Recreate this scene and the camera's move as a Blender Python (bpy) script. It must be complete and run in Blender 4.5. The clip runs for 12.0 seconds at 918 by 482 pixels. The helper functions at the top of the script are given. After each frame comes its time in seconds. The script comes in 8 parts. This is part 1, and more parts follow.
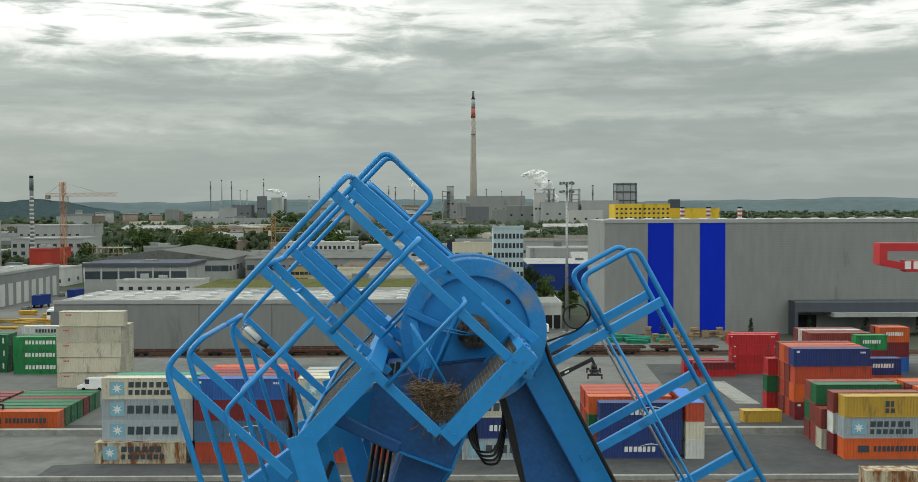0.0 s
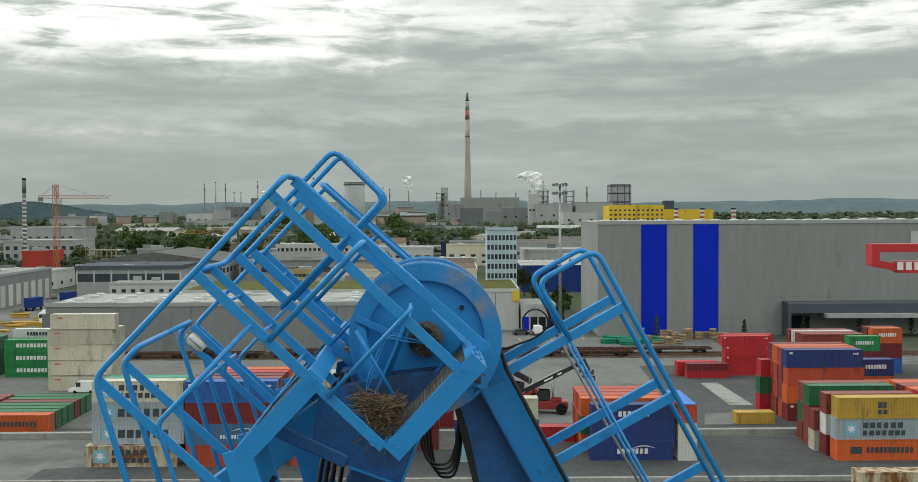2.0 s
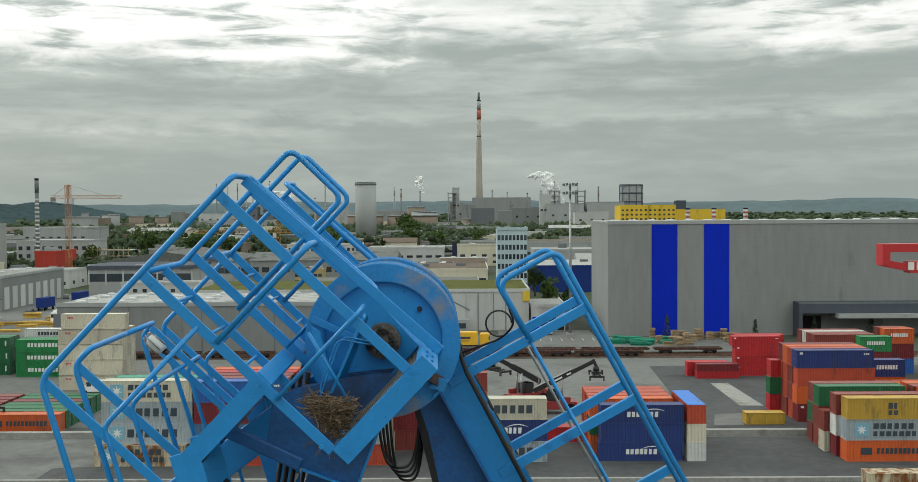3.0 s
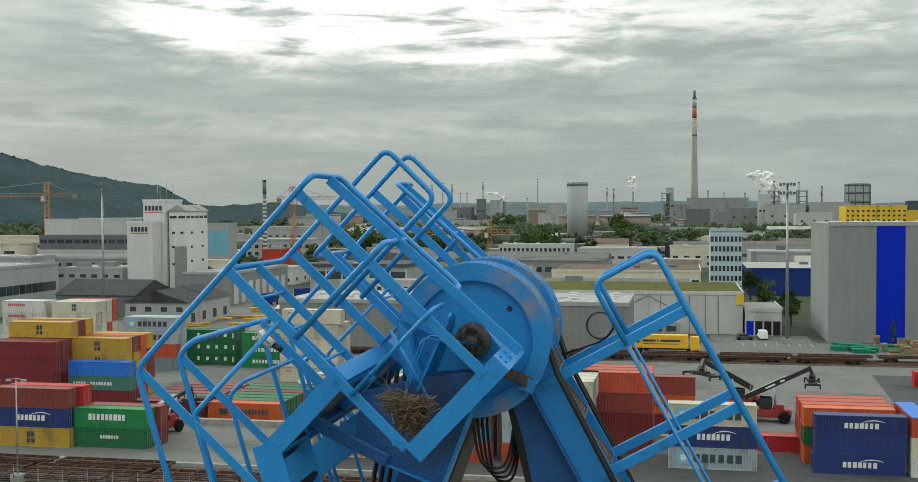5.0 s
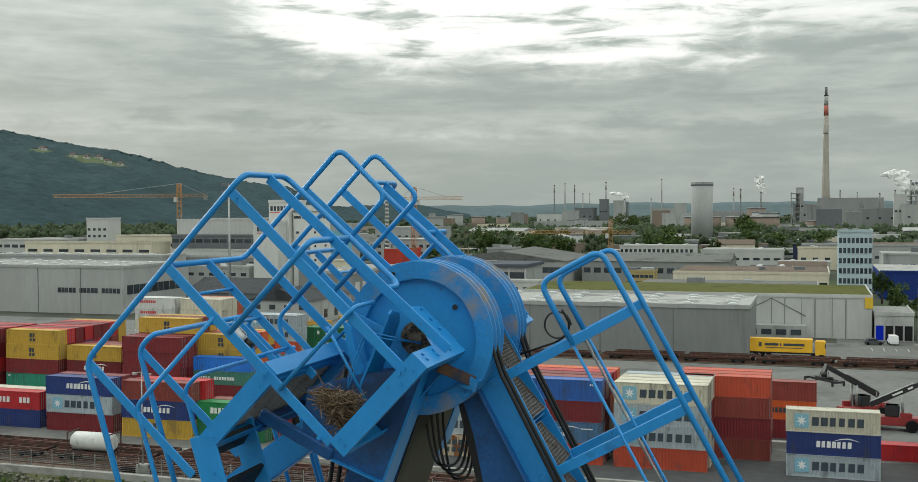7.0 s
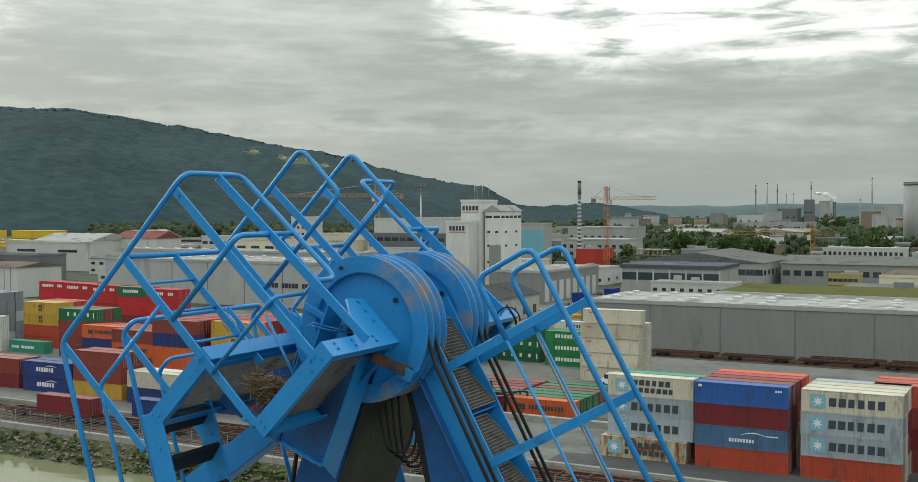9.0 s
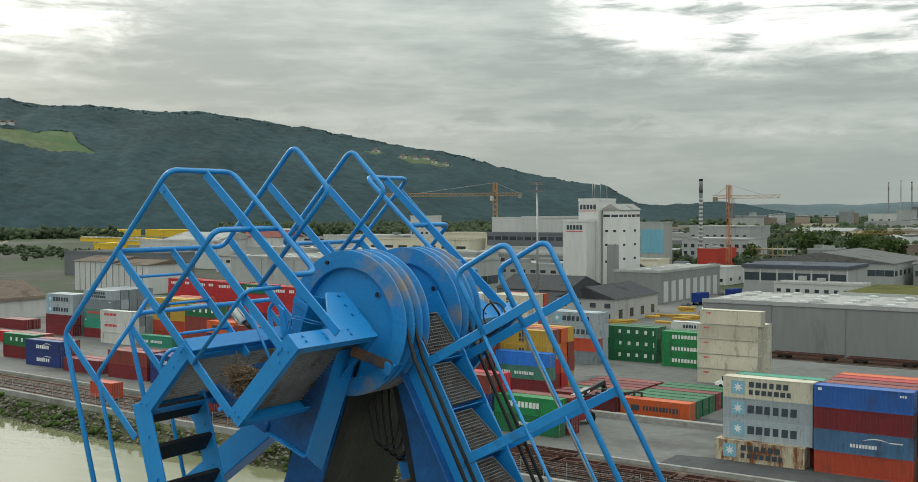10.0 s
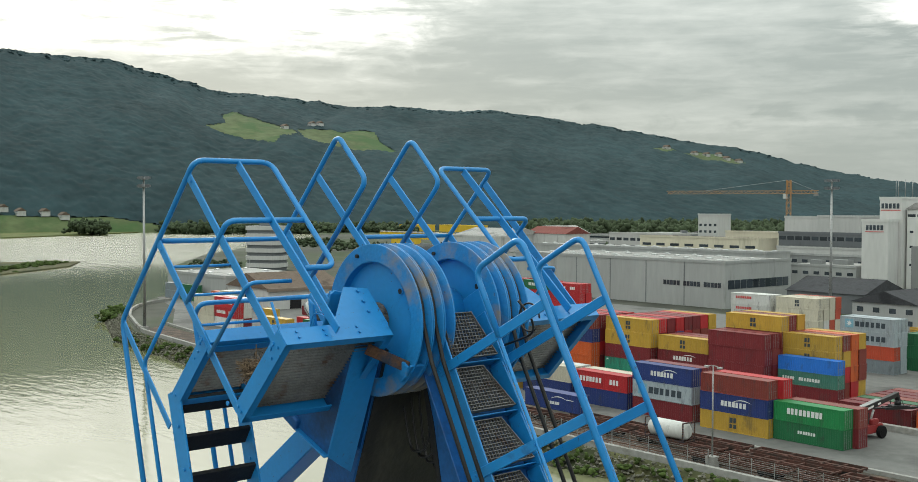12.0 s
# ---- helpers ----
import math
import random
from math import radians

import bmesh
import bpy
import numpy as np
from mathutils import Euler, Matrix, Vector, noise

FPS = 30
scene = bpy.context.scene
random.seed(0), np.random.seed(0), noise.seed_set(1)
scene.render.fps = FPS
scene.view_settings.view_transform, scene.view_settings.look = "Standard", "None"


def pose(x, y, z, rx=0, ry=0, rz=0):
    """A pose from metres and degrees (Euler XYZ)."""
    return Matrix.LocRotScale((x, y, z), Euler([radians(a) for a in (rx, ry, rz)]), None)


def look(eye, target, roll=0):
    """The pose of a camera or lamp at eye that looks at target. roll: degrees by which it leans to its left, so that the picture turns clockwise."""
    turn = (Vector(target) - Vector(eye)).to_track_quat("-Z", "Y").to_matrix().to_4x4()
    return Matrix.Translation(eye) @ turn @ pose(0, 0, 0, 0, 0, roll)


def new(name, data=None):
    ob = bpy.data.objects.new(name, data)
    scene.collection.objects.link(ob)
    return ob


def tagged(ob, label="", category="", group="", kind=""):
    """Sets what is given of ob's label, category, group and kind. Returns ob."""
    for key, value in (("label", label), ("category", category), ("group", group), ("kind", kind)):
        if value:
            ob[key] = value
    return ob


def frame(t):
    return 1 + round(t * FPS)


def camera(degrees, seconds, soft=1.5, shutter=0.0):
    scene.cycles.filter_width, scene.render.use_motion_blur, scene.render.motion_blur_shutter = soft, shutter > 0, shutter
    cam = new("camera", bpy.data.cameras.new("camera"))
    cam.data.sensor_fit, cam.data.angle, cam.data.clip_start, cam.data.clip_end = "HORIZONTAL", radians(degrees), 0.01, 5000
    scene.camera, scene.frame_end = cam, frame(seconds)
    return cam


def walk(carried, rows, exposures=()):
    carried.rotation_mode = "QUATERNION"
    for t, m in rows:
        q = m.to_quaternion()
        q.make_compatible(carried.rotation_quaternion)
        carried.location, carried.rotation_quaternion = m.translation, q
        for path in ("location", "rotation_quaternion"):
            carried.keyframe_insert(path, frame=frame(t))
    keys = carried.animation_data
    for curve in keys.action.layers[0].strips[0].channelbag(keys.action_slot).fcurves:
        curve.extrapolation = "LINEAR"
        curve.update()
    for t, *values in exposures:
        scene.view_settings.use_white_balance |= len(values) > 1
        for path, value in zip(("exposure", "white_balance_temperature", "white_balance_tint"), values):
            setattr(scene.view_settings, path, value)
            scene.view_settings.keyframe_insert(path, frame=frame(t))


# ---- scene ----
cam = camera(45.6, 12.0, soft=0.85)


PATH = [
    (0, (-0.392, -8.982, 31.477), (-0.395, -6.983, 31.411), -0.2),
    (0.5, (-0.369, -8.85, 31.472), (-0.369, -6.851, 31.408), -0.2),
    (1, (-0.303, -8.754, 31.471), (-0.301, -6.755, 31.407), -0.2),
    (1.5, (-0.185, -8.649, 31.474), (-0.18, -6.65, 31.41), -0.3),
    (2, (-0.049, -8.579, 31.474), (-0.042, -6.58, 31.411), -0.3),
    (2.5, (0.143, -8.517, 31.473), (0.149, -6.518, 31.41), -0.3),
    (4.5, (1.085, -8.348, 31.461), (0.81, -6.368, 31.399), -0.4),
    (5, (1.304, -8.3, 31.455), (0.904, -6.341, 31.395), -0.3),
    (5.5, (1.583, -8.268, 31.446), (1.124, -6.322, 31.386), -0.3),
    (6, (1.893, -8.203, 31.441), (1.395, -6.267, 31.382), -0.3),
    (6.5, (2.276, -8.122, 31.434), (1.733, -6.198, 31.376), -0.3),
    (7, (2.647, -8.003, 31.434), (2.03, -6.102, 31.376), -0.3),
    (9, (4.631, -7.489, 31.406), (3.685, -5.728, 31.349), -0.1),
    (9.5, (5.159, -7.243, 31.382), (4.131, -5.528, 31.324), -0.3),
    (10, (5.607, -6.921, 31.371), (4.473, -5.274, 31.313), -0.2),
    (10.5, (6.001, -6.496, 31.356), (4.735, -4.949, 31.297), -0.1),
    (11, (6.258, -6.028, 31.345), (4.898, -4.563, 31.285), -0.0),
    (11.5, (6.539, -5.544, 31.35), (5.094, -4.163, 31.287), 0.4),
    (12, (6.73, -5.082, 31.332), (5.207, -3.787, 31.269), 0.2),
]
walk(cam, [(t, look(eye, target, roll)) for t, eye, target, roll in PATH], exposures=((0.0, 0.0), (10.5, 0.0), (12.0, 0.12)))


def world_sky():
    w = bpy.data.worlds.new("overcast_sky")
    scene.world = w
    w.use_nodes = True
    nt = w.node_tree
    N, L = nt.nodes, nt.links
    N.clear()
    out = N.new("ShaderNodeOutputWorld")
    bg = N.new("ShaderNodeBackground")
    bg.inputs["Strength"].default_value = 0.1
    sky = N.new("ShaderNodeTexSky")
    sky.sky_type = "NISHITA"
    sky.sun_disc = False
    sky.sun_elevation = SUN_EL
    sky.sun_rotation = SUN_ROT
    sky.air_density, sky.dust_density, sky.ozone_density = 1.0, 2.0, 1.0
    tc = N.new("ShaderNodeTexCoord")
    sep = N.new("ShaderNodeSeparateXYZ")
    L.new(tc.outputs["Generated"], sep.inputs[0])

    def math_node(op, a, b=None, clamp=False):
        m = N.new("ShaderNodeMath")
        m.operation, m.use_clamp = op, clamp
        for i, v in enumerate((a, b)):
            if v is None:
                continue
            if isinstance(v, (int, float)):
                m.inputs[i].default_value = v
            else:
                L.new(v, m.inputs[i])
        return m.outputs[0]

    nrm = N.new("ShaderNodeVectorMath")
    nrm.operation = "NORMALIZE"
    L.new(tc.outputs["Generated"], nrm.inputs[0])
    sp = N.new("ShaderNodeSeparateXYZ")
    L.new(nrm.outputs[0], sp.inputs[0])
    # height and bearing in degrees; bearing from +y towards -x
    el = math_node("MULTIPLY", math_node("ARCSINE", sp.outputs[2]), 57.29578)
    az = math_node("MULTIPLY", math_node("ARCTAN2", math_node("MULTIPLY", sp.outputs[0], -1.0), sp.outputs[1]), 57.29578)
    # cloud deck overhead: the direction meets a flat layer
    up = math_node("MAXIMUM", sp.outputs[2], 0.0)
    den = math_node("ADD", up, 0.13)
    com = N.new("ShaderNodeCombineXYZ")
    L.new(math_node("DIVIDE", sp.outputs[0], den), com.inputs[0])
    L.new(math_node("DIVIDE", sp.outputs[1], den), com.inputs[1])
    com.inputs[2].default_value = 0.37

    def cloud(vector, scale, detail, rough, dist):
        n = N.new("ShaderNodeTexNoise")
        n.inputs["Scale"].default_value = scale
        n.inputs["Detail"].default_value = detail
        n.inputs["Roughness"].default_value = rough
        n.inputs["Distortion"].default_value = dist
        L.new(vector, n.inputs["Vector"])
        return n.outputs["Fac"]

    def low(length, height, seed, detail=5, rough=0.55, dist=0.2):
        """Streaks of the low deck, so many degrees long and high."""
        c = N.new("ShaderNodeCombineXYZ")
        L.new(math_node("DIVIDE", az, length), c.inputs[0])
        L.new(math_node("DIVIDE", el, height), c.inputs[1])
        c.inputs[2].default_value = seed
        return cloud(c.outputs[0], 1.0, detail, rough, dist)

    def rise(value, lo, hi):
        r = N.new("ShaderNodeMapRange")
        r.interpolation_type = "SMOOTHSTEP"
        r.inputs["From Min"].default_value, r.inputs["From Max"].default_value = lo, hi
        if lo > hi:
            r.inputs["From Min"].default_value, r.inputs["From Max"].default_value = hi, lo
            r.inputs["To Min"].default_value, r.inputs["To Max"].default_value = 1.0, 0.0
        L.new(value, r.inputs["Value"])
        return r.outputs[0]

    def off(value, amount):
        return math_node("MULTIPLY", math_node("SUBTRACT", value, 0.5), amount)

    big = cloud(com.outputs[0], 0.40, 4, 0.5, 0.3)
    fine = cloud(com.outputs[0], 1.6, 7, 0.58, 0.2)
    high = math_node("ADD", math_node("MULTIPLY", big, 0.54), math_node("MULTIPLY", fine, 0.46))
    broad = low(11.0, 1.5, 3.1, 5, 0.5, 0.3)
    streak = low(4.2, 0.62, 8.4, 6, 0.58, 0.35)
    puff = low(2.6, 1.0, 5.7, 6, 0.6, 0.5)
    wel = math_node("ADD", math_node("ADD", el, off(broad, 3.4)), off(puff, 2.2))
    waz = math_node("ADD", math_node("ADD", az, off(puff, 9.0)), off(broad, 5.0))

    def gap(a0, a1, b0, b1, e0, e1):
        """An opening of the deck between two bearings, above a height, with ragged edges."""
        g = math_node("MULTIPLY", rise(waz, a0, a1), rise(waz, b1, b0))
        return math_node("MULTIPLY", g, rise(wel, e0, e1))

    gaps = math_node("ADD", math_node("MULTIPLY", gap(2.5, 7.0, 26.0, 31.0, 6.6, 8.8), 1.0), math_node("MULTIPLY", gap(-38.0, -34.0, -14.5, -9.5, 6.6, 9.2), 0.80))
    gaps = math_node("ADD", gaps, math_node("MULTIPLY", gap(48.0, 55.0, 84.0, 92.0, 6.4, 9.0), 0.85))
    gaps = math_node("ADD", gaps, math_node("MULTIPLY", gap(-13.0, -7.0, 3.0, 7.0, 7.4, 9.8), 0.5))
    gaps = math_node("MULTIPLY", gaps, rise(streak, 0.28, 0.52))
    light_line = math_node("MULTIPLY", rise(wel, 4.0, 4.7), rise(wel, 5.6, 4.9))
    lowsum = math_node("ADD", math_node("ADD", 0.40, off(broad, 0.62)), math_node("ADD", off(streak, 0.40), off(puff, 0.26)))
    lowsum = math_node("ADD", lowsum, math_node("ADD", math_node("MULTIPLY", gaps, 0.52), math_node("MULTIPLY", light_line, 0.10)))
    lowsum = math_node("ADD", lowsum, math_node("MULTIPLY", rise(el, 7.0, 9.5), 0.06))
    # 0.36 to 0.66 of the deck overhead corresponds to 0 to 1 of the low streaks
    hs = math_node("MULTIPLY", math_node("SUBTRACT", math_node("ADD", high, 0.02), 0.36), 3.3)
    blend = rise(el, 11.5, 19.0)
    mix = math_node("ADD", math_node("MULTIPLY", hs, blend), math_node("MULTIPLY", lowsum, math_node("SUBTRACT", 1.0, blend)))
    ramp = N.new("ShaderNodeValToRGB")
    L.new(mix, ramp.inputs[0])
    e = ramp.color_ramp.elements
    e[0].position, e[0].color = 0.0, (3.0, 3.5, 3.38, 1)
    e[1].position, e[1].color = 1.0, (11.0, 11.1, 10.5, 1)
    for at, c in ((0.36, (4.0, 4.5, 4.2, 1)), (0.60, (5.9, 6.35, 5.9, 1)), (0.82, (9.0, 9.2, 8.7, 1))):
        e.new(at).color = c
    # brighter where the veiled sun stands behind the deck
    vec = N.new("ShaderNodeVectorMath")
    vec.operation = "DOT_PRODUCT"
    L.new(nrm.outputs[0], vec.inputs[0])
    vec.inputs[1].default_value = SUN_DIR
    face = math_node("MAXIMUM", vec.outputs["Value"], 0.0)
    glow = math_node("ADD", math_node("MULTIPLY", math_node("POWER", face, 60.0), 3.0), math_node("MULTIPLY", math_node("POWER", face, 12.0), 0.15))
    # an overcast deck is several times brighter overhead than low down
    zen = N.new("ShaderNodeMapRange")
    zen.interpolation_type = "SMOOTHSTEP"
    zen.inputs["From Min"].default_value, zen.inputs["From Max"].default_value = 0.10, 0.62
    zen.inputs["To Min"].default_value, zen.inputs["To Max"].default_value = 0.97, 2.75
    L.new(sep.outputs[2], zen.inputs["Value"])
    gain = math_node("MULTIPLY", math_node("ADD", glow, 1.0), zen.outputs[0])
    mulv = N.new("ShaderNodeVectorMath")
    mulv.operation = "SCALE"
    L.new(ramp.outputs[0], mulv.inputs[0])
    L.new(gain, mulv.inputs["Scale"])
    # veil near the horizon
    hz = N.new("ShaderNodeMapRange")
    hz.inputs["From Min"].default_value, hz.inputs["From Max"].default_value = 0.0, 0.10
    hz.inputs["To Min"].default_value, hz.inputs["To Max"].default_value = 0.72, 0.0
    L.new(sep.outputs[2], hz.inputs["Value"])
    hm = N.new("ShaderNodeMixRGB")
    L.new(hz.outputs[0], hm.inputs[0])
    L.new(mulv.outputs[0], hm.inputs[1])
    hm.inputs[2].default_value = (3.5, 4.02, 3.85, 1)
    cm = N.new("ShaderNodeMixRGB")
    cm.inputs[0].default_value = 0.93
    L.new(sky.outputs[0], cm.inputs[1])
    L.new(hm.outputs[0], cm.inputs[2])
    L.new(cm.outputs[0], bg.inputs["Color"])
    L.new(bg.outputs[0], out.inputs[0])


SUN_EL, SUN_AZ = radians(26), radians(70)          # azimuth from +y towards -x
SUN_ROT = -SUN_AZ
SUN_DIR = (-math.sin(SUN_AZ) * math.cos(SUN_EL), math.cos(SUN_AZ) * math.cos(SUN_EL), math.sin(SUN_EL))
world_sky()
sun = new("sun", bpy.data.lights.new("sun", "SUN"))
sun.data.energy, sun.data.angle, sun.data.color = 0.8, radians(20), (1.0, 0.96, 0.9)
sun.matrix_world = look(Vector(SUN_DIR) * 400, (0, 0, 0))


# ---- materials ----
def lin(r, g, b):
    return tuple((c / 12.92 if c <= 0.04045 else ((c + 0.055) / 1.055) ** 2.4) for c in (r / 255, g / 255, b / 255)) + (1,)


def material(name, col, rough=0.6, metal=0.0, var=0.25, scale=2.0, grime=None, amount=0.0, gscale=1.5, bump=0.0, bscale=30.0,
             rand=0.0, streak=1.0, island=0.0, specks=None, sscale=12.0, spec=0.5):
    """A worn surface: base colour with broad and fine variation, dirt of its own shape, and relief."""
    m = bpy.data.materials.new(name)
    m.use_nodes = True
    nt = m.node_tree
    N, L = nt.nodes, nt.links
    b = N["Principled BSDF"]
    b.inputs["Roughness"].default_value, b.inputs["Metallic"].default_value = rough, metal
    b.inputs["Specular IOR Level"].default_value = spec if rough < 0.7 else min(spec, 0.08)
    tc = N.new("ShaderNodeTexCoord")
    geo = N.new("ShaderNodeNewGeometry")
    mp = N.new("ShaderNodeMapping")
    mp.inputs["Scale"].default_value = (1, 1, streak)
    L.new(geo.outputs["Position"], mp.inputs[0])
    src = mp.outputs[0]
    n1 = N.new("ShaderNodeTexNoise")
    n1.inputs["Scale"].default_value, n1.inputs["Detail"].default_value = scale, 6
    L.new(src, n1.inputs["Vector"])
    n2 = N.new("ShaderNodeTexNoise")
    n2.inputs["Scale"].default_value, n2.inputs["Detail"].default_value = scale * 9, 4
    L.new(src, n2.inputs["Vector"])
    add = N.new("ShaderNodeMath")
    add.operation = "ADD"
    L.new(n1.outputs["Fac"], add.inputs[0])
    L.new(n2.outputs["Fac"], add.inputs[1])
    mr = N.new("ShaderNodeMapRange")
    mr.inputs["From Min"].default_value, mr.inputs["From Max"].default_value = 0.7, 1.3
    mr.inputs["To Min"].default_value, mr.inputs["To Max"].default_value = 1 - var, 1 + var
    L.new(add.outputs[0], mr.inputs["Value"])
    val = mr.outputs[0]
    if rand or island:
        oi = N.new("ShaderNodeObjectInfo")
        r2 = N.new("ShaderNodeMapRange")
        r2.inputs["To Min"].default_value, r2.inputs["To Max"].default_value = 1 - (rand or island), 1 + (rand or island)
        L.new(oi.outputs["Random"] if rand else geo.outputs["Random Per Island"], r2.inputs["Value"])
        mm = N.new("ShaderNodeMath")
        mm.operation = "MULTIPLY"
        L.new(val, mm.inputs[0])
        L.new(r2.outputs[0], mm.inputs[1])
        val = mm.outputs[0]
    sc = N.new("ShaderNodeVectorMath")
    sc.operation = "SCALE"
    sc.inputs[0].default_value = col[:3]
    L.new(val, sc.inputs["Scale"])
    colour = sc.outputs[0]
    if grime:
        n3 = N.new("ShaderNodeTexNoise")
        n3.inputs["Scale"].default_value, n3.inputs["Detail"].default_value, n3.inputs["Roughness"].default_value = gscale, 8, 0.65
        L.new(src, n3.inputs["Vector"])
        rp = N.new("ShaderNodeMapRange")
        rp.inputs["From Min"].default_value, rp.inputs["From Max"].default_value = 0.66 - amount * 0.5, 0.76 - amount * 0.4
        L.new(n3.outputs["Fac"], rp.inputs["Value"])
        mx = N.new("ShaderNodeMixRGB")
        L.new(rp.outputs[0], mx.inputs[0])
        L.new(colour, mx.inputs[1])
        mx.inputs[2].default_value = grime
        colour = mx.outputs[0]
    if specks:
        n5 = N.new("ShaderNodeTexNoise")
        n5.inputs["Scale"].default_value, n5.inputs["Detail"].default_value, n5.inputs["Roughness"].default_value = sscale, 6, 0.7
        L.new(geo.outputs["Position"], n5.inputs["Vector"])
        r5 = N.new("ShaderNodeMapRange")
        r5.inputs["From Min"].default_value, r5.inputs["From Max"].default_value = 0.64, 0.71
        L.new(n5.outputs["Fac"], r5.inputs["Value"])
        m5 = N.new("ShaderNodeMixRGB")
        L.new(r5.outputs[0], m5.inputs[0])
        L.new(colour, m5.inputs[1])
        m5.inputs[2].default_value = specks
        colour = m5.outputs[0]
    L.new(colour, b.inputs["Base Color"])
    if bump:
        n4 = N.new("ShaderNodeTexNoise")
        n4.inputs["Scale"].default_value, n4.inputs["Detail"].default_value = bscale, 5
        L.new(geo.outputs["Position"], n4.inputs["Vector"])
        bp = N.new("ShaderNodeBump")
        bp.inputs["Strength"].default_value, bp.inputs["Distance"].default_value = bump, 0.5 / bscale
        L.new(n4.outputs["Fac"], bp.inputs["Height"])
        L.new(bp.outputs[0], b.inputs["Normal"])
    return m


M = {}
M["blue"] = material("blue_paint", (0.009, 0.205, 0.52, 1), 0.42, var=0.07, scale=2.2, grime=(0.010, 0.12, 0.32, 1), amount=0.06, gscale=3.0, bump=0.05, bscale=14, specks=(0.04, 0.055, 0.075, 1), sscale=19)
# stains and specks on a blue whose base is also darkened to paint shade
M["blue_dirty_shaded"] = material("blue_paint_stained_shaded", (0.006, 0.085, 0.27, 1), 0.5, var=0.25, scale=3, grime=(0.010, 0.035, 0.10, 1), amount=0.28, gscale=1.2, bump=0.15, bscale=20, specks=(0.04, 0.025, 0.02, 1), sscale=7)
M["worn"] = material("blue_paint_worn_rim", (0.008, 0.185, 0.47, 1), 0.5, var=0.12, scale=4, grime=(0.21, 0.19, 0.165, 1), amount=0.34, gscale=1.7, bump=0.2, bscale=30, specks=(0.09, 0.05, 0.03, 1), sscale=10)
M["hub"] = material("brown_greased_hub", (0.17, 0.138, 0.108, 1), 0.5, 0.3, var=0.45, scale=9, grime=(0.015, 0.012, 0.01, 1), amount=0.4, gscale=8, bump=0.4, bscale=50)
M["grease"] = material("greasy_steel", (0.006, 0.0062, 0.0075, 1), 0.6, 0.0, var=0.5, scale=3, grime=(0.015, 0.014, 0.013, 1), amount=0.3, gscale=3, bump=0.3, bscale=25)
M["steel"] = material("galvanised_steel", (0.30, 0.31, 0.31, 1), 0.5, 0.7, var=0.25, scale=5, grime=(0.12, 0.09, 0.07, 1), amount=0.2, bump=0.2, bscale=60)
M["grate"] = material("grating_steel", (0.15, 0.147, 0.14, 1), 0.55, 0.35, var=0.3, scale=7, grime=(0.09, 0.05, 0.03, 1), amount=0.25, gscale=5)
M["grease_face"] = material("grease_streaked_face", (0.034, 0.031, 0.025, 1), 0.6, var=0.5, scale=2.0, grime=(0.008, 0.008, 0.009, 1), amount=0.6, gscale=1.4, streak=0.4, bump=0.3, bscale=25)
M["rust"] = material("rusty_plate", (0.115, 0.065, 0.042, 1), 0.8, 0.1, var=0.4, scale=8, grime=(0.03, 0.04, 0.06, 1), amount=0.45, gscale=6, bump=0.4, bscale=60)
M["rope"] = material("greased_wire_rope", (0.014, 0.013, 0.012, 1), 0.5, 0.2, var=0.4, scale=30, bump=0.6, bscale=160)
M["rubber"] = material("black_cable", (0.010, 0.010, 0.011, 1), 0.45, var=0.3, scale=10)
M["twig"] = material("dry_twigs", (0.165, 0.118, 0.078, 1), 0.9, var=0.35, scale=14, island=0.65)
M["glass_lamp"] = material("lamp_glass", (0.50, 0.51, 0.49, 1), 0.25, var=0.1)


# ---- mesh helpers ----
def mesh_of(bm, name, smooth=False):
    me = bpy.data.meshes.new(name)
    bm.to_mesh(me)
    bm.free()
    if smooth:
        for p in me.polygons:
            p.use_smooth = True
    return me


def part(name, bm, mat, parent=None, label="", smooth=False):
    me = bm if isinstance(bm, bpy.types.Mesh) else mesh_of(bm, name, smooth)
    if not me.materials:
        me.materials.append(mat)
    ob = new(name, me)
    if parent is not None:
        ob.parent = parent
    if label:
        ob["label"] = label
    return ob


def thing(name, label, category, group="", kind="", at=None):
    ob = new(name)
    ob.empty_display_size = 0.5
    if at is not None:
        ob.matrix_world = at
    return tagged(ob, label, category, group, kind)


def add_box(bm, x0, x1, y0, y1, z0, z1, m=None):
    v = [Vector((x, y, z)) for z in (z0, z1) for y in (y0, y1) for x in (x0, x1)]
    if m is not None:
        v = [m @ p for p in v]
    v = [bm.verts.new(p) for p in v]
    for f in ((0, 2, 3, 1), (4, 5, 7, 6), (0, 1, 5, 4), (2, 6, 7, 3), (0, 4, 6, 2), (1, 3, 7, 5)):
        bm.faces.new([v[i] for i in f])


def box_bm(x0, x1, y0, y1, z0, z1, bevel=0.0, m=None):
    bm = bmesh.new()
    add_box(bm, x0, x1, y0, y1, z0, z1, m)
    if bevel:
        bmesh.ops.bevel(bm, geom=bm.edges[:], offset=bevel, segments=2, affect="EDGES")
    return bm


def frame_along(p, q, side):
    d = (q - p).normalized()
    s = (side - d * side.dot(d)).normalized()
    t = d.cross(s)
    return d, s, t


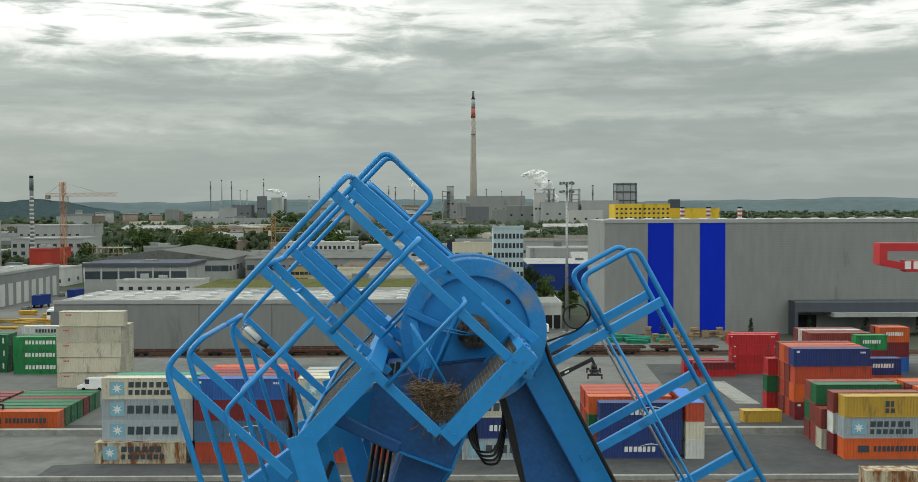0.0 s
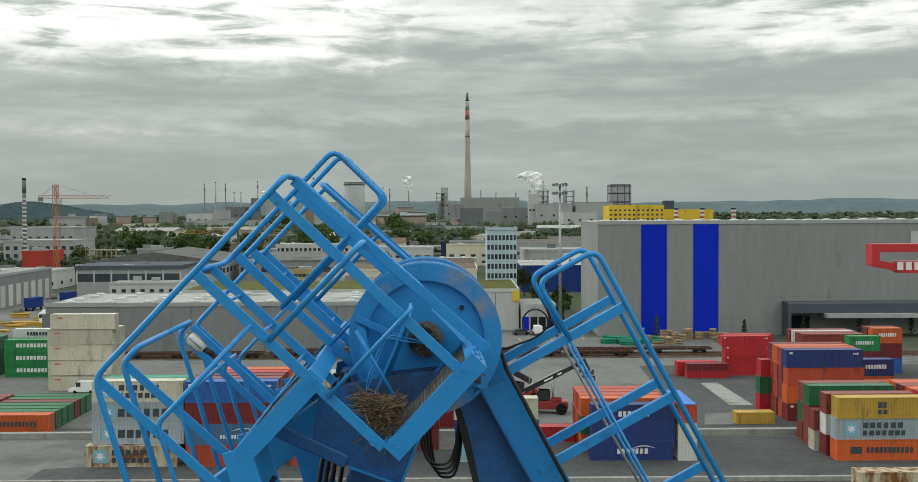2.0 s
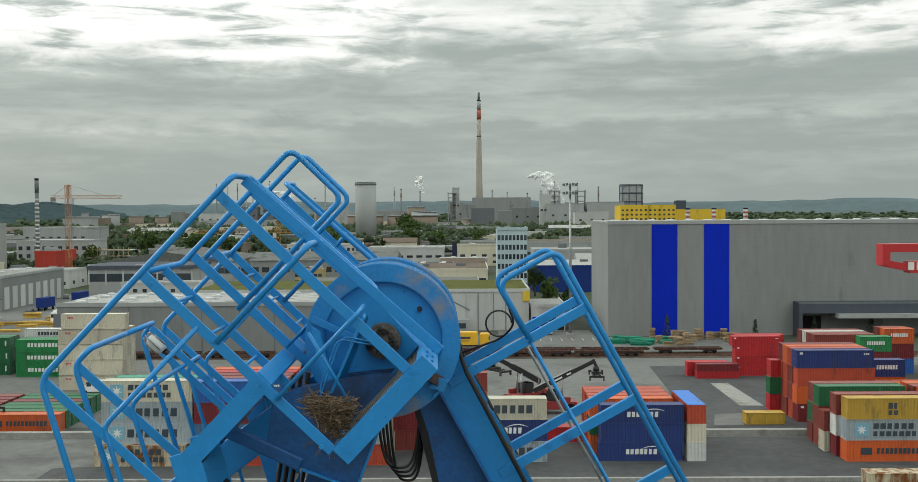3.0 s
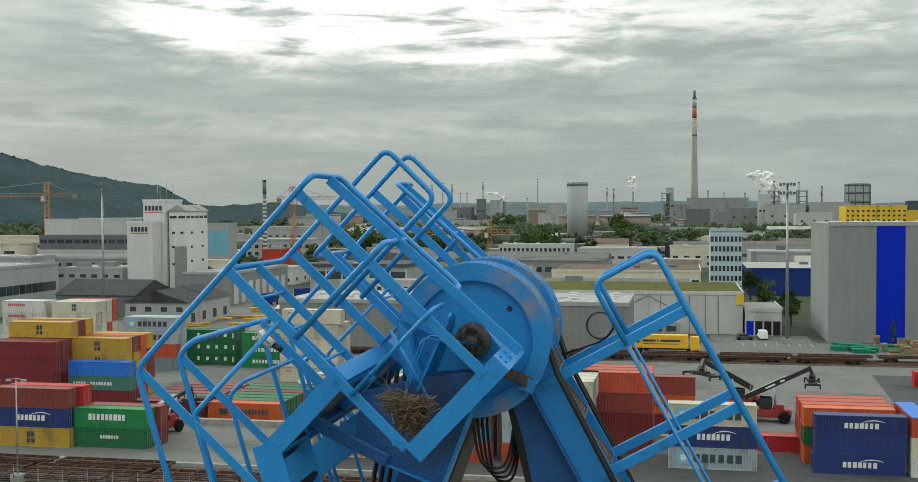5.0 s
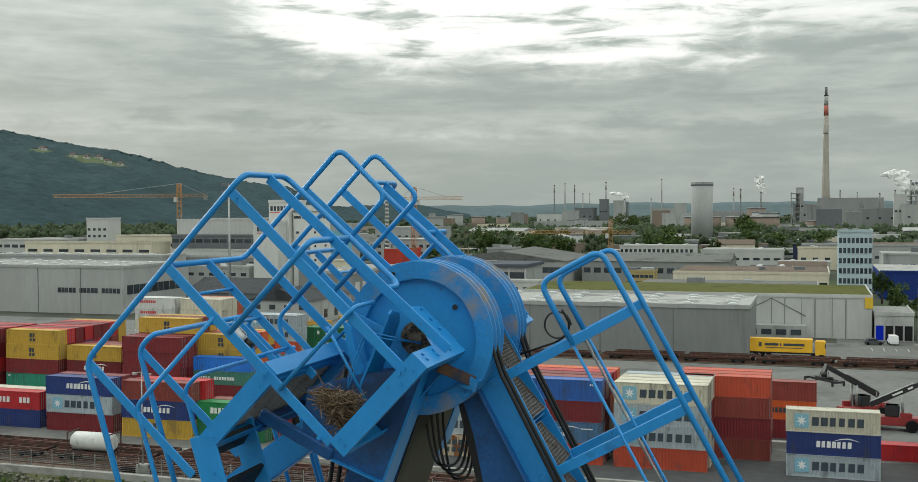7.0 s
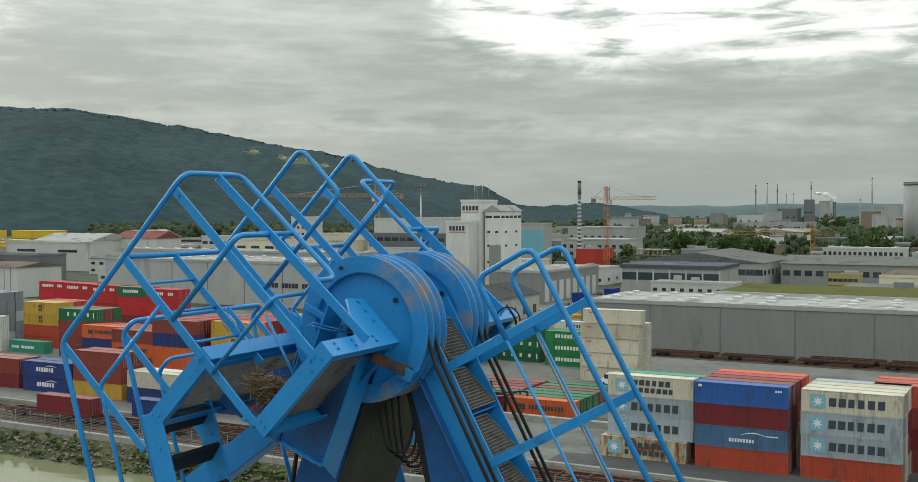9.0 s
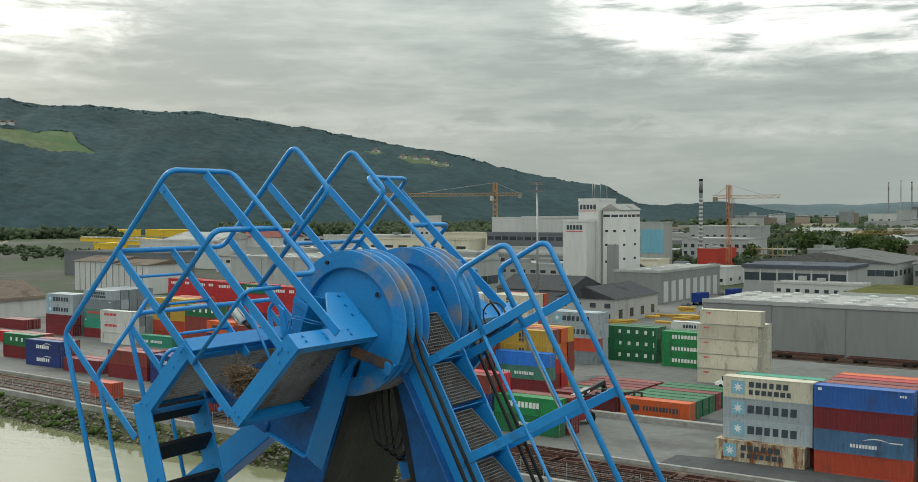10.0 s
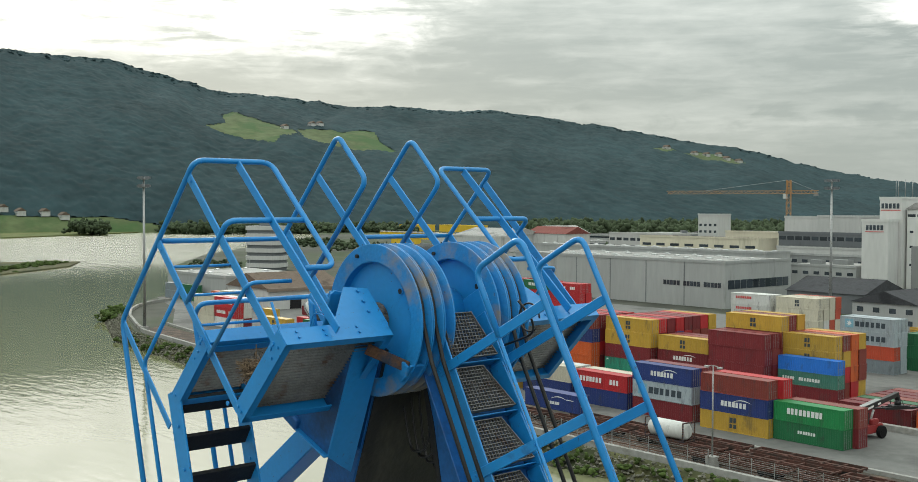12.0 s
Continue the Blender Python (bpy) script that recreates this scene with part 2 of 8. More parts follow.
def add_bar(bm, p, q, side, w, th):
    """A flat bar from p to q: w wide along side, th thick across it."""
    p, q = Vector(p), Vector(q)
    d, s, t = frame_along(p, q, Vector(side))
    c = [s * (w / 2) + t * (th / 2), -s * (w / 2) + t * (th / 2), -s * (w / 2) - t * (th / 2), s * (w / 2) - t * (th / 2)]
    a = [bm.verts.new(p + k) for k in c]
    b = [bm.verts.new(q + k) for k in c]
    for i in range(4):
        bm.faces.new((a[i], b[i], b[(i + 1) % 4], a[(i + 1) % 4]))
    bm.faces.new(a)
    bm.faces.new(b[::-1])


def bar_bm(p, q, side, w, th, bevel=0.003):
    bm = bmesh.new()
    add_bar(bm, p, q, side, w, th)
    bmesh.ops.recalc_face_normals(bm, faces=bm.faces[:])
    if bevel:
        bmesh.ops.bevel(bm, geom=bm.edges[:], offset=bevel, segments=1, affect="EDGES")
    return bm


def rounded(points, radius, steps=6):
    """The same line with its corners rounded off."""
    pts = [Vector(p) for p in points]
    out = [pts[0]]
    for a, b, c in zip(pts, pts[1:], pts[2:]):
        u, v = (a - b), (c - b)
        r = min(radius, u.length * 0.45, v.length * 0.45)
        p0, p2 = b + u.normalized() * r, b + v.normalized() * r
        for i in range(steps + 1):
            k = i / steps
            out.append((p0 * (1 - k) + b * k) * (1 - k) + (b * (1 - k) + p2 * k) * k)
    out.append(pts[-1])
    return out


def add_tube(bm, points, r, seg=10, caps=True):
    pts = [Vector(p) for p in points]
    d = (pts[1] - pts[0]).normalized()
    ref = Vector((0, 0, 1)) if abs(d.z) < 0.9 else Vector((0, 1, 0))
    s = d.cross(ref).normalized()
    rings = []
    for i, p in enumerate(pts):
        a = pts[max(i - 1, 0)]
        b = pts[min(i + 1, len(pts) - 1)]
        d = (b - a).normalized()
        s = (s - d * s.dot(d)).normalized()
        t = d.cross(s)
        rr = r[i] if isinstance(r, (list, tuple)) else r
        rings.append([bm.verts.new(p + s * (rr * math.cos(6.28319 * k / seg)) + t * (rr * math.sin(6.28319 * k / seg))) for k in range(seg)])
    for a, b in zip(rings, rings[1:]):
        for k in range(seg):
            f = bm.faces.new((a[k], a[(k + 1) % seg], b[(k + 1) % seg], b[k]))
            f.smooth = True
    if caps:
        bm.faces.new(rings[0][::-1])
        bm.faces.new(rings[-1])


def tube_bm(points, r, bend=0.0, seg=10):
    bm = bmesh.new()
    add_tube(bm, rounded(points, bend) if bend else points, r, seg)
    return bm


def add_lathe(bm, profile, seg=48, m=None):
    """profile: (radius, height along y) pairs, turned about the y axis."""
    rings = []
    for r, h in profile:
        ring = []
        for k in range(seg):
            a = 6.283185 * k / seg
            p = Vector((r * math.cos(a), h, r * math.sin(a)))
            ring.append(bm.verts.new(m @ p if m is not None else p))
        rings.append(ring)
    for a, b in zip(rings, rings[1:]):
        for k in range(seg):
            bm.faces.new((a[k], b[k], b[(k + 1) % seg], a[(k + 1) % seg]))


def prism_bm(poly, y0, y1, bevel=0.0):
    """A plate: its outline in x and z, from y0 to y1."""
    bm = bmesh.new()
    a = [bm.verts.new((x, y0, z)) for x, z in poly]
    b = [bm.verts.new((x, y1, z)) for x, z in poly]
    n = len(poly)
    bm.faces.new(a)
    bm.faces.new(b[::-1])
    for i in range(n):
        bm.faces.new((a[i], b[i], b[(i + 1) % n], a[(i + 1) % n]))
    bmesh.ops.recalc_face_normals(bm, faces=bm.faces[:])
    if bevel:
        bmesh.ops.bevel(bm, geom=bm.edges[:], offset=bevel, segments=2, affect="EDGES")
    return bm


# ---- the crane head ----
CRANE_Z = 30.674
CU, SU = math.cos(radians(46.3)), math.sin(radians(46.3))
CV, SV = math.cos(radians(28.7)), math.sin(radians(28.7))
MID = 0.575


def U(u, n, y):
    """A place by the tilted platforms: u along them, n away from them."""
    return Vector((u * CU - n * SU, y, u * SU + n * CU))


def V(a, b, y):
    """A place by the boom's walkway: a away from it, b down along it."""
    return Vector((a * CV + b * SV, y, a * SV - b * CV))


YD = Vector((0, 1, 0))
U_DIR, N_DIR = U(1, 0, 0), U(0, 1, 0)
V_DIR, W_DIR = V(1, 0, 0), V(0, 1, 0)
crane = thing("harbour_crane", "blue painted harbour crane head with twin rope sheaves and railings", "crane",
              at=pose(0, 0, CRANE_Z, 0, 0, 1.5))
RAIL = 0.0228


def mirrored(p):
    p = Vector(p)
    return Vector((p.x, 2 * MID - p.y, p.z))


def tube(name, pts, r=RAIL, bend=0.09, mat="blue", both=True, seg=10):
    part(name, tube_bm(pts, r, bend, seg), M[mat], crane)
    if both:
        part(name, tube_bm([mirrored(p) for p in pts], r, bend, seg), M[mat], crane)


def flat(name, p, q, side=YD, w=0.085, th=0.014, mat="blue", both=True):
    p, q = Vector(p), Vector(q)
    part(name, bar_bm(p, q, side, w, th), M[mat], crane)
    if both:
        s = Vector(side)
        part(name, bar_bm(mirrored(p), mirrored(q), Vector((s.x, -s.y, s.z)), w, th), M[mat], crane)


YN, YF = -1.045, -0.345          # near and far side of the side platforms
TOP = 1.60
# side platforms: top rail, end loop, mid and knee rails
ladder_dir = Vector((0.281, 0, -0.96))
tube("handrail", [U(-2.03, TOP, YN) + ladder_dir * 3.2, U(-2.03, TOP, YN), U(-0.12, TOP, YN), U(-0.12, TOP, YF), U(-0.08, 0.36, YF), U(-0.08, 0.36, -0.63)], bend=0.1)
tube("mid_rail", [U(-1.03, 0.905, YN), U(-0.11, 0.905, YN), U(-0.11, 0.905, YF - 0.01)], bend=0.08)
tube("knee_rail", [U(-1.03, 0.345, YN - 0.03), U(-0.2, 0.345, YN - 0.03), U(-0.2, 0.345, -0.70)], 0.016, bend=0.08)
tube("mid_rail", [U(-1.97, 1.07, YN) + ladder_dir * 2.6, U(-1.97, 1.07, YN), U(-1.03, 1.07, YN)], 0.018, bend=0.06)
tube("handrail", [U(-2.03, TOP, YF) + ladder_dir * 3.2, U(-2.03, TOP, YF), U(-1.86, TOP, YF), U(-1.86, TOP, MID)], bend=0.08)
tube("mid_rail", [U(-1.97, 1.09, YF) + ladder_dir * 2.6, U(-1.97, 1.09, YF), U(-1.80, 1.09, YF), U(-1.80, 1.09, MID)], 0.018, bend=0.06)
# posts of the side platforms
flat("post", U(-0.28, TOP - 0.02, YN + 0.004), U(-0.275, -0.24, YN + 0.004), U_DIR, 0.074, 0.016)
flat("post", U(-0.13, TOP - 0.02, -0.66), U(-0.06, -0.28, -0.66), U_DIR, 0.074, 0.016)
flat("post", U(-1.03, TOP - 0.02, YN), U(-1.03, -0.18, YN), U_DIR, 0.074, 0.016)
flat("post", U(-1.03, TOP - 0.02, -0.46), U(-1.03, 0.35, -0.46), U_DIR, 0.066, 0.014)
flat("post", U(-2.02, TOP - 0.02, YN), U(-2.0, 0.40, YN), U_DIR, 0.066, 0.014)
flat("post", U(-2.02, TOP - 0.02, YF), U(-2.0, 0.40, YF), U_DIR, 0.066, 0.014)
for n in (1.30, 0.98, 0.66):
    tube("rung", [U(-1.03, n, YN), U(-1.03, n, -0.46)], 0.012, 0)
# rails over the sheaves
YA = 0.175
tube("handrail", [U(-1.035, TOP + 0.005, YN + 0.03), U(-1.035, TOP + 0.005, YA), U(0.215, TOP, YA), U(0.21, 1.04, YA), U(-1.0, 1.04, YA)], bend=0.09)
flat("post", U(-0.93, TOP - 0.02, YA), U(-0.93, 0.1, YA), U_DIR, 0.074, 0.016)
flat("post", U(-0.24, TOP - 0.02, YA), U(-0.20, 0.42, YA), U_DIR, 0.070, 0.016)
tube("knee_rail", [U(-0.95, 0.55, YA), U(-0.22, 0.55, YA)], 0.014, 0)


def platform(u0, u1, y0, y1, n0, n1):
    """A grating platform in a channel frame."""
    for mirror in (False, True):
        f = mirrored if mirror else Vector
        holder = None
        th = 0.012
        sides = ((U(u0, 0, y0), U(u1, 0, y0), YD), (U(u0, 0, y1), U(u1, 0, y1), YD),
                 (U(u0, 0, y0), U(u0, 0, y1), U_DIR), (U(u1, 0, y0), U(u1, 0, y1), U_DIR))
        for k, (p, q, inner) in enumerate(sides):
            sgn = 1 if k in (0, 2) else -1
            bm = bmesh.new()
            nc = N_DIR * ((n0 + n1) / 2)
            add_bar(bm, f(p + nc), f(q + nc), N_DIR, n1 - n0, th)
            for n in (n0, n1):
                off = inner * (sgn * 0.028) + N_DIR * (n - (0.006 if n == n1 else -0.006))
                side = Vector(inner)
                add_bar(bm, f(p + off), f(q + off), side, 0.056, 0.012)
            bmesh.ops.recalc_face_normals(bm, faces=bm.faces[:])
            ob = part("frame_channel", bm, M["blue"], holder or crane)
            if holder is None:
                holder = ob
                ob.name = "platform"
        bm = bmesh.new()
        ng = n1 - 0.035
        k = int((u1 - u0) / 0.034)
        for i in range(1, k):
            u = u0 + (u1 - u0) * i / k
            add_bar(bm, f(U(u, ng, y0 + 0.01)), f(U(u, ng, y1 - 0.01)), N_DIR, 0.030, 0.004)
        k = int((y1 - y0) / 0.045)
        for i in range(1, k):
            y = y0 + (y1 - y0) * i / k
            add_bar(bm, f(U(u0 + 0.01, ng + 0.01, y)), f(U(u1 - 0.01, ng + 0.01, y)), N_DIR, 0.008, 0.006)
        bmesh.ops.recalc_face_normals(bm, faces=bm.faces[:])
        part("grating", bm, M["grate"], holder, "dirty steel grating")


platform(-1.012, -0.135, YN - 0.035, -0.13, -0.316, -0.170)
platform(-1.745, -1.035, YN - 0.005, MID - 0.004, 0.425, 0.562)
# channel that ties the platforms behind the sheaves
part("cross_beam", bar_bm(U(-1.0, 0.50, YN), U(-1.0, 0.50, 2 * MID - YN), N_DIR, 0.13, 0.05), M["blue"], crane)
part("cross_beam", bar_bm(U(-1.72, 0.45, YF), U(-1.72, 0.45, 2 * MID - YF), N_DIR, 0.10, 0.05), M["blue_dirty_shaded"], crane)


def bolts(places, axis, r=0.018, h=0.014, parent=None):
    d = Vector(axis).normalized()
    for p in places:
        p = Vector(p)
        part("bolt", tube_bm([p, p + d * h], r, 0, 6), M["blue"], parent or crane)


for f in (Vector, mirrored):
    sg = -1 if f is Vector else 1
    for u, n in ((-0.30, -0.2), (-0.25, -0.2), (-1.05, -0.1), (-1.01, 0.5), (-1.05, 0.5)):
        bolts([f(U(u, n, YN - 0.04))], (0, sg, 0))

for f in (Vector, mirrored):
    sg = -1 if f is Vector else 1
    for u, n in ((-0.95, -0.21), (-0.95, -0.26), (-0.34, -0.26), (-0.22, -0.26), (-1.12, 0.47), (-1.2, 0.47), (-1.66, 0.47), (-1.7, 0.52), (-1.03, 1.5), (-0.28, 1.52), (-1.03, 0.93), (-0.28, 0.93)):
        bolts([f(U(u, n, YN - 0.042 if n < 0.6 else YN - 0.005))], (0, sg, 0), 0.012, 0.012)
    for n, y in ((-0.21, -0.95), (-0.26, -0.95), (-0.21, -0.72), (-0.26, -0.72), (-0.21, -0.42), (-0.26, -0.42)):
        bolts([f(U(-0.128, n, y))], U_DIR, 0.012, 0.012)

# stair down from the lower platform
for f in (Vector, mirrored):
    for y in (YN, -0.435):
        p = U(-1.74, 0.52, y)
        q = p + ladder_dir * 3.0
        part("stair_stringer", bar_bm(f(p + Vector((-0.02, 0, 0.03))), f(q), Vector((1, 0, 0.28)), 0.20, 0.018), M["blue"], crane)
        bolts([f(p + ladder_dir * s + Vector((0.01, -0.012, 0))) for s in (0.25, 0.6, 0.95)], (0, -1 if f is Vector else 1, 0), 0.014)
    for k in range(8):
        p = U(-1.74, 0.50, YN) + ladder_dir * (0.065 + 0.31 * k)
        bm = bmesh.new()
        add_bar(bm, f(p), f(p + Vector((0, 0.61, 0))), Vector((0.55, 0, 0.835)), 0.165, 0.035)
        bmesh.ops.recalc_face_normals(bm, faces=bm.faces[:])
        part("tread", bm, M["grease"], crane, "dark dirty stair tread")

# two rope sheaves
SX, SZ, SR = -0.287, -0.244, 0.605


def sheave(y0, y1):
    m = Matrix.Translation((SX, 0, SZ))
    bm = bmesh.new()
    n, prof = 3, []
    for i in range(n):
        a = y0 + (y1 - y0) * i / n
        b = y0 + (y1 - y0) * (i + 1) / n
        prof += [(SR, a + 0.002), (SR, a + 0.014), (SR - 0.075, a + 0.045), (SR - 0.075, b - 0.045), (SR, b - 0.014), (SR, b - 0.002), (SR - 0.01, b)]
    prof = [(0.465, y0), (SR - 0.006, y0)] + prof + [(0.465, y1)]
    add_lathe(bm, prof, 72, m)
    rim = part("sheave", bm, M["worn"], crane, "blue grooved rope sheave with worn rim")
    for p in rim.data.polygons:
        p.use_smooth = False
    bm = bmesh.new()
    for s, y in ((-1, y0), (1, y1)):
        w = y - s * 0.055
        add_lathe(bm, [(0.47, y), (0.462, y), (0.455, w), (0.13, w), (0.125, y + s * 0.01), (0.10, y + s * 0.012)], 64, m)
    part("web", bm, M["blue"], rim)
    for s, y in ((-1, y0), (1, y1)):
        bm = bmesh.new()
        add_lathe(bm, [(0.14, y - s * 0.05), (0.135, y + s * 0.035), (0.10, y + s * 0.05), (0.055, y + s * 0.05), (0.05, y + s * 0.075), (0.001, y + s * 0.08)], 32, m)
        bmesh.ops.recalc_face_normals(bm, faces=bm.faces[:])
        h = part("hub", bm, M["hub"], rim, "dark brown greasy hub")
        for k in range(6):
            c = Vector((SX + 0.078 * math.cos(1.047 * k), y + s * 0.045, SZ + 0.078 * math.sin(1.047 * k)))
            part("bolt", tube_bm([c, c + Vector((0, s * 0.025, 0))], 0.013, 0, 6), M["grease"], h)
    for s, y in ((-1, y0), (1, y1)):
        c = Vector((SX + 0.287, y - s * 0.06, SZ + 0.244))
        part("hole_rim", tube_bm([c, c + Vector((0, s * 0.016, 0))], 0.030, 0, 16), M["blue"], rim)
        part("hole", tube_bm([c, c + Vector((0, s * 0.020, 0))], 0.022, 0, 16), M["rubber"], rim, "black hole")
        c = Vector((SX - 0.2, y - s * 0.0, SZ + 0.50))
        part("bolt", tube_bm([c, c + Vector((0, s * 0.02, 0))], 0.016, 0, 8), M["rubber"], rim)


sheave(0.0, 0.34)
sheave(2 * MID - 0.34, 2 * MID)
part("axle", tube_bm([(SX, -0.03, SZ), (SX, 2 * MID + 0.03, SZ)], 0.11, 0, 24), M["blue_dirty_shaded"], crane)
part("spacer", tube_bm([(SX, 0.34, SZ), (SX, 2 * MID - 0.34, SZ)], 0.22, 0, 28), M["blue"], crane)
# gussets that carry the axle
ARM = [(-0.815, -0.094), (-0.746, -0.138), (-0.701, -0.339), (-0.638, -0.458), (-0.656, -0.53), (-0.712, -0.532), (-0.775, -0.34)]
for f in (Vector, mirrored):
    s = -1 if f is Vector else 1
    bm = bmesh.new()
    ps = [U(-0.13, -0.19, -0.62), U(-0.13, -0.235, -0.135), U(-0.13, -0.20, -0.118), U(-0.13, 0.165, -0.115), U(-0.13, 0.19, -0.33)]
    a = [bm.verts.new(f(p)) for p in ps]
    b = [bm.verts.new(f(p - U_DIR * 0.02)) for p in ps]
    bm.faces.new(a)
    bm.faces.new(b[::-1])
    for i in range(5):
        bm.faces.new((a[i], b[i], b[(i + 1) % 5], a[(i + 1) % 5]))
    bmesh.ops.recalc_face_normals(bm, faces=bm.faces[:])
    g = part("gusset", bm, M["blue"], crane)
    bolts([f(U(-0.13, n, y)) for n, y in ((0.14, -0.223), (0.035, -0.228), (-0.068, -0.234))], U_DIR, 0.016, 0.016, g)
    # upright plate between platform and hub, edge on to the front
    bm = bmesh.new()
    ps = [(-0.655, -0.30, -0.60), (-0.40, -0.326, -0.03), (-0.395, -0.29, -0.005), (-0.39, -0.134, -0.036), (-0.41, -0.09, -0.12), (-0.60, -0.09, -0.60)]
    a = [bm.verts.new(f(Vector(p))) for p in ps]
    b = [bm.verts.new(f(Vector(p) + Vector((-0.018, 0, 0.006)))) for p in ps]
    bm.faces.new(a)
    bm.faces.new(b[::-1])
    for i in range(6):
        bm.faces.new((a[i], b[i], b[(i + 1) % 6], a[(i + 1) % 6]))
    bmesh.ops.recalc_face_normals(bm, faces=bm.faces[:])
    part("bearing_plate", bm, M["blue"], crane)
    bolts([f(Vector((-0.50, -0.20, -0.20)))], (1, 0, -0.3), 0.018, 0.02)
    y = -0.25 if f is Vector else 2 * MID + 0.25
    part("rope_guard_arm", prism_bm(ARM, y - 0.012, y + 0.012, 0.003), M["blue"], crane)
    bolts([f(Vector((-0.676, -0.262, -0.499)))], (0, s, 0), 0.02, 0.018)
    y = 0.0 if f is Vector else 2 * MID
    part("rope_guard_bar", bar_bm(f(Vector((-0.83, -0.035, -0.065))), f(Vector((-0.47, -0.035, -0.235))), Vector((0, 0, 1)), 0.055, 0.03), M["worn"], crane, "weathered guard bar across the sheave")
    part("rope_guard", bar_bm(f(Vector((-0.04, -0.25, -0.425))), f(Vector((0.165, -0.01, -0.568))), Vector((0, 0, 1)), 0.085, 0.03), M["rust"], crane, "rusty rope guard")
    part("guard_bracket", prism_bm([(0.06, -0.60), (0.15, -0.52), (0.215, -0.56), (0.185, -0.645)], y + s * 0.045 - 0.012, y + s * 0.045 + 0.012, 0.003), M["worn"], crane)
    part("rope_guard", bar_bm(f(Vector((0.10, 0.05, -0.68))), f(Vector((0.22, 0.05, -0.55))), Vector((0, 1, 0)), 0.16, 0.02), M["worn"], crane)


def leg(top, bot, y0, y1, mat, name):
    bm = bmesh.new()
    a = [bm.verts.new((x, y, z)) for (x, z) in top for y in (y0, y1)]
    b = [bm.verts.new((x, y, z)) for (x, z) in bot for y in (y0, y1)]
    for q in ((0, 1, 3, 2),):
        bm.faces.new([a[i] for i in q])
        bm.faces.new([b[i] for i in q][::-1])
    for i, j in ((0, 1), (1, 3), (3, 2), (2, 0)):
        bm.faces.new((a[i], a[j], b[j], b[i]))
    bmesh.ops.recalc_face_normals(bm, faces=bm.faces[:])
    bmesh.ops.bevel(bm, geom=bm.edges[:], offset=0.01, segments=2, affect="EDGES")
    return part(name, bm, M[mat], crane)


def vw(a, b):
    p = V(a, b, 0)
    return (p.x, p.z)


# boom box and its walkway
part("boom_box", prism_bm([vw(-0.40, 0.50), vw(-0.14, 0.42), vw(-0.14, 3.6), vw(-1.1, 3.6), vw(-0.64, 1.40)], 0.34, 2 * MID - 0.34, 0.01), M["blue_dirty_shaded"], crane)
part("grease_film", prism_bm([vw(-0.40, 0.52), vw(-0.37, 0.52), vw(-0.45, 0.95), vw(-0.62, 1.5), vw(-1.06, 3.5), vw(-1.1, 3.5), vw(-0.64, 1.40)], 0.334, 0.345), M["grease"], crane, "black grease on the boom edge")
# the leg's shade below the head is partly in this darker blue
leg([(-0.60, -0.50), (-0.17, -0.46)], [(-1.72, -3.6), (-1.29, -3.6)], 0.02, 2 * MID - 0.02, "blue_dirty_shaded", "back_leg")
part("grease_film", prism_bm([(-0.165, -0.47), (-0.155, -0.47), (-1.275, -3.58), (-1.285, -3.58)], 0.03, 2 * MID - 0.03), M["grease_face"], crane, "black and brown grease on the leg face")
for f in (Vector, mirrored):
    # flange across the leg
    bm = bmesh.new()
    ps = [(-0.10, -0.30, -0.378), (-0.469, -0.304, -1.325), (-0.505, -0.16, -1.42), (-0.54, -0.03, -1.50), (-0.13, -0.03, -0.45)]
    a = [bm.verts.new(f(Vector(p))) for p in ps]
    b = [bm.verts.new(f(Vector(p) + Vector((-0.018, 0, 0.008)))) for p in ps]
    bm.faces.new(a)
    bm.faces.new(b[::-1])
    for i in range(5):
        bm.faces.new((a[i], b[i], b[(i + 1) % 5], a[(i + 1) % 5]))
    bmesh.ops.recalc_face_normals(bm, faces=bm.faces[:])
    part("leg_flange", bm, M["blue"], crane)
    y = -0.28 if f is Vector else 2 * MID + 0.28
    part("side_plate", prism_bm([(-1.10, -0.62), (-0.66, -0.50), (-0.30, -0.45), (-0.145, -0.46), (-0.482, -1.318), (-0.889, -1.165), (-1.16, -1.03)], y - 0.014, y + 0.014, 0.003), M["blue_dirty_shaded"], crane)
    part("edge_beam", bar_bm(f(Vector((-1.50, -0.30, -0.845))), f(Vector((-0.889, -0.30, -1.135))), Vector((0, 0, 1)), 0.10, 0.07, 0.012), M["blue_dirty_shaded"], crane)
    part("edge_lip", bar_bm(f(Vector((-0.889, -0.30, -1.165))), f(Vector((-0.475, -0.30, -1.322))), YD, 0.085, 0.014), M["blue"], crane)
    part("side_floor", bar_bm(f(Vector((-0.885, -0.13, -1.165))), f(Vector((-0.49, -0.13, -1.315))), YD, 0.30, 0.012), M["blue_dirty_shaded"], crane)
part("body_box", prism_bm([(-1.05, -0.66), (-0.45, -0.60), (-0.56, -1.22), (-0.86, -1.12)], -0.26, 2 * MID + 0.26, 0.01), M["blue_dirty_shaded"], crane)
leg([(-0.86, -0.57), (-0.86, -0.89)], [(-3.2, -2.28), (-3.2, -2.60)], 0.46, 2 * MID - 0.46, "blue", "tie_strut")
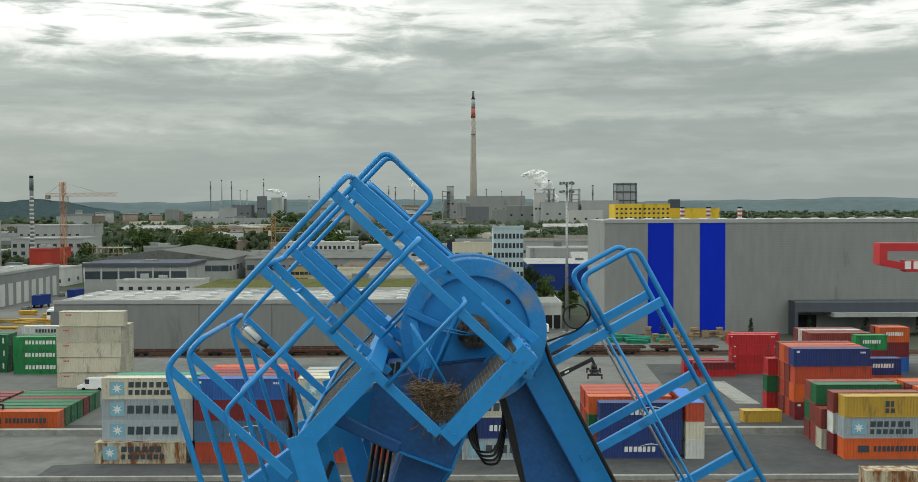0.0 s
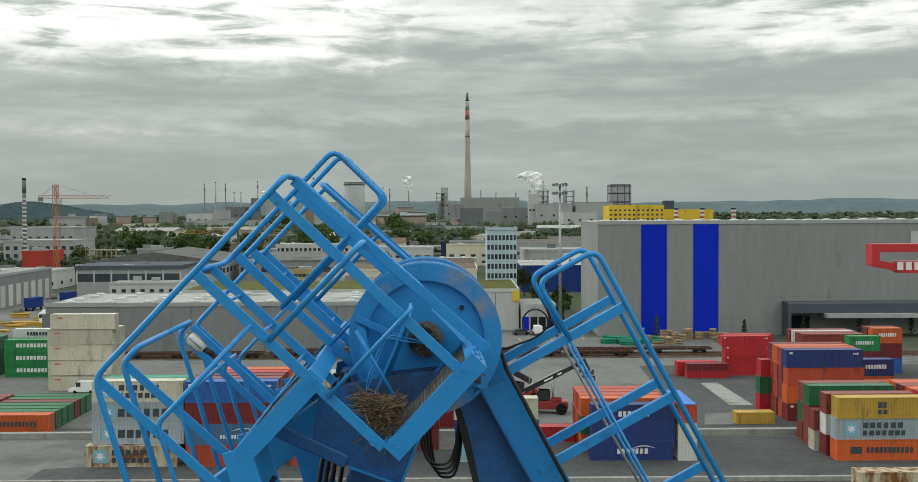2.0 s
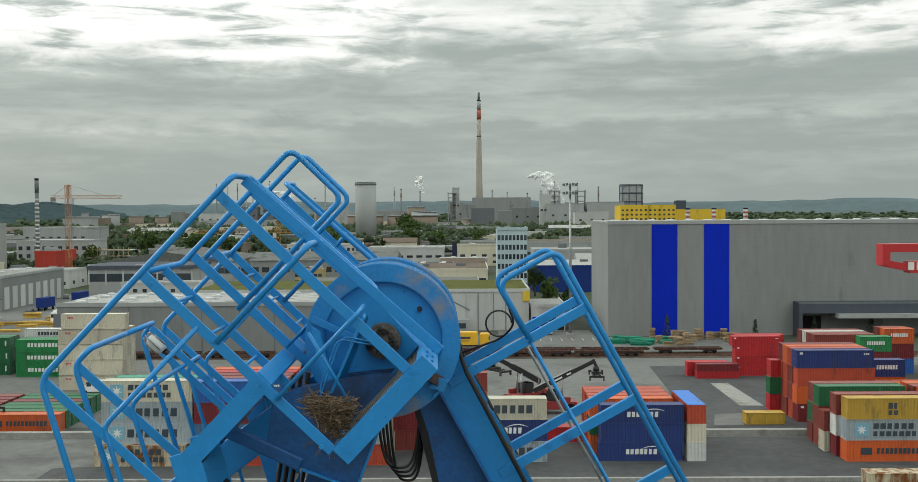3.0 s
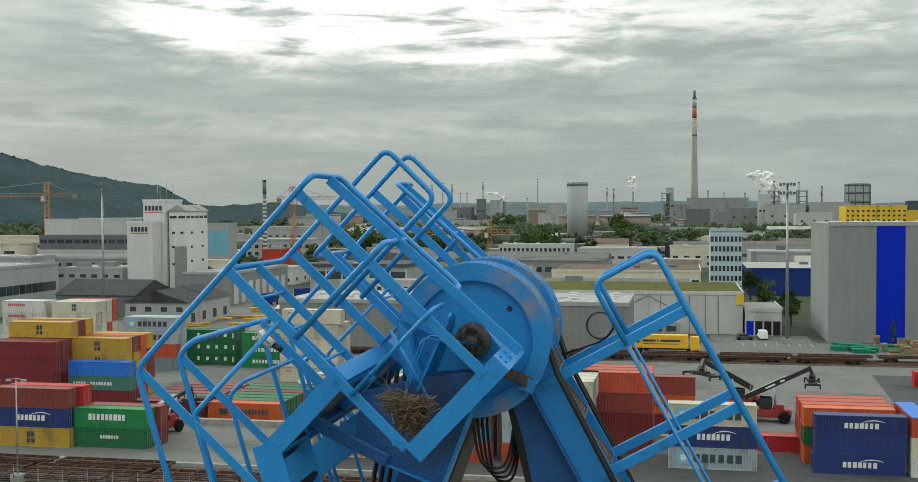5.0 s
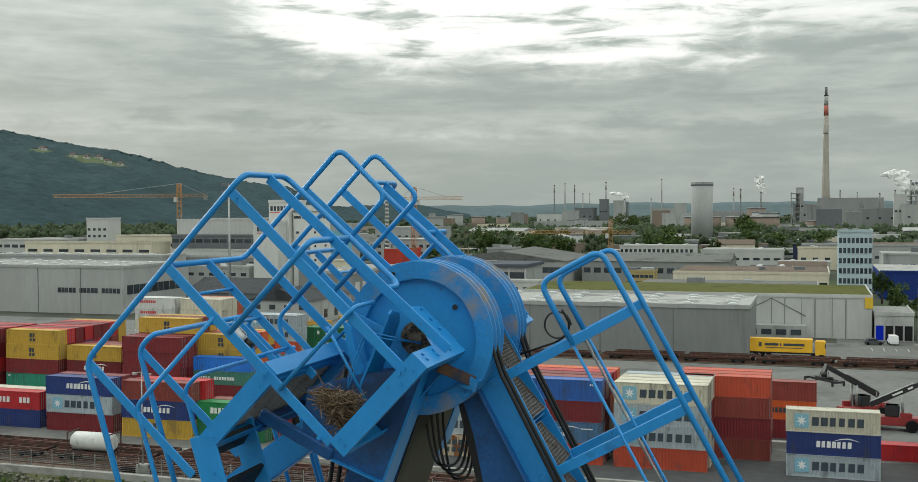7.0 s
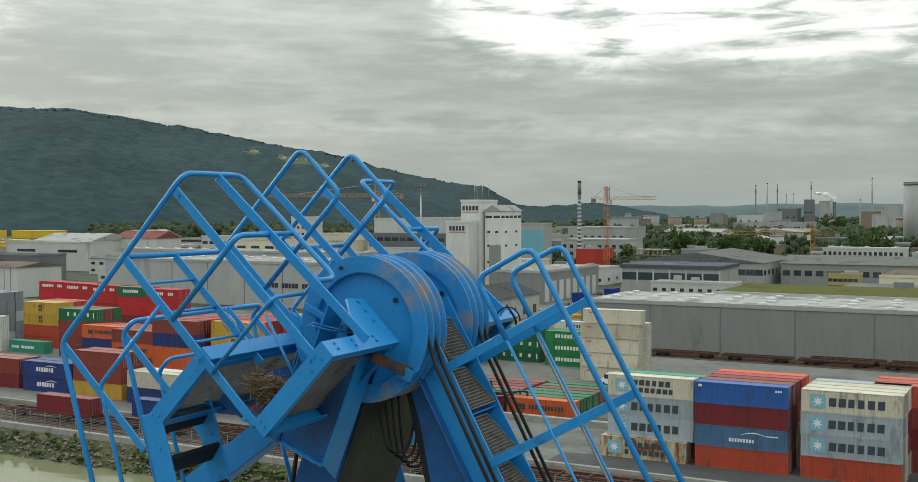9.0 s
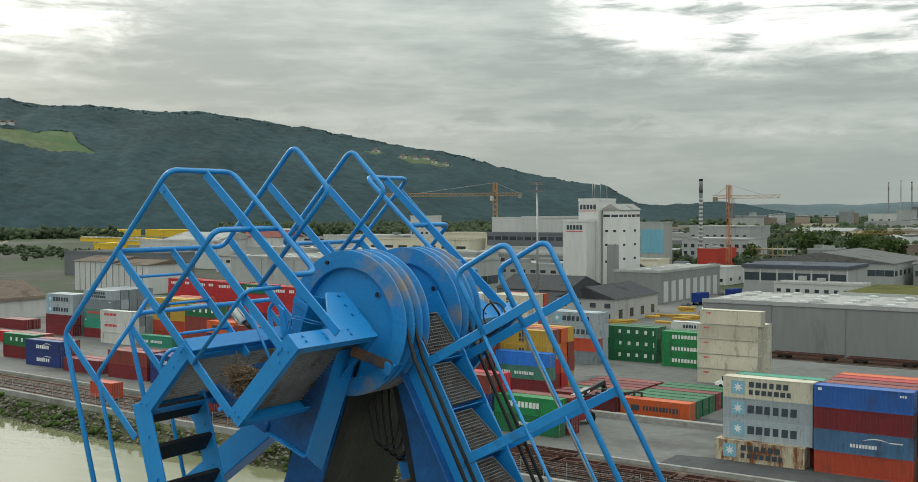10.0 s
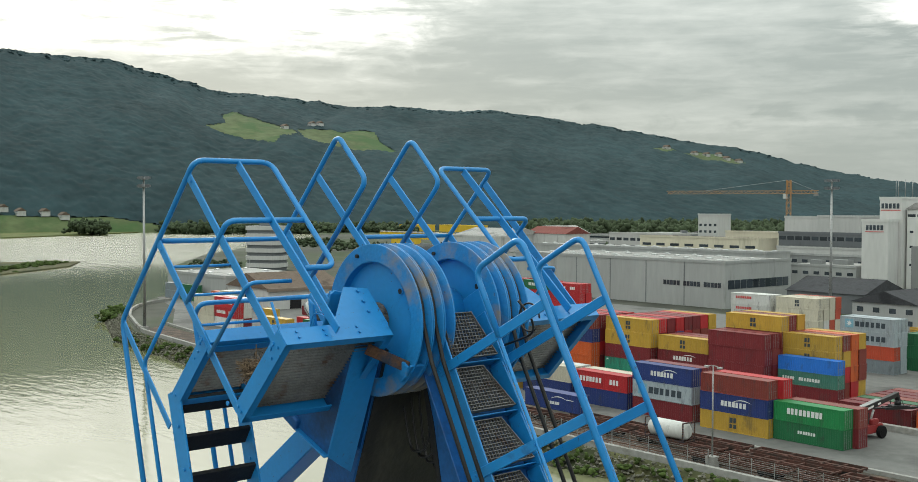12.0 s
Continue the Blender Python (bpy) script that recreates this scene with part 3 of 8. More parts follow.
for y in (0.27, 0.80):
    part("walkway_stringer", bar_bm(V(-0.06, 0.05, y), V(-0.06, 3.6, y), V_DIR, 0.26, 0.016), M["blue"], crane)
    part("flange", bar_bm(V(-0.195, 0.3, y - 0.04), V(-0.195, 3.6, y - 0.04), YD, 0.11, 0.014), M["blue_dirty_shaded"], crane)
for k in range(8):
    b0 = 0.255 + 0.432 * k
    bm = bmesh.new()
    p0, p1 = V(0.075 if k == 0 else 0.0, b0, 0), V(0.045, b0 + 0.36, 0)
    d = (p1 - p0)
    nn = Vector((-d.z, 0, d.x)).normalized()
    yl, yr = 0.30, lambda q: 0.60 + 0.15 * q
    for i in range(14):
        q = i / 13
        add_bar(bm, p0 + d * q + YD * yl, p0 + d * q + YD * yr(q), nn, 0.026, 0.004)
    for i in range(15):
        y = yl + 0.45 * i / 14
        q0 = max(0.0, (y - 0.60) / 0.15)
        if q0 < 0.95:
            add_bar(bm, p0 + d * q0 + YD * y, p1 + YD * y, nn, 0.026, 0.0035)
    for c, w in ((p0, yr(0)), (p1, yr(1))):
        add_bar(bm, c + YD * (yl - 0.005), c + YD * (w + 0.005), nn, 0.05, 0.006)
    add_bar(bm, p0 + YD * yr(0), p1 + YD * yr(1), nn, 0.05, 0.006)
    bmesh.ops.recalc_face_normals(bm, faces=bm.faces[:])
    part("tread", bm, M["grate"], crane, "galvanised grating tread")
    part("riser", bar_bm(V(-0.03, b0 + 0.395, 0.28), V(-0.03, b0 + 0.395, 0.79), V_DIR, 0.13, 0.01), M["blue"], crane)
    part("tread_bracket", bar_bm(V(0.0, b0, 0.765), V(0.0, b0 + 0.34, 0.79), V_DIR, 0.16, 0.012), M["blue"], crane)
part("cover_plate", bar_bm(V(-0.10, 0.30, 0.535), V(-0.10, 3.6, 0.535), YD, 0.50, 0.012), M["blue_dirty_shaded"], crane)
for y in (0.255, 0.90):
    part("handrail", tube_bm([V(0.64, 0.68, y), V(0.64, 0.14, y), V(1.18, 0.14, y), V(1.18, 3.6, y)], 0.0235, 0.1, 10), M["blue"], crane)
    part("mid_rail", tube_bm([V(0.64, 0.64, y), V(0.64, 3.6, y)], 0.013, 0, 8), M["blue"], crane)
    for b in (0.66, 1.50, 2.34):
        part("post", bar_bm(V(-0.10, b, y), V(1.185, b, y), W_DIR, 0.075, 0.014), M["blue"], crane)
        bolts([V(-0.02, b, y - 0.008), V(-0.08, b, y - 0.008), V(0.62, b, y - 0.008)], (0, -1, 0), 0.011, 0.012)
        part("post_lip", bar_bm(V(-0.10, b - 0.035, y + 0.02), V(1.17, b - 0.035, y + 0.02), YD, 0.045, 0.010), M["blue"], crane)
part("conduit", tube_bm([V(0.60, 0.62, 0.93), V(0.60, 3.4, 0.93)], 0.012, 0, 8), M["steel"], crane)

# ropes that run off the sheaves
for y in (0.055, 0.17, 2 * MID - 0.17, 2 * MID - 0.055):
    arc = [Vector((SX + 0.555 * math.cos(t), y, SZ + 0.555 * math.sin(t))) for t in [radians(170 - 8 * i) for i in range(22)]]
    end = V(0.02, 3.6, y)
    part("wire_rope", tube_bm(arc + [V(0.075, 0.62, y), end], 0.0165, 0, 8), M["rope"], crane, "dark greased wire rope")
for k, y in enumerate((0.30, 0.36, 0.44, 0.84)):
    p, q = Vector((-1.02 + 0.05 * k, y, -0.55)), Vector((-1.45 + 0.05 * k, y, -3.2))
    part("wire_rope", tube_bm([p, q], 0.02, 0, 8), M["rope"], crane)
# slack cables under the head
for k in range(4):
    y = 0.36 + 0.06 * k
    pts = []
    for i in range(25):
        s = i / 24
        pts.append(Vector((-0.36 + 0.03 * k + (0.36 - 0.02 * k) * s, y + 0.02 * math.sin(9 * s), -0.70 - (0.62 + 0.05 * k) * (1 - (2 * s - 1) ** 4) ** 0.7)))
    part("slack_cable", tube_bm(pts, 0.0115, 0, 8), M["rubber"], crane, "black slack cable")
ring = [Vector((0.66 + 0.11 * math.cos(0.27 * i), 0.80, -0.20 + 0.11 * math.sin(0.27 * i))) for i in range(21)]
part("slack_cable", tube_bm(ring, 0.008, 0, 6), M["rubber"], crane)
cab = rounded([V(0.0, 0.55, 0.83), V(0.45, 0.62, 0.82), V(0.60, 0.55, 0.7), V(0.62, 0.40, 0.6)], 0.12)
part("slack_cable", tube_bm(cab, 0.010, 0, 6), M["rubber"], crane)
# small wires at the near sheave
for k in range(2):
    o = Vector((0.03 * k, 0.01 * k, 0.018 * k - 0.01))
    line = [Vector((-0.735, -0.36, -0.60)), Vector((-0.735, -0.35, -0.517)) + o, Vector((-0.616, -0.35, -0.204)) + o, Vector((-0.575, -0.35, -0.177)) + o, Vector((-0.404, -0.30, -0.218)) + o, Vector((-0.23, -0.12, -0.262 - 0.01 * k))]
    part("wire", tube_bm(line, 0.0055, 0.03, 6), M["blue"], crane)
part("brace", tube_bm([U(-0.80, -0.10, -0.62), U(-0.62, 0.50, -0.62)], 0.012, 0, 8), M["blue"], crane)

# cage lamp on its stand
lamp = part("cage_lamp", tube_bm([U(-1.79, 1.46, 0.74), U(-1.79, 1.44, 0.74), U(-1.79, 1.33, 0.74), U(-1.79, 1.29, 0.74)], [0.034, 0.056, 0.058, 0.042], 0, 16), M["glass_lamp"], crane, "round floodlight behind a wire cage")
for k in range(6):
    a = 1.0472 * k
    o = YD * (0.064 * math.cos(a)) + U_DIR * (0.064 * math.sin(a))
    part("cage_wire", tube_bm([U(-1.79, 1.49, 0.74) + o * 0.5, U(-1.79, 1.44, 0.74) + o, U(-1.79, 1.31, 0.74) + o], 0.004, 0, 6), M["steel"], lamp)
part("lamp_socket", tube_bm([U(-1.79, 1.30, 0.74), U(-1.77, 1.20, 0.74)], 0.026, 0, 10), M["rubber"], lamp)
part("post", bar_bm(U(-1.72, 1.50, 0.74), U(-1.72, 0.45, 0.74), U_DIR, 0.06, 0.014), M["blue"], crane)

# mast that carries the head
part("mast", box_bm(-1.5, 0.4, -0.35, 1.5, -CRANE_Z, -3.5, 0.05), M["blue_dirty_shaded"], crane)
part("crosshead", box_bm(-3.2, 2.6, -0.2, 1.35, -3.9, -3.45, 0.03), M["blue_dirty_shaded"], crane)


# ---- bird's nest wedged on the platform ----
def nest():
    """A heap of twigs with a level top, wedged between the tilted grating and the posts."""
    rng = random.Random(4)
    bm = bmesh.new()
    low, left, right = Vector((-0.578, 0, -0.828)), Vector((-0.785, 0, -0.528)), Vector((-0.466, 0, -0.572))
    for i in range(720):
        p, q = rng.random(), rng.random()
        if p + q > 1:
            p, q = 1 - p, 1 - q
        c = low + (left - low) * p + (right - low) * q
        top = p + q
        half = 0.025 + 0.05 * top
        s = rng.uniform(-1, 1)
        c.y = -0.855 + half * s
        c.z += 0.035 * top * (abs(s) ** 2) - 0.02 * top
        yaw = rng.uniform(0, 6.283)
        d = Vector((math.cos(yaw), 0.6 * math.sin(yaw), rng.gauss(0, 0.30))).normalized()
        ln = rng.uniform(0.04, 0.105)
        k = rng.random()
        if k > 0.965:
            ln *= 1.7
            d = Vector((rng.gauss(-0.5, 0.5), rng.gauss(-0.2, 0.4), rng.gauss(0.1, 0.4))).normalized()
        bend = Vector((rng.gauss(0, 0.02), rng.gauss(0, 0.02), rng.gauss(0, 0.02)))
        r = rng.uniform(0.0018, 0.0042)
        add_tube(bm, [c - d * ln, c + bend, c + d * ln], [r, r, r * 0.5], 4, False)
    # loose ends that hang below the corner
    for i in range(16):
        c = low + Vector((rng.uniform(-0.10, 0.05), -0.87 + rng.uniform(-0.1, 0.08), rng.uniform(-0.02, 0.04)))
        d = Vector((rng.uniform(-0.9, 0.1), rng.uniform(-0.3, 0.3), rng.uniform(-1.0, -0.1))).normalized() * rng.uniform(0.08, 0.2)
        add_tube(bm, [c, c + d * 0.5 + Vector((0, 0, 0.015)), c + d], [0.003, 0.0026, 0.0014], 4, False)
    ob = part("bird_nest", bm, M["twig"])
    ob.matrix_world = pose(0, 0, CRANE_Z, 0, 0, 1.5)
    tagged(ob, "stick nest of dry brown twigs wedged on a crane platform", "nest")


nest()


# ---- ground, water and shores ----
M["asphalt"] = material("yard_concrete", (0.150, 0.151, 0.146, 1), 0.85, var=0.16, scale=0.06, grime=(0.09, 0.09, 0.088, 1), amount=0.28, gscale=0.05, bump=0.2, bscale=6)
M["asphalt_dark"] = material("yard_asphalt", (0.078, 0.080, 0.083, 1), 0.85, var=0.2, scale=0.08, grime=(0.05, 0.05, 0.05, 1), amount=0.22, gscale=0.09, bump=0.2, bscale=6)
M["kerb"] = material("pale_concrete", (0.28, 0.28, 0.265, 1), 0.85, var=0.18, scale=0.2, grime=(0.18, 0.17, 0.15, 1), amount=0.3, gscale=0.2)
M["land"] = material("town_ground", (0.078, 0.080, 0.068, 1), 0.95, var=0.35, scale=0.012, grime=(0.05, 0.068, 0.036, 1), amount=0.45, gscale=0.008)
M["grass"] = material("meadow_grass", (0.092, 0.115, 0.038, 1), 0.95, var=0.3, scale=0.02, grime=(0.13, 0.125, 0.055, 1), amount=0.35, gscale=0.02)
M["rail_bed"] = material("rail_ballast", (0.075, 0.064, 0.056, 1), 0.95, var=0.35, scale=0.5, grime=(0.14, 0.10, 0.08, 1), amount=0.35, gscale=0.4, bump=0.6, bscale=4)
M["rail_steel"] = material("rail_steel", (0.16, 0.09, 0.065, 1), 0.6, 0.5, var=0.3, scale=1)
M["rock"] = material("riprap_stone", (0.125, 0.122, 0.098, 1), 0.9, var=0.3, scale=1.0, bump=0.5, bscale=6, island=0.5)
M["sand"] = material("reed_bank", (0.075, 0.075, 0.036, 1), 0.95, var=0.4, scale=0.05, grime=(0.045, 0.055, 0.028, 1), amount=0.4, gscale=0.06)


def water_material():
    m = bpy.data.materials.new("river_water")
    m.use_nodes = True
    N, L = m.node_tree.nodes, m.node_tree.links
    b = N["Principled BSDF"]
    b.inputs["Base Color"].default_value = (0.165, 0.170, 0.098, 1)
    b.inputs["Roughness"].default_value = 0.06
    b.inputs["IOR"].default_value = 1.33
    geo = N.new("ShaderNodeNewGeometry")
    mp = N.new("ShaderNodeMapping")
    mp.inputs["Scale"].default_value = (0.35, 1.0, 1.0)
    mp.inputs["Rotation"].default_value = (0, 0, radians(-40))
    L.new(geo.outputs["Position"], mp.inputs[0])
    n1 = N.new("ShaderNodeTexNoise")
    n1.inputs["Scale"].default_value, n1.inputs["Detail"].default_value = 0.5, 5
    L.new(mp.outputs[0], n1.inputs["Vector"])
    n2 = N.new("ShaderNodeTexNoise")
    n2.inputs["Scale"].default_value = 0.03
    L.new(geo.outputs["Position"], n2.inputs["Vector"])
    mul = N.new("ShaderNodeMath")
    mul.operation = "MULTIPLY"
    L.new(n1.outputs["Fac"], mul.inputs[0])
    L.new(n2.outputs["Fac"], mul.inputs[1])
    bp = N.new("ShaderNodeBump")
    bp.inputs["Strength"].default_value, bp.inputs["Distance"].default_value = 0.24, 0.4
    # the open river is ruffled by wind, the basin lies calm
    sep = N.new("ShaderNodeSeparateXYZ")
    L.new(geo.outputs["Position"], sep.inputs[0])
    mr = N.new("ShaderNodeMapRange")
    mr.inputs["From Min"].default_value, mr.inputs["From Max"].default_value = -440, -600
    mr.inputs["To Min"].default_value, mr.inputs["To Max"].default_value = 0.0, 0.14
    L.new(sep.outputs[0], mr.inputs["Value"])
    n3 = N.new("ShaderNodeTexNoise")
    n3.inputs["Scale"].default_value, n3.inputs["Detail"].default_value = 0.12, 6
    L.new(mp.outputs[0], n3.inputs["Vector"])
    rm = N.new("ShaderNodeMath")
    rm.operation = "MULTIPLY_ADD"
    L.new(mr.outputs[0], rm.inputs[0])
    gust = N.new("ShaderNodeMapRange")
    gust.inputs["From Min"].default_value, gust.inputs["From Max"].default_value = 0.35, 0.65
    gust.inputs["To Min"].default_value, gust.inputs["To Max"].default_value = 0.8, 1.2
    L.new(n3.outputs["Fac"], gust.inputs["Value"])
    L.new(gust.outputs[0], rm.inputs[1])
    rm.inputs[2].default_value = 0.06
    L.new(rm.outputs[0], b.inputs["Roughness"])
    L.new(mul.outputs[0], bp.inputs["Height"])
    L.new(bp.outputs[0], b.inputs["Normal"])
    return m


M["water"] = water_material()


def sheet(name, outline, z, mat, label, category, depth=4.0):
    bm = bmesh.new()
    a = [bm.verts.new((x, y, z)) for x, y in outline]
    f = bm.faces.new(a)
    if f.calc_area() and f.normal.z < 0:
        f.normal_flip()
    n = len(a)
    b = [bm.verts.new((x, y, z - depth)) for x, y in outline]
    for i in range(n):
        bm.faces.new((a[i], a[(i + 1) % n], b[(i + 1) % n], b[i]))
    bm.normal_update()
    if f.normal.z < 0:
        f.normal_flip()
    bmesh.ops.triangulate(bm, faces=[f])
    return tagged(part(name, bm, M[mat]), label, category, kind="structure")


SHORE = [(-80, 99), (-127, 98.5), (-200, 103), (-250, 108), (-296, 125), (-322, 140), (-362, 172), (-430, 205), (-520, 248), (-640, 330), (-937, 600), (-1500, 1010), (-2900, 1900)]
sheet("ground", [(3800, 99)] + SHORE + [(-3800, 2400), (-3800, 4950), (3800, 4950)], 0.0, "land", "wide flat town ground up to the horizon", "ground", 6)
sheet("far_bank", [(-1000, -900), (-1050, 120), (-1106, 347), (-1213, 505), (-1560, 880), (-2950, 1850), (-4600, 2000), (-4600, -900)], -0.8, "grass", "green meadow bank beyond the river", "river bank", 5)
sheet("spit", [(-619, 238), (-575, 215), (-522, 160), (-430, 60), (-330, -60), (-420, -60), (-560, 90), (-640, 195)], -1.3, "sand", "low overgrown spit of land in the river", "land", 3)
sheet("near_quay", [(600, 11), (-14, 11), (-16, -600), (600, -600)], 0.0, "asphalt", "concrete quay under the harbour crane", "quay", 6)
wb = bmesh.new()
wv = [wb.verts.new(p) for p in ((-4700, -1500, -1.9), (3900, -1500, -1.9), (3900, 4900, -1.9), (-4700, 4900, -1.9))]
wb.faces.new(wv)
tagged(part("water", wb, M["water"]), "calm greenish river water with sky reflections", "river", kind="structure")

sheet("yard", [(420, 116), (-140, 116), (-232, 119), (-262, 124), (-300, 143), (-345, 158), (-345, 168), (-330, 262), (-60, 262), (-60, 216), (420, 216)], 0.03, "asphalt", "worn grey concrete container yard", "yard", 0.5)
sheet("yard_lane", [(420, 141.6), (-60, 141.6), (-60, 147), (33, 147), (36, 205), (420, 205)], 0.05, "asphalt_dark", "dark asphalt lane of the container yard", "lane", 0.4)
sheet("concrete_strip", [(43.2, 183.5), (46.3, 184.0), (46.7, 162.0), (43.0, 162.0)], 0.056, "kerb", "pale concrete strip across the asphalt lane", "paving", 0.3)
sheet("concrete_strip", [(37.5, 155.2), (42.0, 156.0), (39.9, 147.1), (35.6, 147.1)], 0.056, "asphalt", "pale concrete strip across the asphalt lane", "paving", 0.3)
sheet("apron", [(420, 117), (33, 117), (-50, 117), (-50, 122.5), (33, 139), (420, 139)], 0.05, "asphalt_dark", "dark patched asphalt apron between containers", "apron", 0.4)
sheet("street", [(60, 226), (-16, 226), (-16, 258), (8, 258), (8, 267), (31, 267), (31, 253), (60, 253)], 0.04, "asphalt", "paved loading yard beside the warehouse", "street", 0.4)
sheet("street", [(-91, 226), (-160, 226), (-152, 300), (-142, 440), (-126, 440), (-121, 330), (-91, 266)], 0.045, "asphalt", "grey paved works street between the halls", "street", 0.4)
sheet("rail_yard", [(420, 101), (-130, 101), (-205, 105), (-250, 110), (-262, 121), (-232, 117), (-140, 114.5), (420, 114.5)], 0.06, "rail_bed", "brown ballast bed of harbour rail tracks", "rail bed", 0.4)
sheet("rail_strip", [(420, 216.5), (-130, 216.5), (-130, 224.5), (420, 224.5)], 0.06, "rail_bed", "ballast strip of a freight track", "rail bed", 0.4)


M["line_paint"] = material("white_line_paint", (0.5, 0.5, 0.48, 1), 0.8, var=0.2, scale=1.0)
for k in range(7):
    bm = box_bm(15.0 + 2.5 * k, 15.14 + 2.5 * k, 246.0, 251.0, 0.04, 0.052)
    tagged(part("parking_line", bm, M["line_paint"]), "white painted parking line on asphalt", "parking line", kind="structure")


def line_wall(name, pts, w, z0, z1, mat, label, category):
    bm = bmesh.new()
    for a, b in zip(pts, pts[1:]):
        add_bar(bm, (a[0], a[1], (z0 + z1) / 2), (b[0], b[1], (z0 + z1) / 2), (0, 0, 1), z1 - z0, w)
    bmesh.ops.recalc_face_normals(bm, faces=bm.faces[:])
    return tagged(part(name, bm, M[mat]), label, category, kind="structure")


line_wall("kerb", [(420, 140.2), (-95, 140.2)], 1.1, 0.0, 0.85, "kerb", "pale concrete crane-rail kerb across the yard", "kerb")
line_wall("kerb", [(420, 142.6), (-95, 142.6)], 0.5, 0.0, 0.4, "kerb", "pale concrete crane-rail kerb across the yard", "kerb")
line_wall("quay_wall", [(420, 100.2), (-127, 100.2), (-200, 104.6), (-248, 109.6), (-264, 114.8), (-286, 122.6), (-302, 130.0), (-314, 137.5), (-324, 147), (-330, 158)], 0.7, -0.5, 0.85, "kerb", "low pale concrete quay wall", "wall")
line_wall("track_kerb", [(420, 115.2), (-138, 115.2), (-232, 118), (-262, 122.5)], 0.6, 0.0, 0.5, "kerb", "concrete edge along the rail tracks", "kerb")
for y in (103.0, 104.5, 106.6, 108.1, 110.2, 111.7, 218.4, 219.9, 221.9, 223.4):
    x1 = -200 if y < 200 else -130
    line_wall("rail", [(420, y), (x1 + 60, y), (x1, y + (3.5 if y < 200 else 0))], 0.08, 0.06, 0.24, "rail_steel", "rusty steel track rail", "rail")


def riprap():
    rng = random.Random(8)
    bm = bmesh.new()
    line = [(30, 98.5), (-80, 98.5), (-127, 98), (-200, 102.5), (-250, 107.5), (-296, 124)]
    for (ax, ay), (bx, by) in zip(line, line[1:]):
        d = Vector((bx - ax, by - ay, 0))
        side = Vector((d.y, -d.x, 0)).normalized()
        if side.y > 0:
            side = -side
        for i in range(int(d.length * 18)):
            k, s = rng.random(), rng.random()
            p = Vector((ax, ay, 0)) + d * k + side * (s * 4.6) + Vector((0, 0, 0.35 - 2.4 * s))
            r = rng.uniform(0.14, 0.42)
            vs = []
            for sx, sy, sz in ((1, 0, 0), (-1, 0, 0), (0, 1, 0), (0, -1, 0), (0, 0, 1), (0, 0, -1)):
                vs.append(bm.verts.new(p + Vector((sx * r * rng.uniform(0.6, 1.2), sy * r * rng.uniform(0.6, 1.2), sz * r * rng.uniform(0.4, 0.9)))))
            for q in ((0, 2, 4), (2, 1, 4), (1, 3, 4), (3, 0, 4), (2, 0, 5), (1, 2, 5), (3, 1, 5), (0, 3, 5)):
                bm.faces.new([vs[j] for j in q])
    tagged(part("riprap", bm, M["rock"]), "pale grey broken stone along the quay slope", "stones", kind="stuff")
    bm = bmesh.new()
    for (ax, ay), (bx, by) in zip(line, line[1:]):
        v = [bm.verts.new(p) for p in ((ax, ay + 0.7, 0.25), (bx, by + 0.7, 0.25), (bx, by - 5.0, -2.4), (ax, ay - 5.0, -2.4))]
        bm.faces.new(v)
    bmesh.ops.recalc_face_normals(bm, faces=bm.faces[:])
    tagged(part("bank_slope", bm, M["sand"]), "earthy slope under the riprap stones", "bank", kind="structure")


riprap()


def quay_fence():
    top = thing("fence", "grey wire mesh fence on the quay wall", "fence")
    for k, (a, b) in enumerate((((40, 101.2), (-127, 101.2)), ((-127, 101.2), (-200, 105.6)))):
        a, b = Vector((*a, 0)), Vector((*b, 0))
        n = int((b - a).length / 3)
        pm = None
        for i in range(n + 1):
            p = a + (b - a) * (i / n)
            if pm is None:
                pm = mesh_of(box_bm(-0.04, 0.04, -0.04, 0.04, 0, 2.6), "post")
            o = part("post", pm, M["steel"], top)
            o.location = p
        bm = bmesh.new()
        for j in range(9):
            z = 0.7 + 0.22 * j
            add_bar(bm, a + Vector((0, 0, z)), b + Vector((0, 0, z)), (0, 0, 1), 0.025, 0.02)
        part("mesh", bm, M["steel"], top)


quay_fence()

# ---- shipping containers ----
COL = {"maersk": lin(150, 160, 166), "cream": lin(182, 177, 160), "white": lin(188, 189, 186), "navy": lin(28, 48, 104), "blue": lin(36, 88, 160), "sky": lin(30, 105, 190),
       "steel": lin(62, 96, 128), "orange": lin(190, 86, 36), "rust": lin(166, 66, 42), "brown": lin(122, 52, 44), "dred": lin(108, 30, 36), "red": lin(168, 32, 38),
       "yellow": lin(176, 142, 52), "green": lin(22, 92, 56), "evergreen": lin(24, 120, 66), "teal": lin(40, 132, 108), "cteal": lin(64, 118, 104), "grey": lin(112, 122, 128)}
CM = {k: material("container_" + k, v, 0.55, var=0.10, scale=0.5, grime=tuple(c * 0.45 + 0.02 for c in v[:3]) + (1,), amount=0.2, gscale=0.7, rand=0.12, streak=0.35) for k, v in COL.items()}
CM["rusty"] = material("container_rusty", lin(178, 170, 148), 0.7, var=0.15, scale=0.6, grime=lin(120, 76, 46), amount=0.42, gscale=0.9, rand=0.05, streak=0.3)
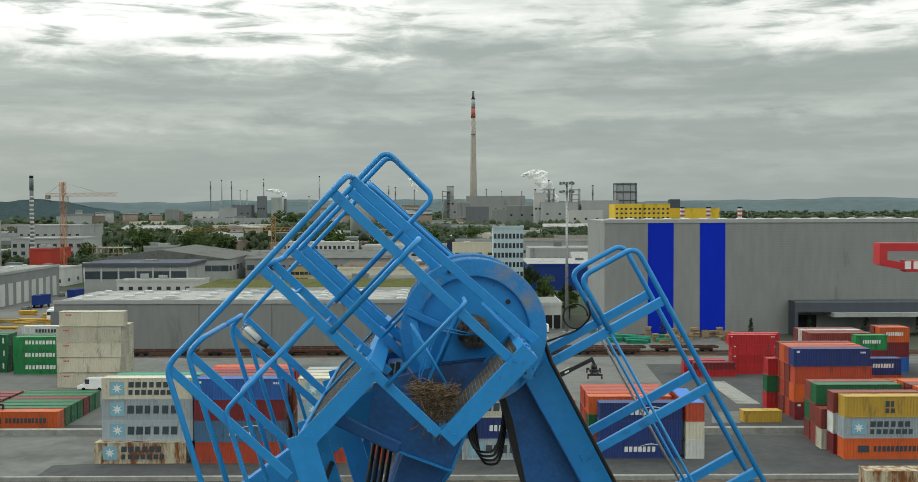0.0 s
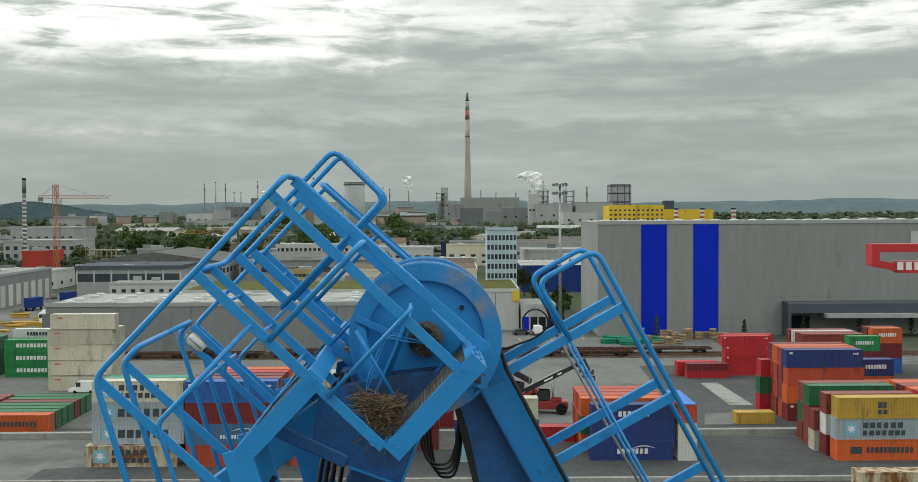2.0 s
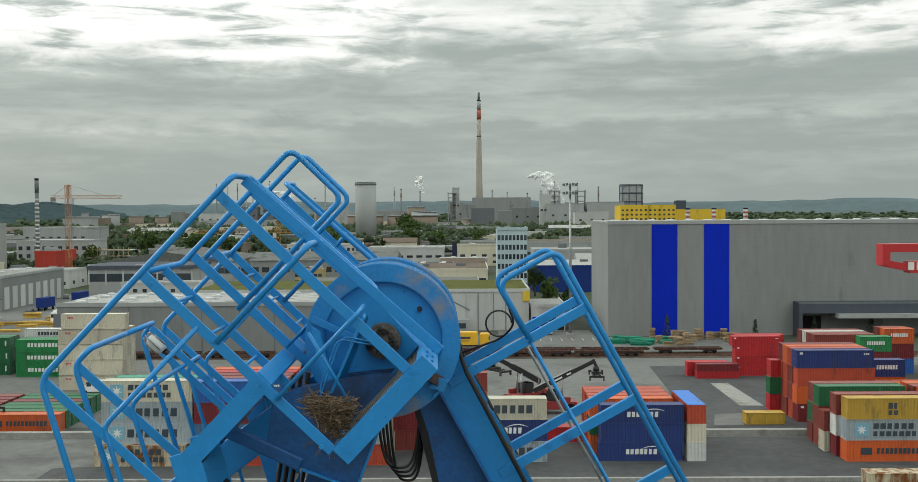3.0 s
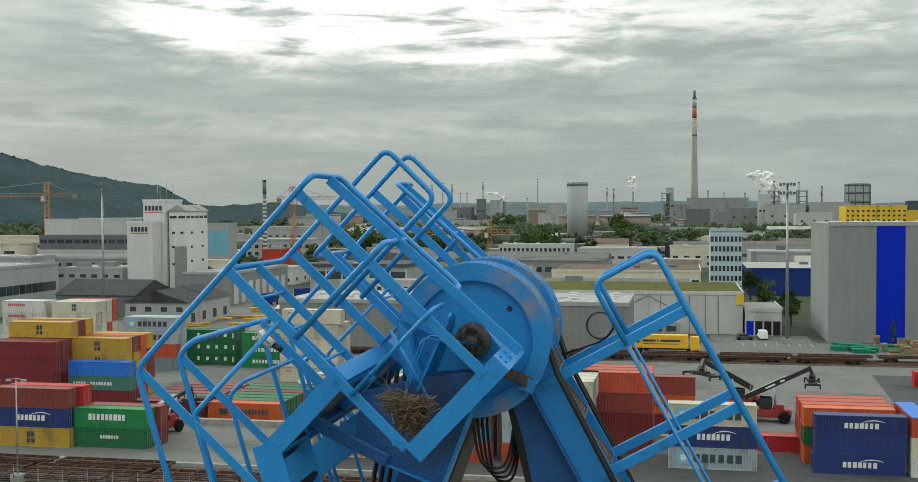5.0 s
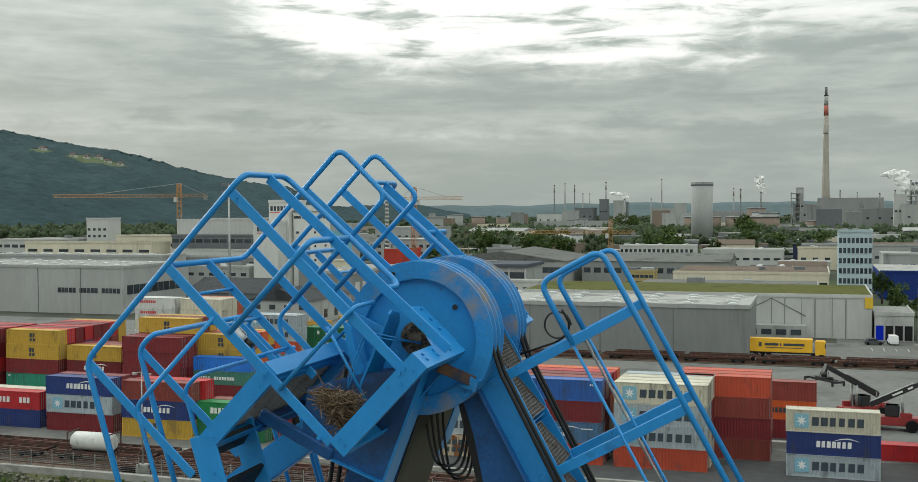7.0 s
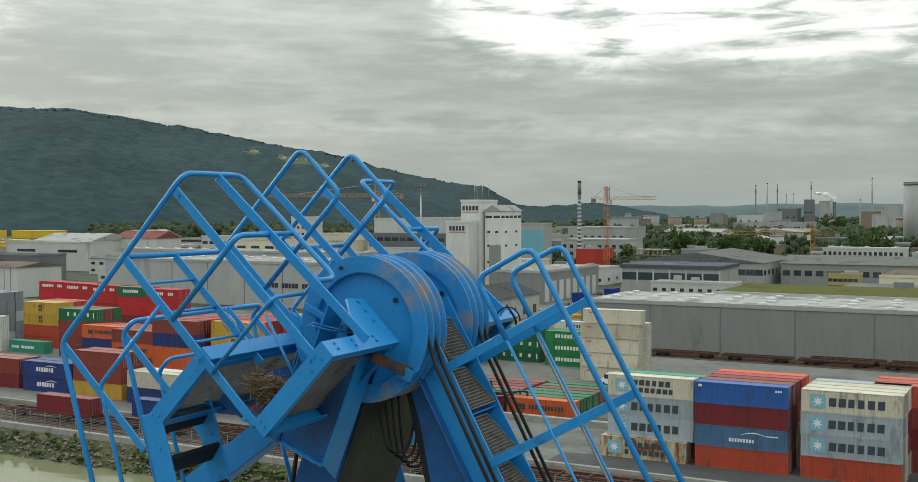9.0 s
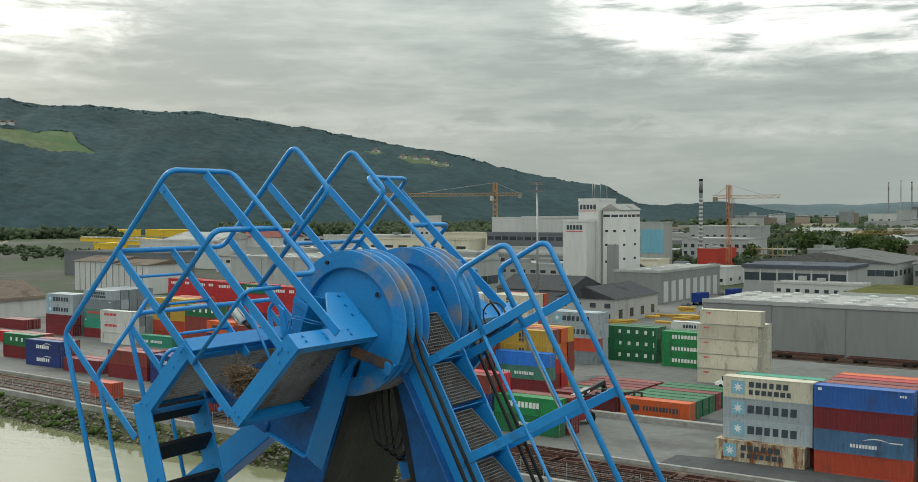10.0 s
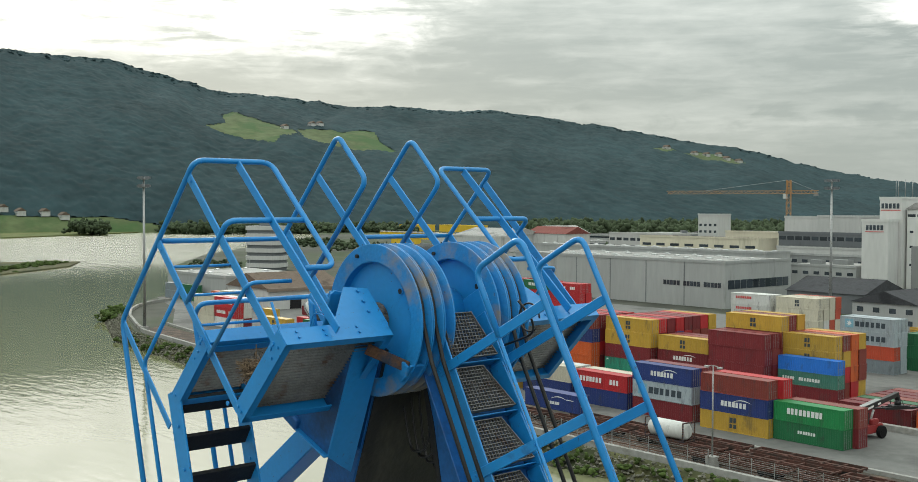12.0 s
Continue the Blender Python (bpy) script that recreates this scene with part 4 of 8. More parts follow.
M["mark_white"] = material("white_marking", (0.62, 0.63, 0.62, 1), 0.6, var=0.08)
M["mark_dark"] = material("dark_marking", (0.03, 0.045, 0.06, 1), 0.6, var=0.1)
M["mark_sky"] = material("pale_blue_marking", (0.17, 0.36, 0.46, 1), 0.6, var=0.08)
M["mark_red"] = material("red_marking", (0.50, 0.05, 0.05, 1), 0.6, var=0.08)


def container_meshes(ln, h=2.59):
    w = 2.30
    bm = bmesh.new()

    def corr(p0, p1, inward, per=0.36, dep=0.055):
        d = p1 - p0
        n = max(2, int(d.length / per))
        return [p0 + d * ((i + s) / n) + inward * (dep * k) for i in range(n) for s, k in ((0.02, 0), (0.3, 0), (0.45, 1), (0.85, 1))] + [p1]

    e = 0.03
    loop = corr(Vector((0.1, e, 0)), Vector((ln - 0.1, e, 0)), Vector((0, 1, 0)))
    loop += corr(Vector((ln - 0.1, w - e, 0)), Vector((0.1, w - e, 0)), Vector((0, -1, 0)))
    loop += corr(Vector((e, w - 0.1, 0)), Vector((e, 0.1, 0)), Vector((1, 0, 0)))
    lo = [bm.verts.new(p + Vector((0, 0, 0.12))) for p in loop]
    hi = [bm.verts.new(p + Vector((0, 0, h - 0.04))) for p in loop]
    for i in range(len(loop)):
        k = (i + 1) % len(loop)
        bm.faces.new((lo[i], lo[k], hi[k], hi[i]))
    bm.faces.new(hi)
    bm.faces.new(lo[::-1])
    body = mesh_of(bm, "body")
    bm = bmesh.new()
    c = 0.13
    for x in (0, ln - c):
        for y in (0, w - c):
            add_box(bm, x, x + c, y, y + c, 0, h)
            add_box(bm, x - 0.006, x + c + 0.03, y - 0.006, y + c + 0.006, -0.0, 0.13)
            add_box(bm, x - 0.006, x + c + 0.03, y - 0.006, y + c + 0.006, h - 0.13, h + 0.006)
    for y in (0, w - 0.08):
        add_box(bm, c, ln - c, y, y + 0.08, 0.0, 0.14)
        add_box(bm, c, ln - c, y, y + 0.08, h - 0.1, h - 0.01)
    for x in (0, ln - 0.1):
        add_box(bm, x, x + 0.1, c, w - c, 0.0, 0.14)
        add_box(bm, x, x + 0.1, c, w - c, h - 0.11, h - 0.01)
    fr = mesh_of(bm, "frame")
    bm = bmesh.new()
    for y in (0.14, w / 2 + 0.01):
        add_box(bm, ln - 0.07, ln - 0.03, y, y + w / 2 - 0.15, 0.15, h - 0.12)
    dr = mesh_of(bm, "door")
    bm = bmesh.new()
    for y in (0.42, 0.88, w - 0.88, w - 0.42):
        add_box(bm, ln - 0.03, ln + 0.01, y - 0.02, y + 0.02, 0.1, h - 0.1)
        add_box(bm, ln - 0.03, ln + 0.012, y - 0.09, y + 0.09, 1.05, 1.12)
    br = mesh_of(bm, "lock_gear")
    return body, fr, dr, br


CONT = {40: container_meshes(11.15), 20: container_meshes(5.55)}
SPEC = {"star": ("mark_dark", [(3.4, 0.80, 7.0, 0.98, 6)], True), "star2": ("mark_dark", [(3.6, 1.42, 5.6, 0.68, 6), (3.6, 0.52, 6.0, 0.60, 7)], True),
        "wave": ("mark_white", [(3.9, 0.92, 4.7, 0.72, 7)], False), "ever": ("mark_white", [(2.4, 1.05, 6.4, 0.80, 9)], False),
        "cap": ("mark_white", [(4.4, 1.2, 3.2, 0.42, 7)], False), "m": ("mark_dark", [(5.45, 1.30, 1.4, 0.72, 2), (5.45, 0.55, 1.4, 0.55, 2)], False),
        "uasc": ("mark_white", [(q, 1.05, 0.72, 0.78, 1) for q in (2.9, 5.0, 7.1, 9.2)] + [(11.2, 0.8, 0.3, 1.1, 0)], False),
        "hl": ("mark_dark", [(1.9, 0.85, 1.5, 0.85, 0), (4.0, 0.95, 6.4, 0.70, 11)], False), "sud": ("mark_white", [(1.4, 0.95, 5.2, 0.80, 7), (8.3, 0.95, 2.2, 0.80, 3)], False),
        "ym": ("mark_red", [(1.6, 1.35, 5.0, 0.6, 9)], False), "small": ("mark_white", [(10.6, 1.9, 0.9, 0.25, 3), (0.5, 2.0, 0.5, 0.3, 0)], False),
        "depot": ("mark_dark", [(3.0, 1.35, 6.6, 0.66, 10), (3.4, 0.75, 6.0, 0.30, 9)], False), "tag": ("mark_white", [(1.3, 1.15, 3.6, 0.62, 8)], False), "redtag": ("mark_red", [(1.3, 1.85, 1.1, 0.25, 4)], False), "cs": ("mark_white", [(1.0, 0.9, 2.6, 0.6, 5), (4.4, 0.9, 4.4, 0.6, 8)], False),
        "log": ("mark_white", [(4.6, 0.8, 3.4, 0.42, 9), (9.4, 1.7, 1.6, 0.12, 0)], False)}
MARK = {}


def add_glyph(bm, x, z, w, h, k):
    """One plain slanted block of a marking."""
    w *= (1.0, 0.86, 1.06, 0.92)[k % 4]
    lean = 0.05 * h
    v = [bm.verts.new(p) for y in (-0.012, 0.02) for p in ((x, y, z), (x + w, y, z), (x + w + lean, y, z + h), (x + lean, y, z + h))]
    for q in ((0, 1, 2, 3), (7, 6, 5, 4), (0, 4, 5, 1), (1, 5, 6, 2), (2, 6, 7, 3), (3, 7, 4, 0)):
        bm.faces.new([v[i] for i in q])


def swoosh_mesh(x, z, w, h):
    """A thin curved stroke over a marking."""
    bm = bmesh.new()
    prev = None
    for i in range(13):
        s = i / 12
        px, pz, th = x + w * s, z + h * math.sin(2.6 * s + 0.2), 0.03 + 0.11 * math.sin(3.1416 * s)
        cur = [bm.verts.new((px, -0.013, pz - th / 2)), bm.verts.new((px, -0.013, pz + th / 2))]
        if prev:
            bm.faces.new((prev[0], cur[0], cur[1], prev[1]))
        prev = cur
    return mesh_of(bm, "swoosh")


def mark_mesh(style):
    if style in MARK:
        return MARK[style]
    mat, rows, star = SPEC[style]
    rows = [(x * 0.915, z, w * 0.915, h, n) for x, z, w, h, n in rows]
    out = []
    for row, (x, z, w, h, n) in enumerate(rows):
        bm = bmesh.new()
        if n == 0:
            add_box(bm, x, x + w, -0.012, 0.02, z, z + h)
        for i in range(n):
            p = w / n
            add_glyph(bm, x + p * i, z, p * (0.72 if n > 1 else 0.9), h, (i * 3 + n + row) % 7)
        out.append(("lettering", mesh_of(bm, "lettering"), M[mat]))
    if style in ("wave", "log"):
        out.append(("swoosh", swoosh_mesh(5.6, 1.6, 3.0, 0.42), M[mat]))
    if star:
        out.append(("emblem", mesh_of(box_bm(1.05, 2.75, -0.010, 0.02, 0.50, 2.12), "emblem"), M["mark_sky"]))
        bm = bmesh.new()
        c = Vector((1.9, -0.016, 1.31))
        ring = [bm.verts.new(c + Vector((math.cos(a) * r, 0, math.sin(a) * r))) for k in range(14) for a, r in [(6.283185 * k / 14 + 1.5708, 0.66 if k % 2 == 0 else 0.26)]]
        bm.faces.new(ring)
        out.append(("star", mesh_of(bm, "star"), M["mark_white"]))
    MARK[style] = out
    return out


WORDS = {"maersk": "pale grey", "cream": "cream", "white": "white", "navy": "dark blue", "blue": "blue", "sky": "bright blue", "steel": "steel blue", "orange": "orange", "rust": "orange-red",
         "brown": "brown-red", "dred": "dark red", "red": "red", "yellow": "mustard yellow", "green": "dark green", "evergreen": "bright green", "teal": "turquoise", "cteal": "dull teal",
         "grey": "grey", "rusty": "rust-streaked cream"}


def container(x, y, z, col, style=None, size=40, turn=0.0, level=0, long=1.0, tall=1.0):
    body, fr, dr, br = CONT[size]
    where = "standing on the yard" if level == 0 else "stacked on another container"
    top = thing("shipping_container", "%s corrugated steel shipping container %s" % (WORDS[col], where), "container", "stacked containers", at=pose(x, y, z, 0, 0, turn))
    top.scale = (long, 1, tall)
    for nm, me in (("body", body), ("frame", fr), ("door", dr)):
        ob = new(nm, me)
        if not me.materials:
            me.materials.append(CM[col])
        ob.material_slots[0].link = "OBJECT"
        ob.material_slots[0].material = CM[col]
        ob.parent = top
        if nm == "door":
            part("lock_gear", br, M["steel"], ob)
    if style:
        for nm, me, mat in mark_mesh(style):
            part(nm, me, mat, top)
    return top


INNER = []
crng = random.Random(12)
POOL = ["brown", "dred", "rust", "orange", "yellow", "navy", "blue", "green", "maersk", "cream", "brown", "brown", "red"]


def stack(x, y, cols, rows=1, size=40, fill=None, drop=(), turn=0.0, long=1.0, tall=1.0):
    """One bay: cols names colours and marks from the ground up for the front row; further rows stand behind it."""
    for r in range(rows):
        n = len(cols) - (drop[r - 1] if 0 < r <= len(drop) else 0)
        for k in range(max(n, 0)):
            c, s = (cols[k].split(":") + [None])[:2]
            if r:
                c, s = crng.choice(fill or POOL), None
            jx, jy = crng.uniform(-0.1, 0.1), crng.uniform(-0.06, 0.06)
            if r >= 2 or (r == 1 and k < n - 1):
                INNER.append((x + jx, y + r * 2.5 + jy, 0.05 + k * 2.59 * tall, c, size, long, tall))
                continue
            container(x + jx, y + r * 2.5 + jy, 0.05 + k * 2.59 * tall, c, s, size, turn, k, long, tall)


# front row along the tracks
stack(-45.2, 123.3, ["rusty:star2"])
container(-44.5, 124.2, 2.64, "maersk", "star", level=1)
container(-44.5, 124.2, 5.23, "maersk", "star", level=2)
container(-44.5, 124.2, 7.82, "cream", "star2", level=3)
container(-44.2, 125.8, 0.05, "brown")
stack(-43.8, 126.8, ["teal", "brown", "teal", "teal"], 1)
stack(-32.9, 123.4, ["rust", "steel:log", "dred", "blue:small"], 5, fill=["dred", "red", "rust", "cream", "orange", "brown"])
stack(-20.3, 123.4, ["rust", "maersk:star", "maersk:star", "cream:star"], 4, fill=["cream", "cream", "maersk", "dred"])
stack(-13.5, 136.6, ["brown", "brown", "rust", "rust"], 1)
stack(-13.5, 131.6, ["brown", "dred", "brown", "rust"], 2, fill=["rust", "brown", "dred"])
stack(-8.0, 146.0, ["dred", "orange:hl", "brown"], 2, fill=["brown"], drop=(2,))
stack(-0.3, 124.8, ["maersk:star", "navy:wave", "cream:star"], 1, long=0.93, tall=1.01)
stack(10.2, 136.0, ["red"], 1, 20, tall=0.78)
stack(16.6, 125.2, ["navy:wave", "navy", "navy:wave"], 1, long=0.92, tall=0.89)
stack(15.9, 129.8, ["orange", "green", "orange"], 4, fill=["rust", "brown", "rust"], long=0.95, tall=0.89)
container(29.6, 124.9, 0.05, "white", None, 40, 90, 0, 0.95, 0.89)
container(29.6, 124.9, 2.355, "cream", None, 40, 90, 1, 0.95, 0.89)
top_cont = container(29.6, 124.9, 4.66, "rust", None, 40, 90, 2, 0.95, 0.89)
part("roof_cover", box_bm(0.05, 11.1, 0.05, 2.25, 2.6, 2.66), CM["sky"], top_cont, "bright blue tarpaulin roof")
stack(46.6, 124.4, ["orange:hl", "maersk:star2", "yellow:m"], 1)
stack(46.3, 127.2, ["dred", "white", "brown"], 1)
stack(45.7, 129.9, ["cream", "brown"], 1, 20)
stack(46.0, 133.2, ["brown", "brown", "green:uasc"], 2, fill=["brown", "green"])
stack(58.4, 128.0, ["brown", "rust", "red"], 4, fill=["red", "orange", "brown"])
stack(48.0, 149.0, ["dred:small", "orange", "rust", "navy:small"], 4, fill=["orange", "brown", "rust", "dred"])
stack(46.5, 157.5, ["red", "green", "red"], 1, 20)
stack(58.9, 147.6, ["brown", "orange"], 3, fill=["orange", "rust"])
stack(61.3, 157.2, ["brown", "orange", "navy:tag"], 1, 20)
container(40.2, 147.2, 0.05, "yellow", None, 20).scale = (1, 1, 0.64)
stack(70.5, 146.0, ["brown", "orange", "red"], 3)
container(41.3, 102.5, 1.40, "rusty", None, 40, 0, 1)
container(54.2, 102.5, 1.40, "cream", None, 40, 0, 1)
# red stacks and others towards the hall
for lv in range(4):
    container(49.6 - (0.6 if lv == 3 else 0), 191.9, 0.05 + 1.82 * lv, "red", "small", 40, 0, lv).scale = (0.81, 1, 0.70)
    container(50.2, 194.5, 0.05 + 1.82 * lv, "red", None, 40, 0, lv).scale = (0.81, 1, 0.70)
for lv in range(2):
    container(42.0, 189.0, 0.05 + 1.3 * lv, "dred" if lv else "red", None, 40, 0, lv).scale = (0.68, 1, 0.5)
    container(40.8, 192.0, 0.05 + 1.3 * lv, "red", None, 40, 0, lv).scale = (0.68, 1, 0.5)
stack(63.4, 190.0, ["brown", "rust", "brown"], 4, 40, fill=["rust", "white", "brown"])
stack(69.8, 184.6, ["dred", "dred", "evergreen:tag"], 1, 20, tall=1.03)
stack(77.4, 193.5, ["blue", "dred", "orange:tag"], 2, 20, fill=["orange", "brown"], tall=1.08)
stack(92.0, 184.0, ["green", "white", "white", "white"], 3, fill=["white"])
stack(85.0, 170.0, ["orange", "brown"], 3)
# flat field of single containers
fld = random.Random(3)
for r in range(7):
    container(-68.2, 143.6 + 2.6 * r, 0.05, "orange" if r == 0 else fld.choice(["green", "green", "brown", "cteal", "green", "dred"]), "hl" if r == 0 else None, 40)
    container(-80.1, 143.2 + 2.6 * r, 0.05, fld.choice(["brown", "dred", "green", "brown", "dred"]), None, 40)
for lv in range(5):
    for r in range(3):
        if r and lv == 4:
            continue
        container(-70.4 + (0.5 if lv == 4 else 0), 179.2 + 2.5 * r, 0.05 + 2.66 * lv, "cream", "redtag" if r == 0 else None, 40, 0, lv)
stack(-84.2, 194.6, ["evergreen:ever"] * 3, 2, fill=["green"], tall=0.9)
stack(-97.5, 197.0, ["green:uasc"] * 3, 2, fill=["green"], tall=0.92)
stack(-87.2, 206.0, ["white:depot", "white", "white:depot"], 1)
stack(-106.5, 188.5, ["grey", "rust", "maersk:star", "maersk:star"], 2, fill=["grey", "maersk"])
# west block
stack(-77.9, 123.0, ["green:cap", "evergreen:ever"], 1, long=0.93)
stack(-77.5, 125.5, ["dred", "brown"], 1, long=0.95)
stack(-89.15, 121.9, ["yellow:m", "navy:wave", "brown"], 1)
stack(-88.6, 124.5, ["yellow", "brown", "red"], 1)
stack(-102.4, 122.5, ["dred", "maersk:star", "navy:wave"], 2, fill=["dred", "brown"])
stack(-114.9, 122.9, ["navy", "red:sud"], 2, fill=["white", "cream"])
stack(-127.5, 123.5, ["navy", "cream"], 2, fill=["cream", "white"])
stack(-140.4, 124.0, ["yellow", "brown", "brown"], 2, fill=["brown"])
stack(-153.0, 124.2, ["navy:wave", "navy:wave"], 2, fill=["navy", "brown"])
stack(-165.6, 124.6, ["dred", "brown"], 2, fill=["brown"])
stack(-179.8, 125.0, ["dred"], 2, fill=["brown"])
stack(-193.7, 126.2, ["navy:wave", "navy:wave"], 2, fill=["brown", "dred"])
stack(-96.6, 152.5, ["dred", "cteal:cs", "sky"], 1, long=0.97, tall=0.88)
stack(-97.9, 155.2, ["red", "orange", "yellow:m", "yellow:m"], 4, fill=["yellow", "brown", "orange", "red"], long=0.9)
stack(-108.0, 148.8, ["dred", "dred", "dred", "dred"], 2, fill=["dred", "brown"])
stack(-108.6, 154.5, ["brown", "dred", "dred", "brown", "yellow:m"], 3, fill=["yellow", "dred", "red"])
stack(-122.8, 153.5, ["dred", "dred:wave", "yellow:m"], 3, fill=["brown", "dred"])
stack(-134.9, 152.5, ["teal:small", "dred", "yellow:m", "yellow:m"], 8, fill=["red", "brown", "yellow", "dred", "blue"])
stack(-147.4, 150.0, ["orange", "orange", "navy", "brown"], 6, fill=["brown", "red", "dred"], drop=(0, 0, 0, 0, 1))
stack(-159.2, 151.0, ["brown", "orange:hl", "brown"], 6, fill=["brown", "dred", "red"])
stack(-170.8, 154.0, ["brown", "navy", "orange:hl"], 3)
stack(-182.6, 158.5, ["brown", "brown", "brown", "green:uasc"], 3, fill=["brown", "green"])
stack(-203.6, 167.0, ["rust", "rust", "yellow:m", "yellow:m"], 4, fill=["brown", "yellow", "rust"])
stack(-198.8, 159.0, ["teal:cs"], 1)
stack(-211.5, 158.0, ["white", "white:ym", "white:ym"], 1)
stack(-225.2, 163.5, ["dred", "teal:small", "cteal:ym", "grey:small", "maersk:star2"], 5, fill=["grey", "maersk", "grey"], tall=0.91)
stack(-238.6, 162.0, ["dred", "dred", "maersk:star", "maersk:star"], 2, fill=["grey", "maersk"])
stack(-262.0, 164.0, ["dred"], 2, fill=["dred"])
for i, x in enumerate((-232, -219, -206, -193, -180)):
    stack(x - 28, 220 - i * 2.3, ["dred", "red", "red", "green:ever" if i == 3 else "red:sud"], 2, fill=["red", "dred"])
stack(-154.4, 220.0, ["white", "cream", "white:ym", "white:ym"], 2, fill=["white", "cream"])
stack(-141.4, 219.6, ["cream", "cream", "cream", "cream:m"], 4, fill=["cream", "white", "rust"])
stack(-121.0, 176.0, ["cream", "yellow", "dred"], 1)
# west end of the quay
stack(-262.3, 130.3, ["cream", "cream", "cream"], 1)
stack(-250.9, 130.3, ["white", "red:sud", "red:sud"], 2, 40, fill=["dred", "white"])
stack(-238.8, 137.0, ["teal", "yellow"], 1, 20)
stack(-236.0, 146.0, ["red"], 1)
stack(-220.9, 126.8, ["rust", "yellow:m"], 1)
stack(-208.2, 130.4, ["dred", "green:uasc"], 2, fill=["brown"])
stack(-268, 141.0, ["maersk", "maersk", "cream"], 2, 20, fill=["maersk"])
stack(-342.5, 159.9, ["grey", "grey:small"], 1)
stack(-331.0, 159.9, ["green:ever", "green:small"], 1)
stack(-282.0, 150.0, ["red"], 1)
stack(-298, 154.0, ["cream", "orange"], 2, 40, fill=["rust"])


def inner_rows():
    """The rows of containers behind the first two, in one mesh."""
    names = sorted(CM)
    vs, fs, mi, base = [], [], [], 0
    for x, y, z, col, size, long, tall in INNER:
        for me in CONT[size][:3]:
            co = np.empty(len(me.vertices) * 3)
            me.vertices.foreach_get("co", co)
            vs.append(co.reshape(-1, 3) * np.array((long, 1, tall)) + np.array((x, y, z)))
            for p in me.polygons:
                fs.append([base + i for i in p.vertices])
                mi.append(names.index(col))
            base += len(me.vertices)
    me = bpy.data.meshes.new("inner_containers")
    me.from_pydata(np.concatenate(vs).tolist(), [], fs)
    for n in names:
        me.materials.append(CM[n])
    me.polygons.foreach_set("material_index", mi)
    tagged(new("inner_containers", me), "rows of mixed coloured containers behind the front stacks", "containers", kind="stuff")


inner_rows()


# ---- buildings ----
WALL = {"white": (0.44, 0.445, 0.435), "bright": (0.56, 0.565, 0.55), "grey": (0.205, 0.215, 0.215), "lgrey": (0.31, 0.32, 0.315), "dgrey": (0.14, 0.15, 0.16), "cream": (0.56, 0.52, 0.41), "brown": (0.20, 0.16, 0.13),
        "tan": (0.36, 0.29, 0.14), "red": (0.40, 0.055, 0.04), "orange": (0.55, 0.20, 0.07), "yellow": (0.62, 0.42, 0.05), "blue": (0.004, 0.022, 0.42), "pale_blue": (0.38, 0.47, 0.51), "dblue": (0.015, 0.035, 0.16), "navy": (0.035, 0.04, 0.075), "slate": (0.075, 0.085, 0.105), "cyan": (0.15, 0.34, 0.43), "silo": (0.24, 0.247, 0.245)}
for k, c in WALL.items():
    M["w_" + k] = material("wall_" + k, c + (1,), 0.75, var=0.08, scale=0.1, grime=tuple(v * 0.6 for v in c) + (1,), amount=0.12, gscale=0.12, streak=0.2, rand=0.06)
ROOF = {"grey": (0.135, 0.137, 0.133), "light": (0.31, 0.31, 0.30), "dark": (0.06, 0.062, 0.068), "green": (0.085, 0.088, 0.020), "brown": (0.13, 0.10, 0.08), "red": (0.20, 0.07, 0.06)}
for k, c in ROOF.items():
    M["r_" + k] = material("roof_" + k, c + (1,), 0.85, var=0.18, scale=0.15, grime=tuple(v * 0.55 for v in c) + (1,), amount=0.3, gscale=0.15, rand=0.1)
M["pane"] = material("window_glass", (0.035, 0.045, 0.055, 1), 0.15, var=0.25, scale=0.3, rand=0.4)
M["dome"] = material("skylight_dome", (0.46, 0.47, 0.47, 1), 0.35, var=0.1, scale=0.5)
M["dark_hole"] = material("open_gate_shadow", (0.02, 0.02, 0.022, 1), 0.8, var=0.3)
M["timber_board"] = material("scaffold_boards", (0.34, 0.24, 0.11, 1), 0.85, var=0.3, scale=0.6)
UNIT = mesh_of(box_bm(-0.5, 0.5, -0.5, 0.5, 0, 1), "unit")
UNITS = {}


def unit(mat):
    if mat not in UNITS:
        UNITS[mat] = UNIT.copy()
        UNITS[mat].materials.append(M[mat])
    return UNITS[mat]


def slab(name, x0, x1, y0, y1, z0, z1, mat, parent, label=""):
    ob = part(name, unit(mat), M[mat], parent, label)
    ob.location = ((x0 + x1) / 2, (y0 + y1) / 2, z0)
    ob.scale = (x1 - x0, y1 - y0, z1 - z0)
    return ob


def dome_mesh():
    bm = bmesh.new()
    add_box(bm, -1.1, 1.1, -0.7, 0.7, 0, 0.35)
    rings = [(1.0, 0.6, 0.36), (0.85, 0.5, 0.5), (0.45, 0.26, 0.58)]
    pv = None
    for a, b, z in rings:
        v = [bm.verts.new((a * math.cos(0.785398 * k), b * math.sin(0.785398 * k), z)) for k in range(8)]
        if pv:
            for k in range(8):
                bm.faces.new((pv[k], pv[(k + 1) % 8], v[(k + 1) % 8], v[k]))
        pv = v
    bm.faces.new(pv)
    return mesh_of(bm, "skylight")


DOME = dome_mesh()


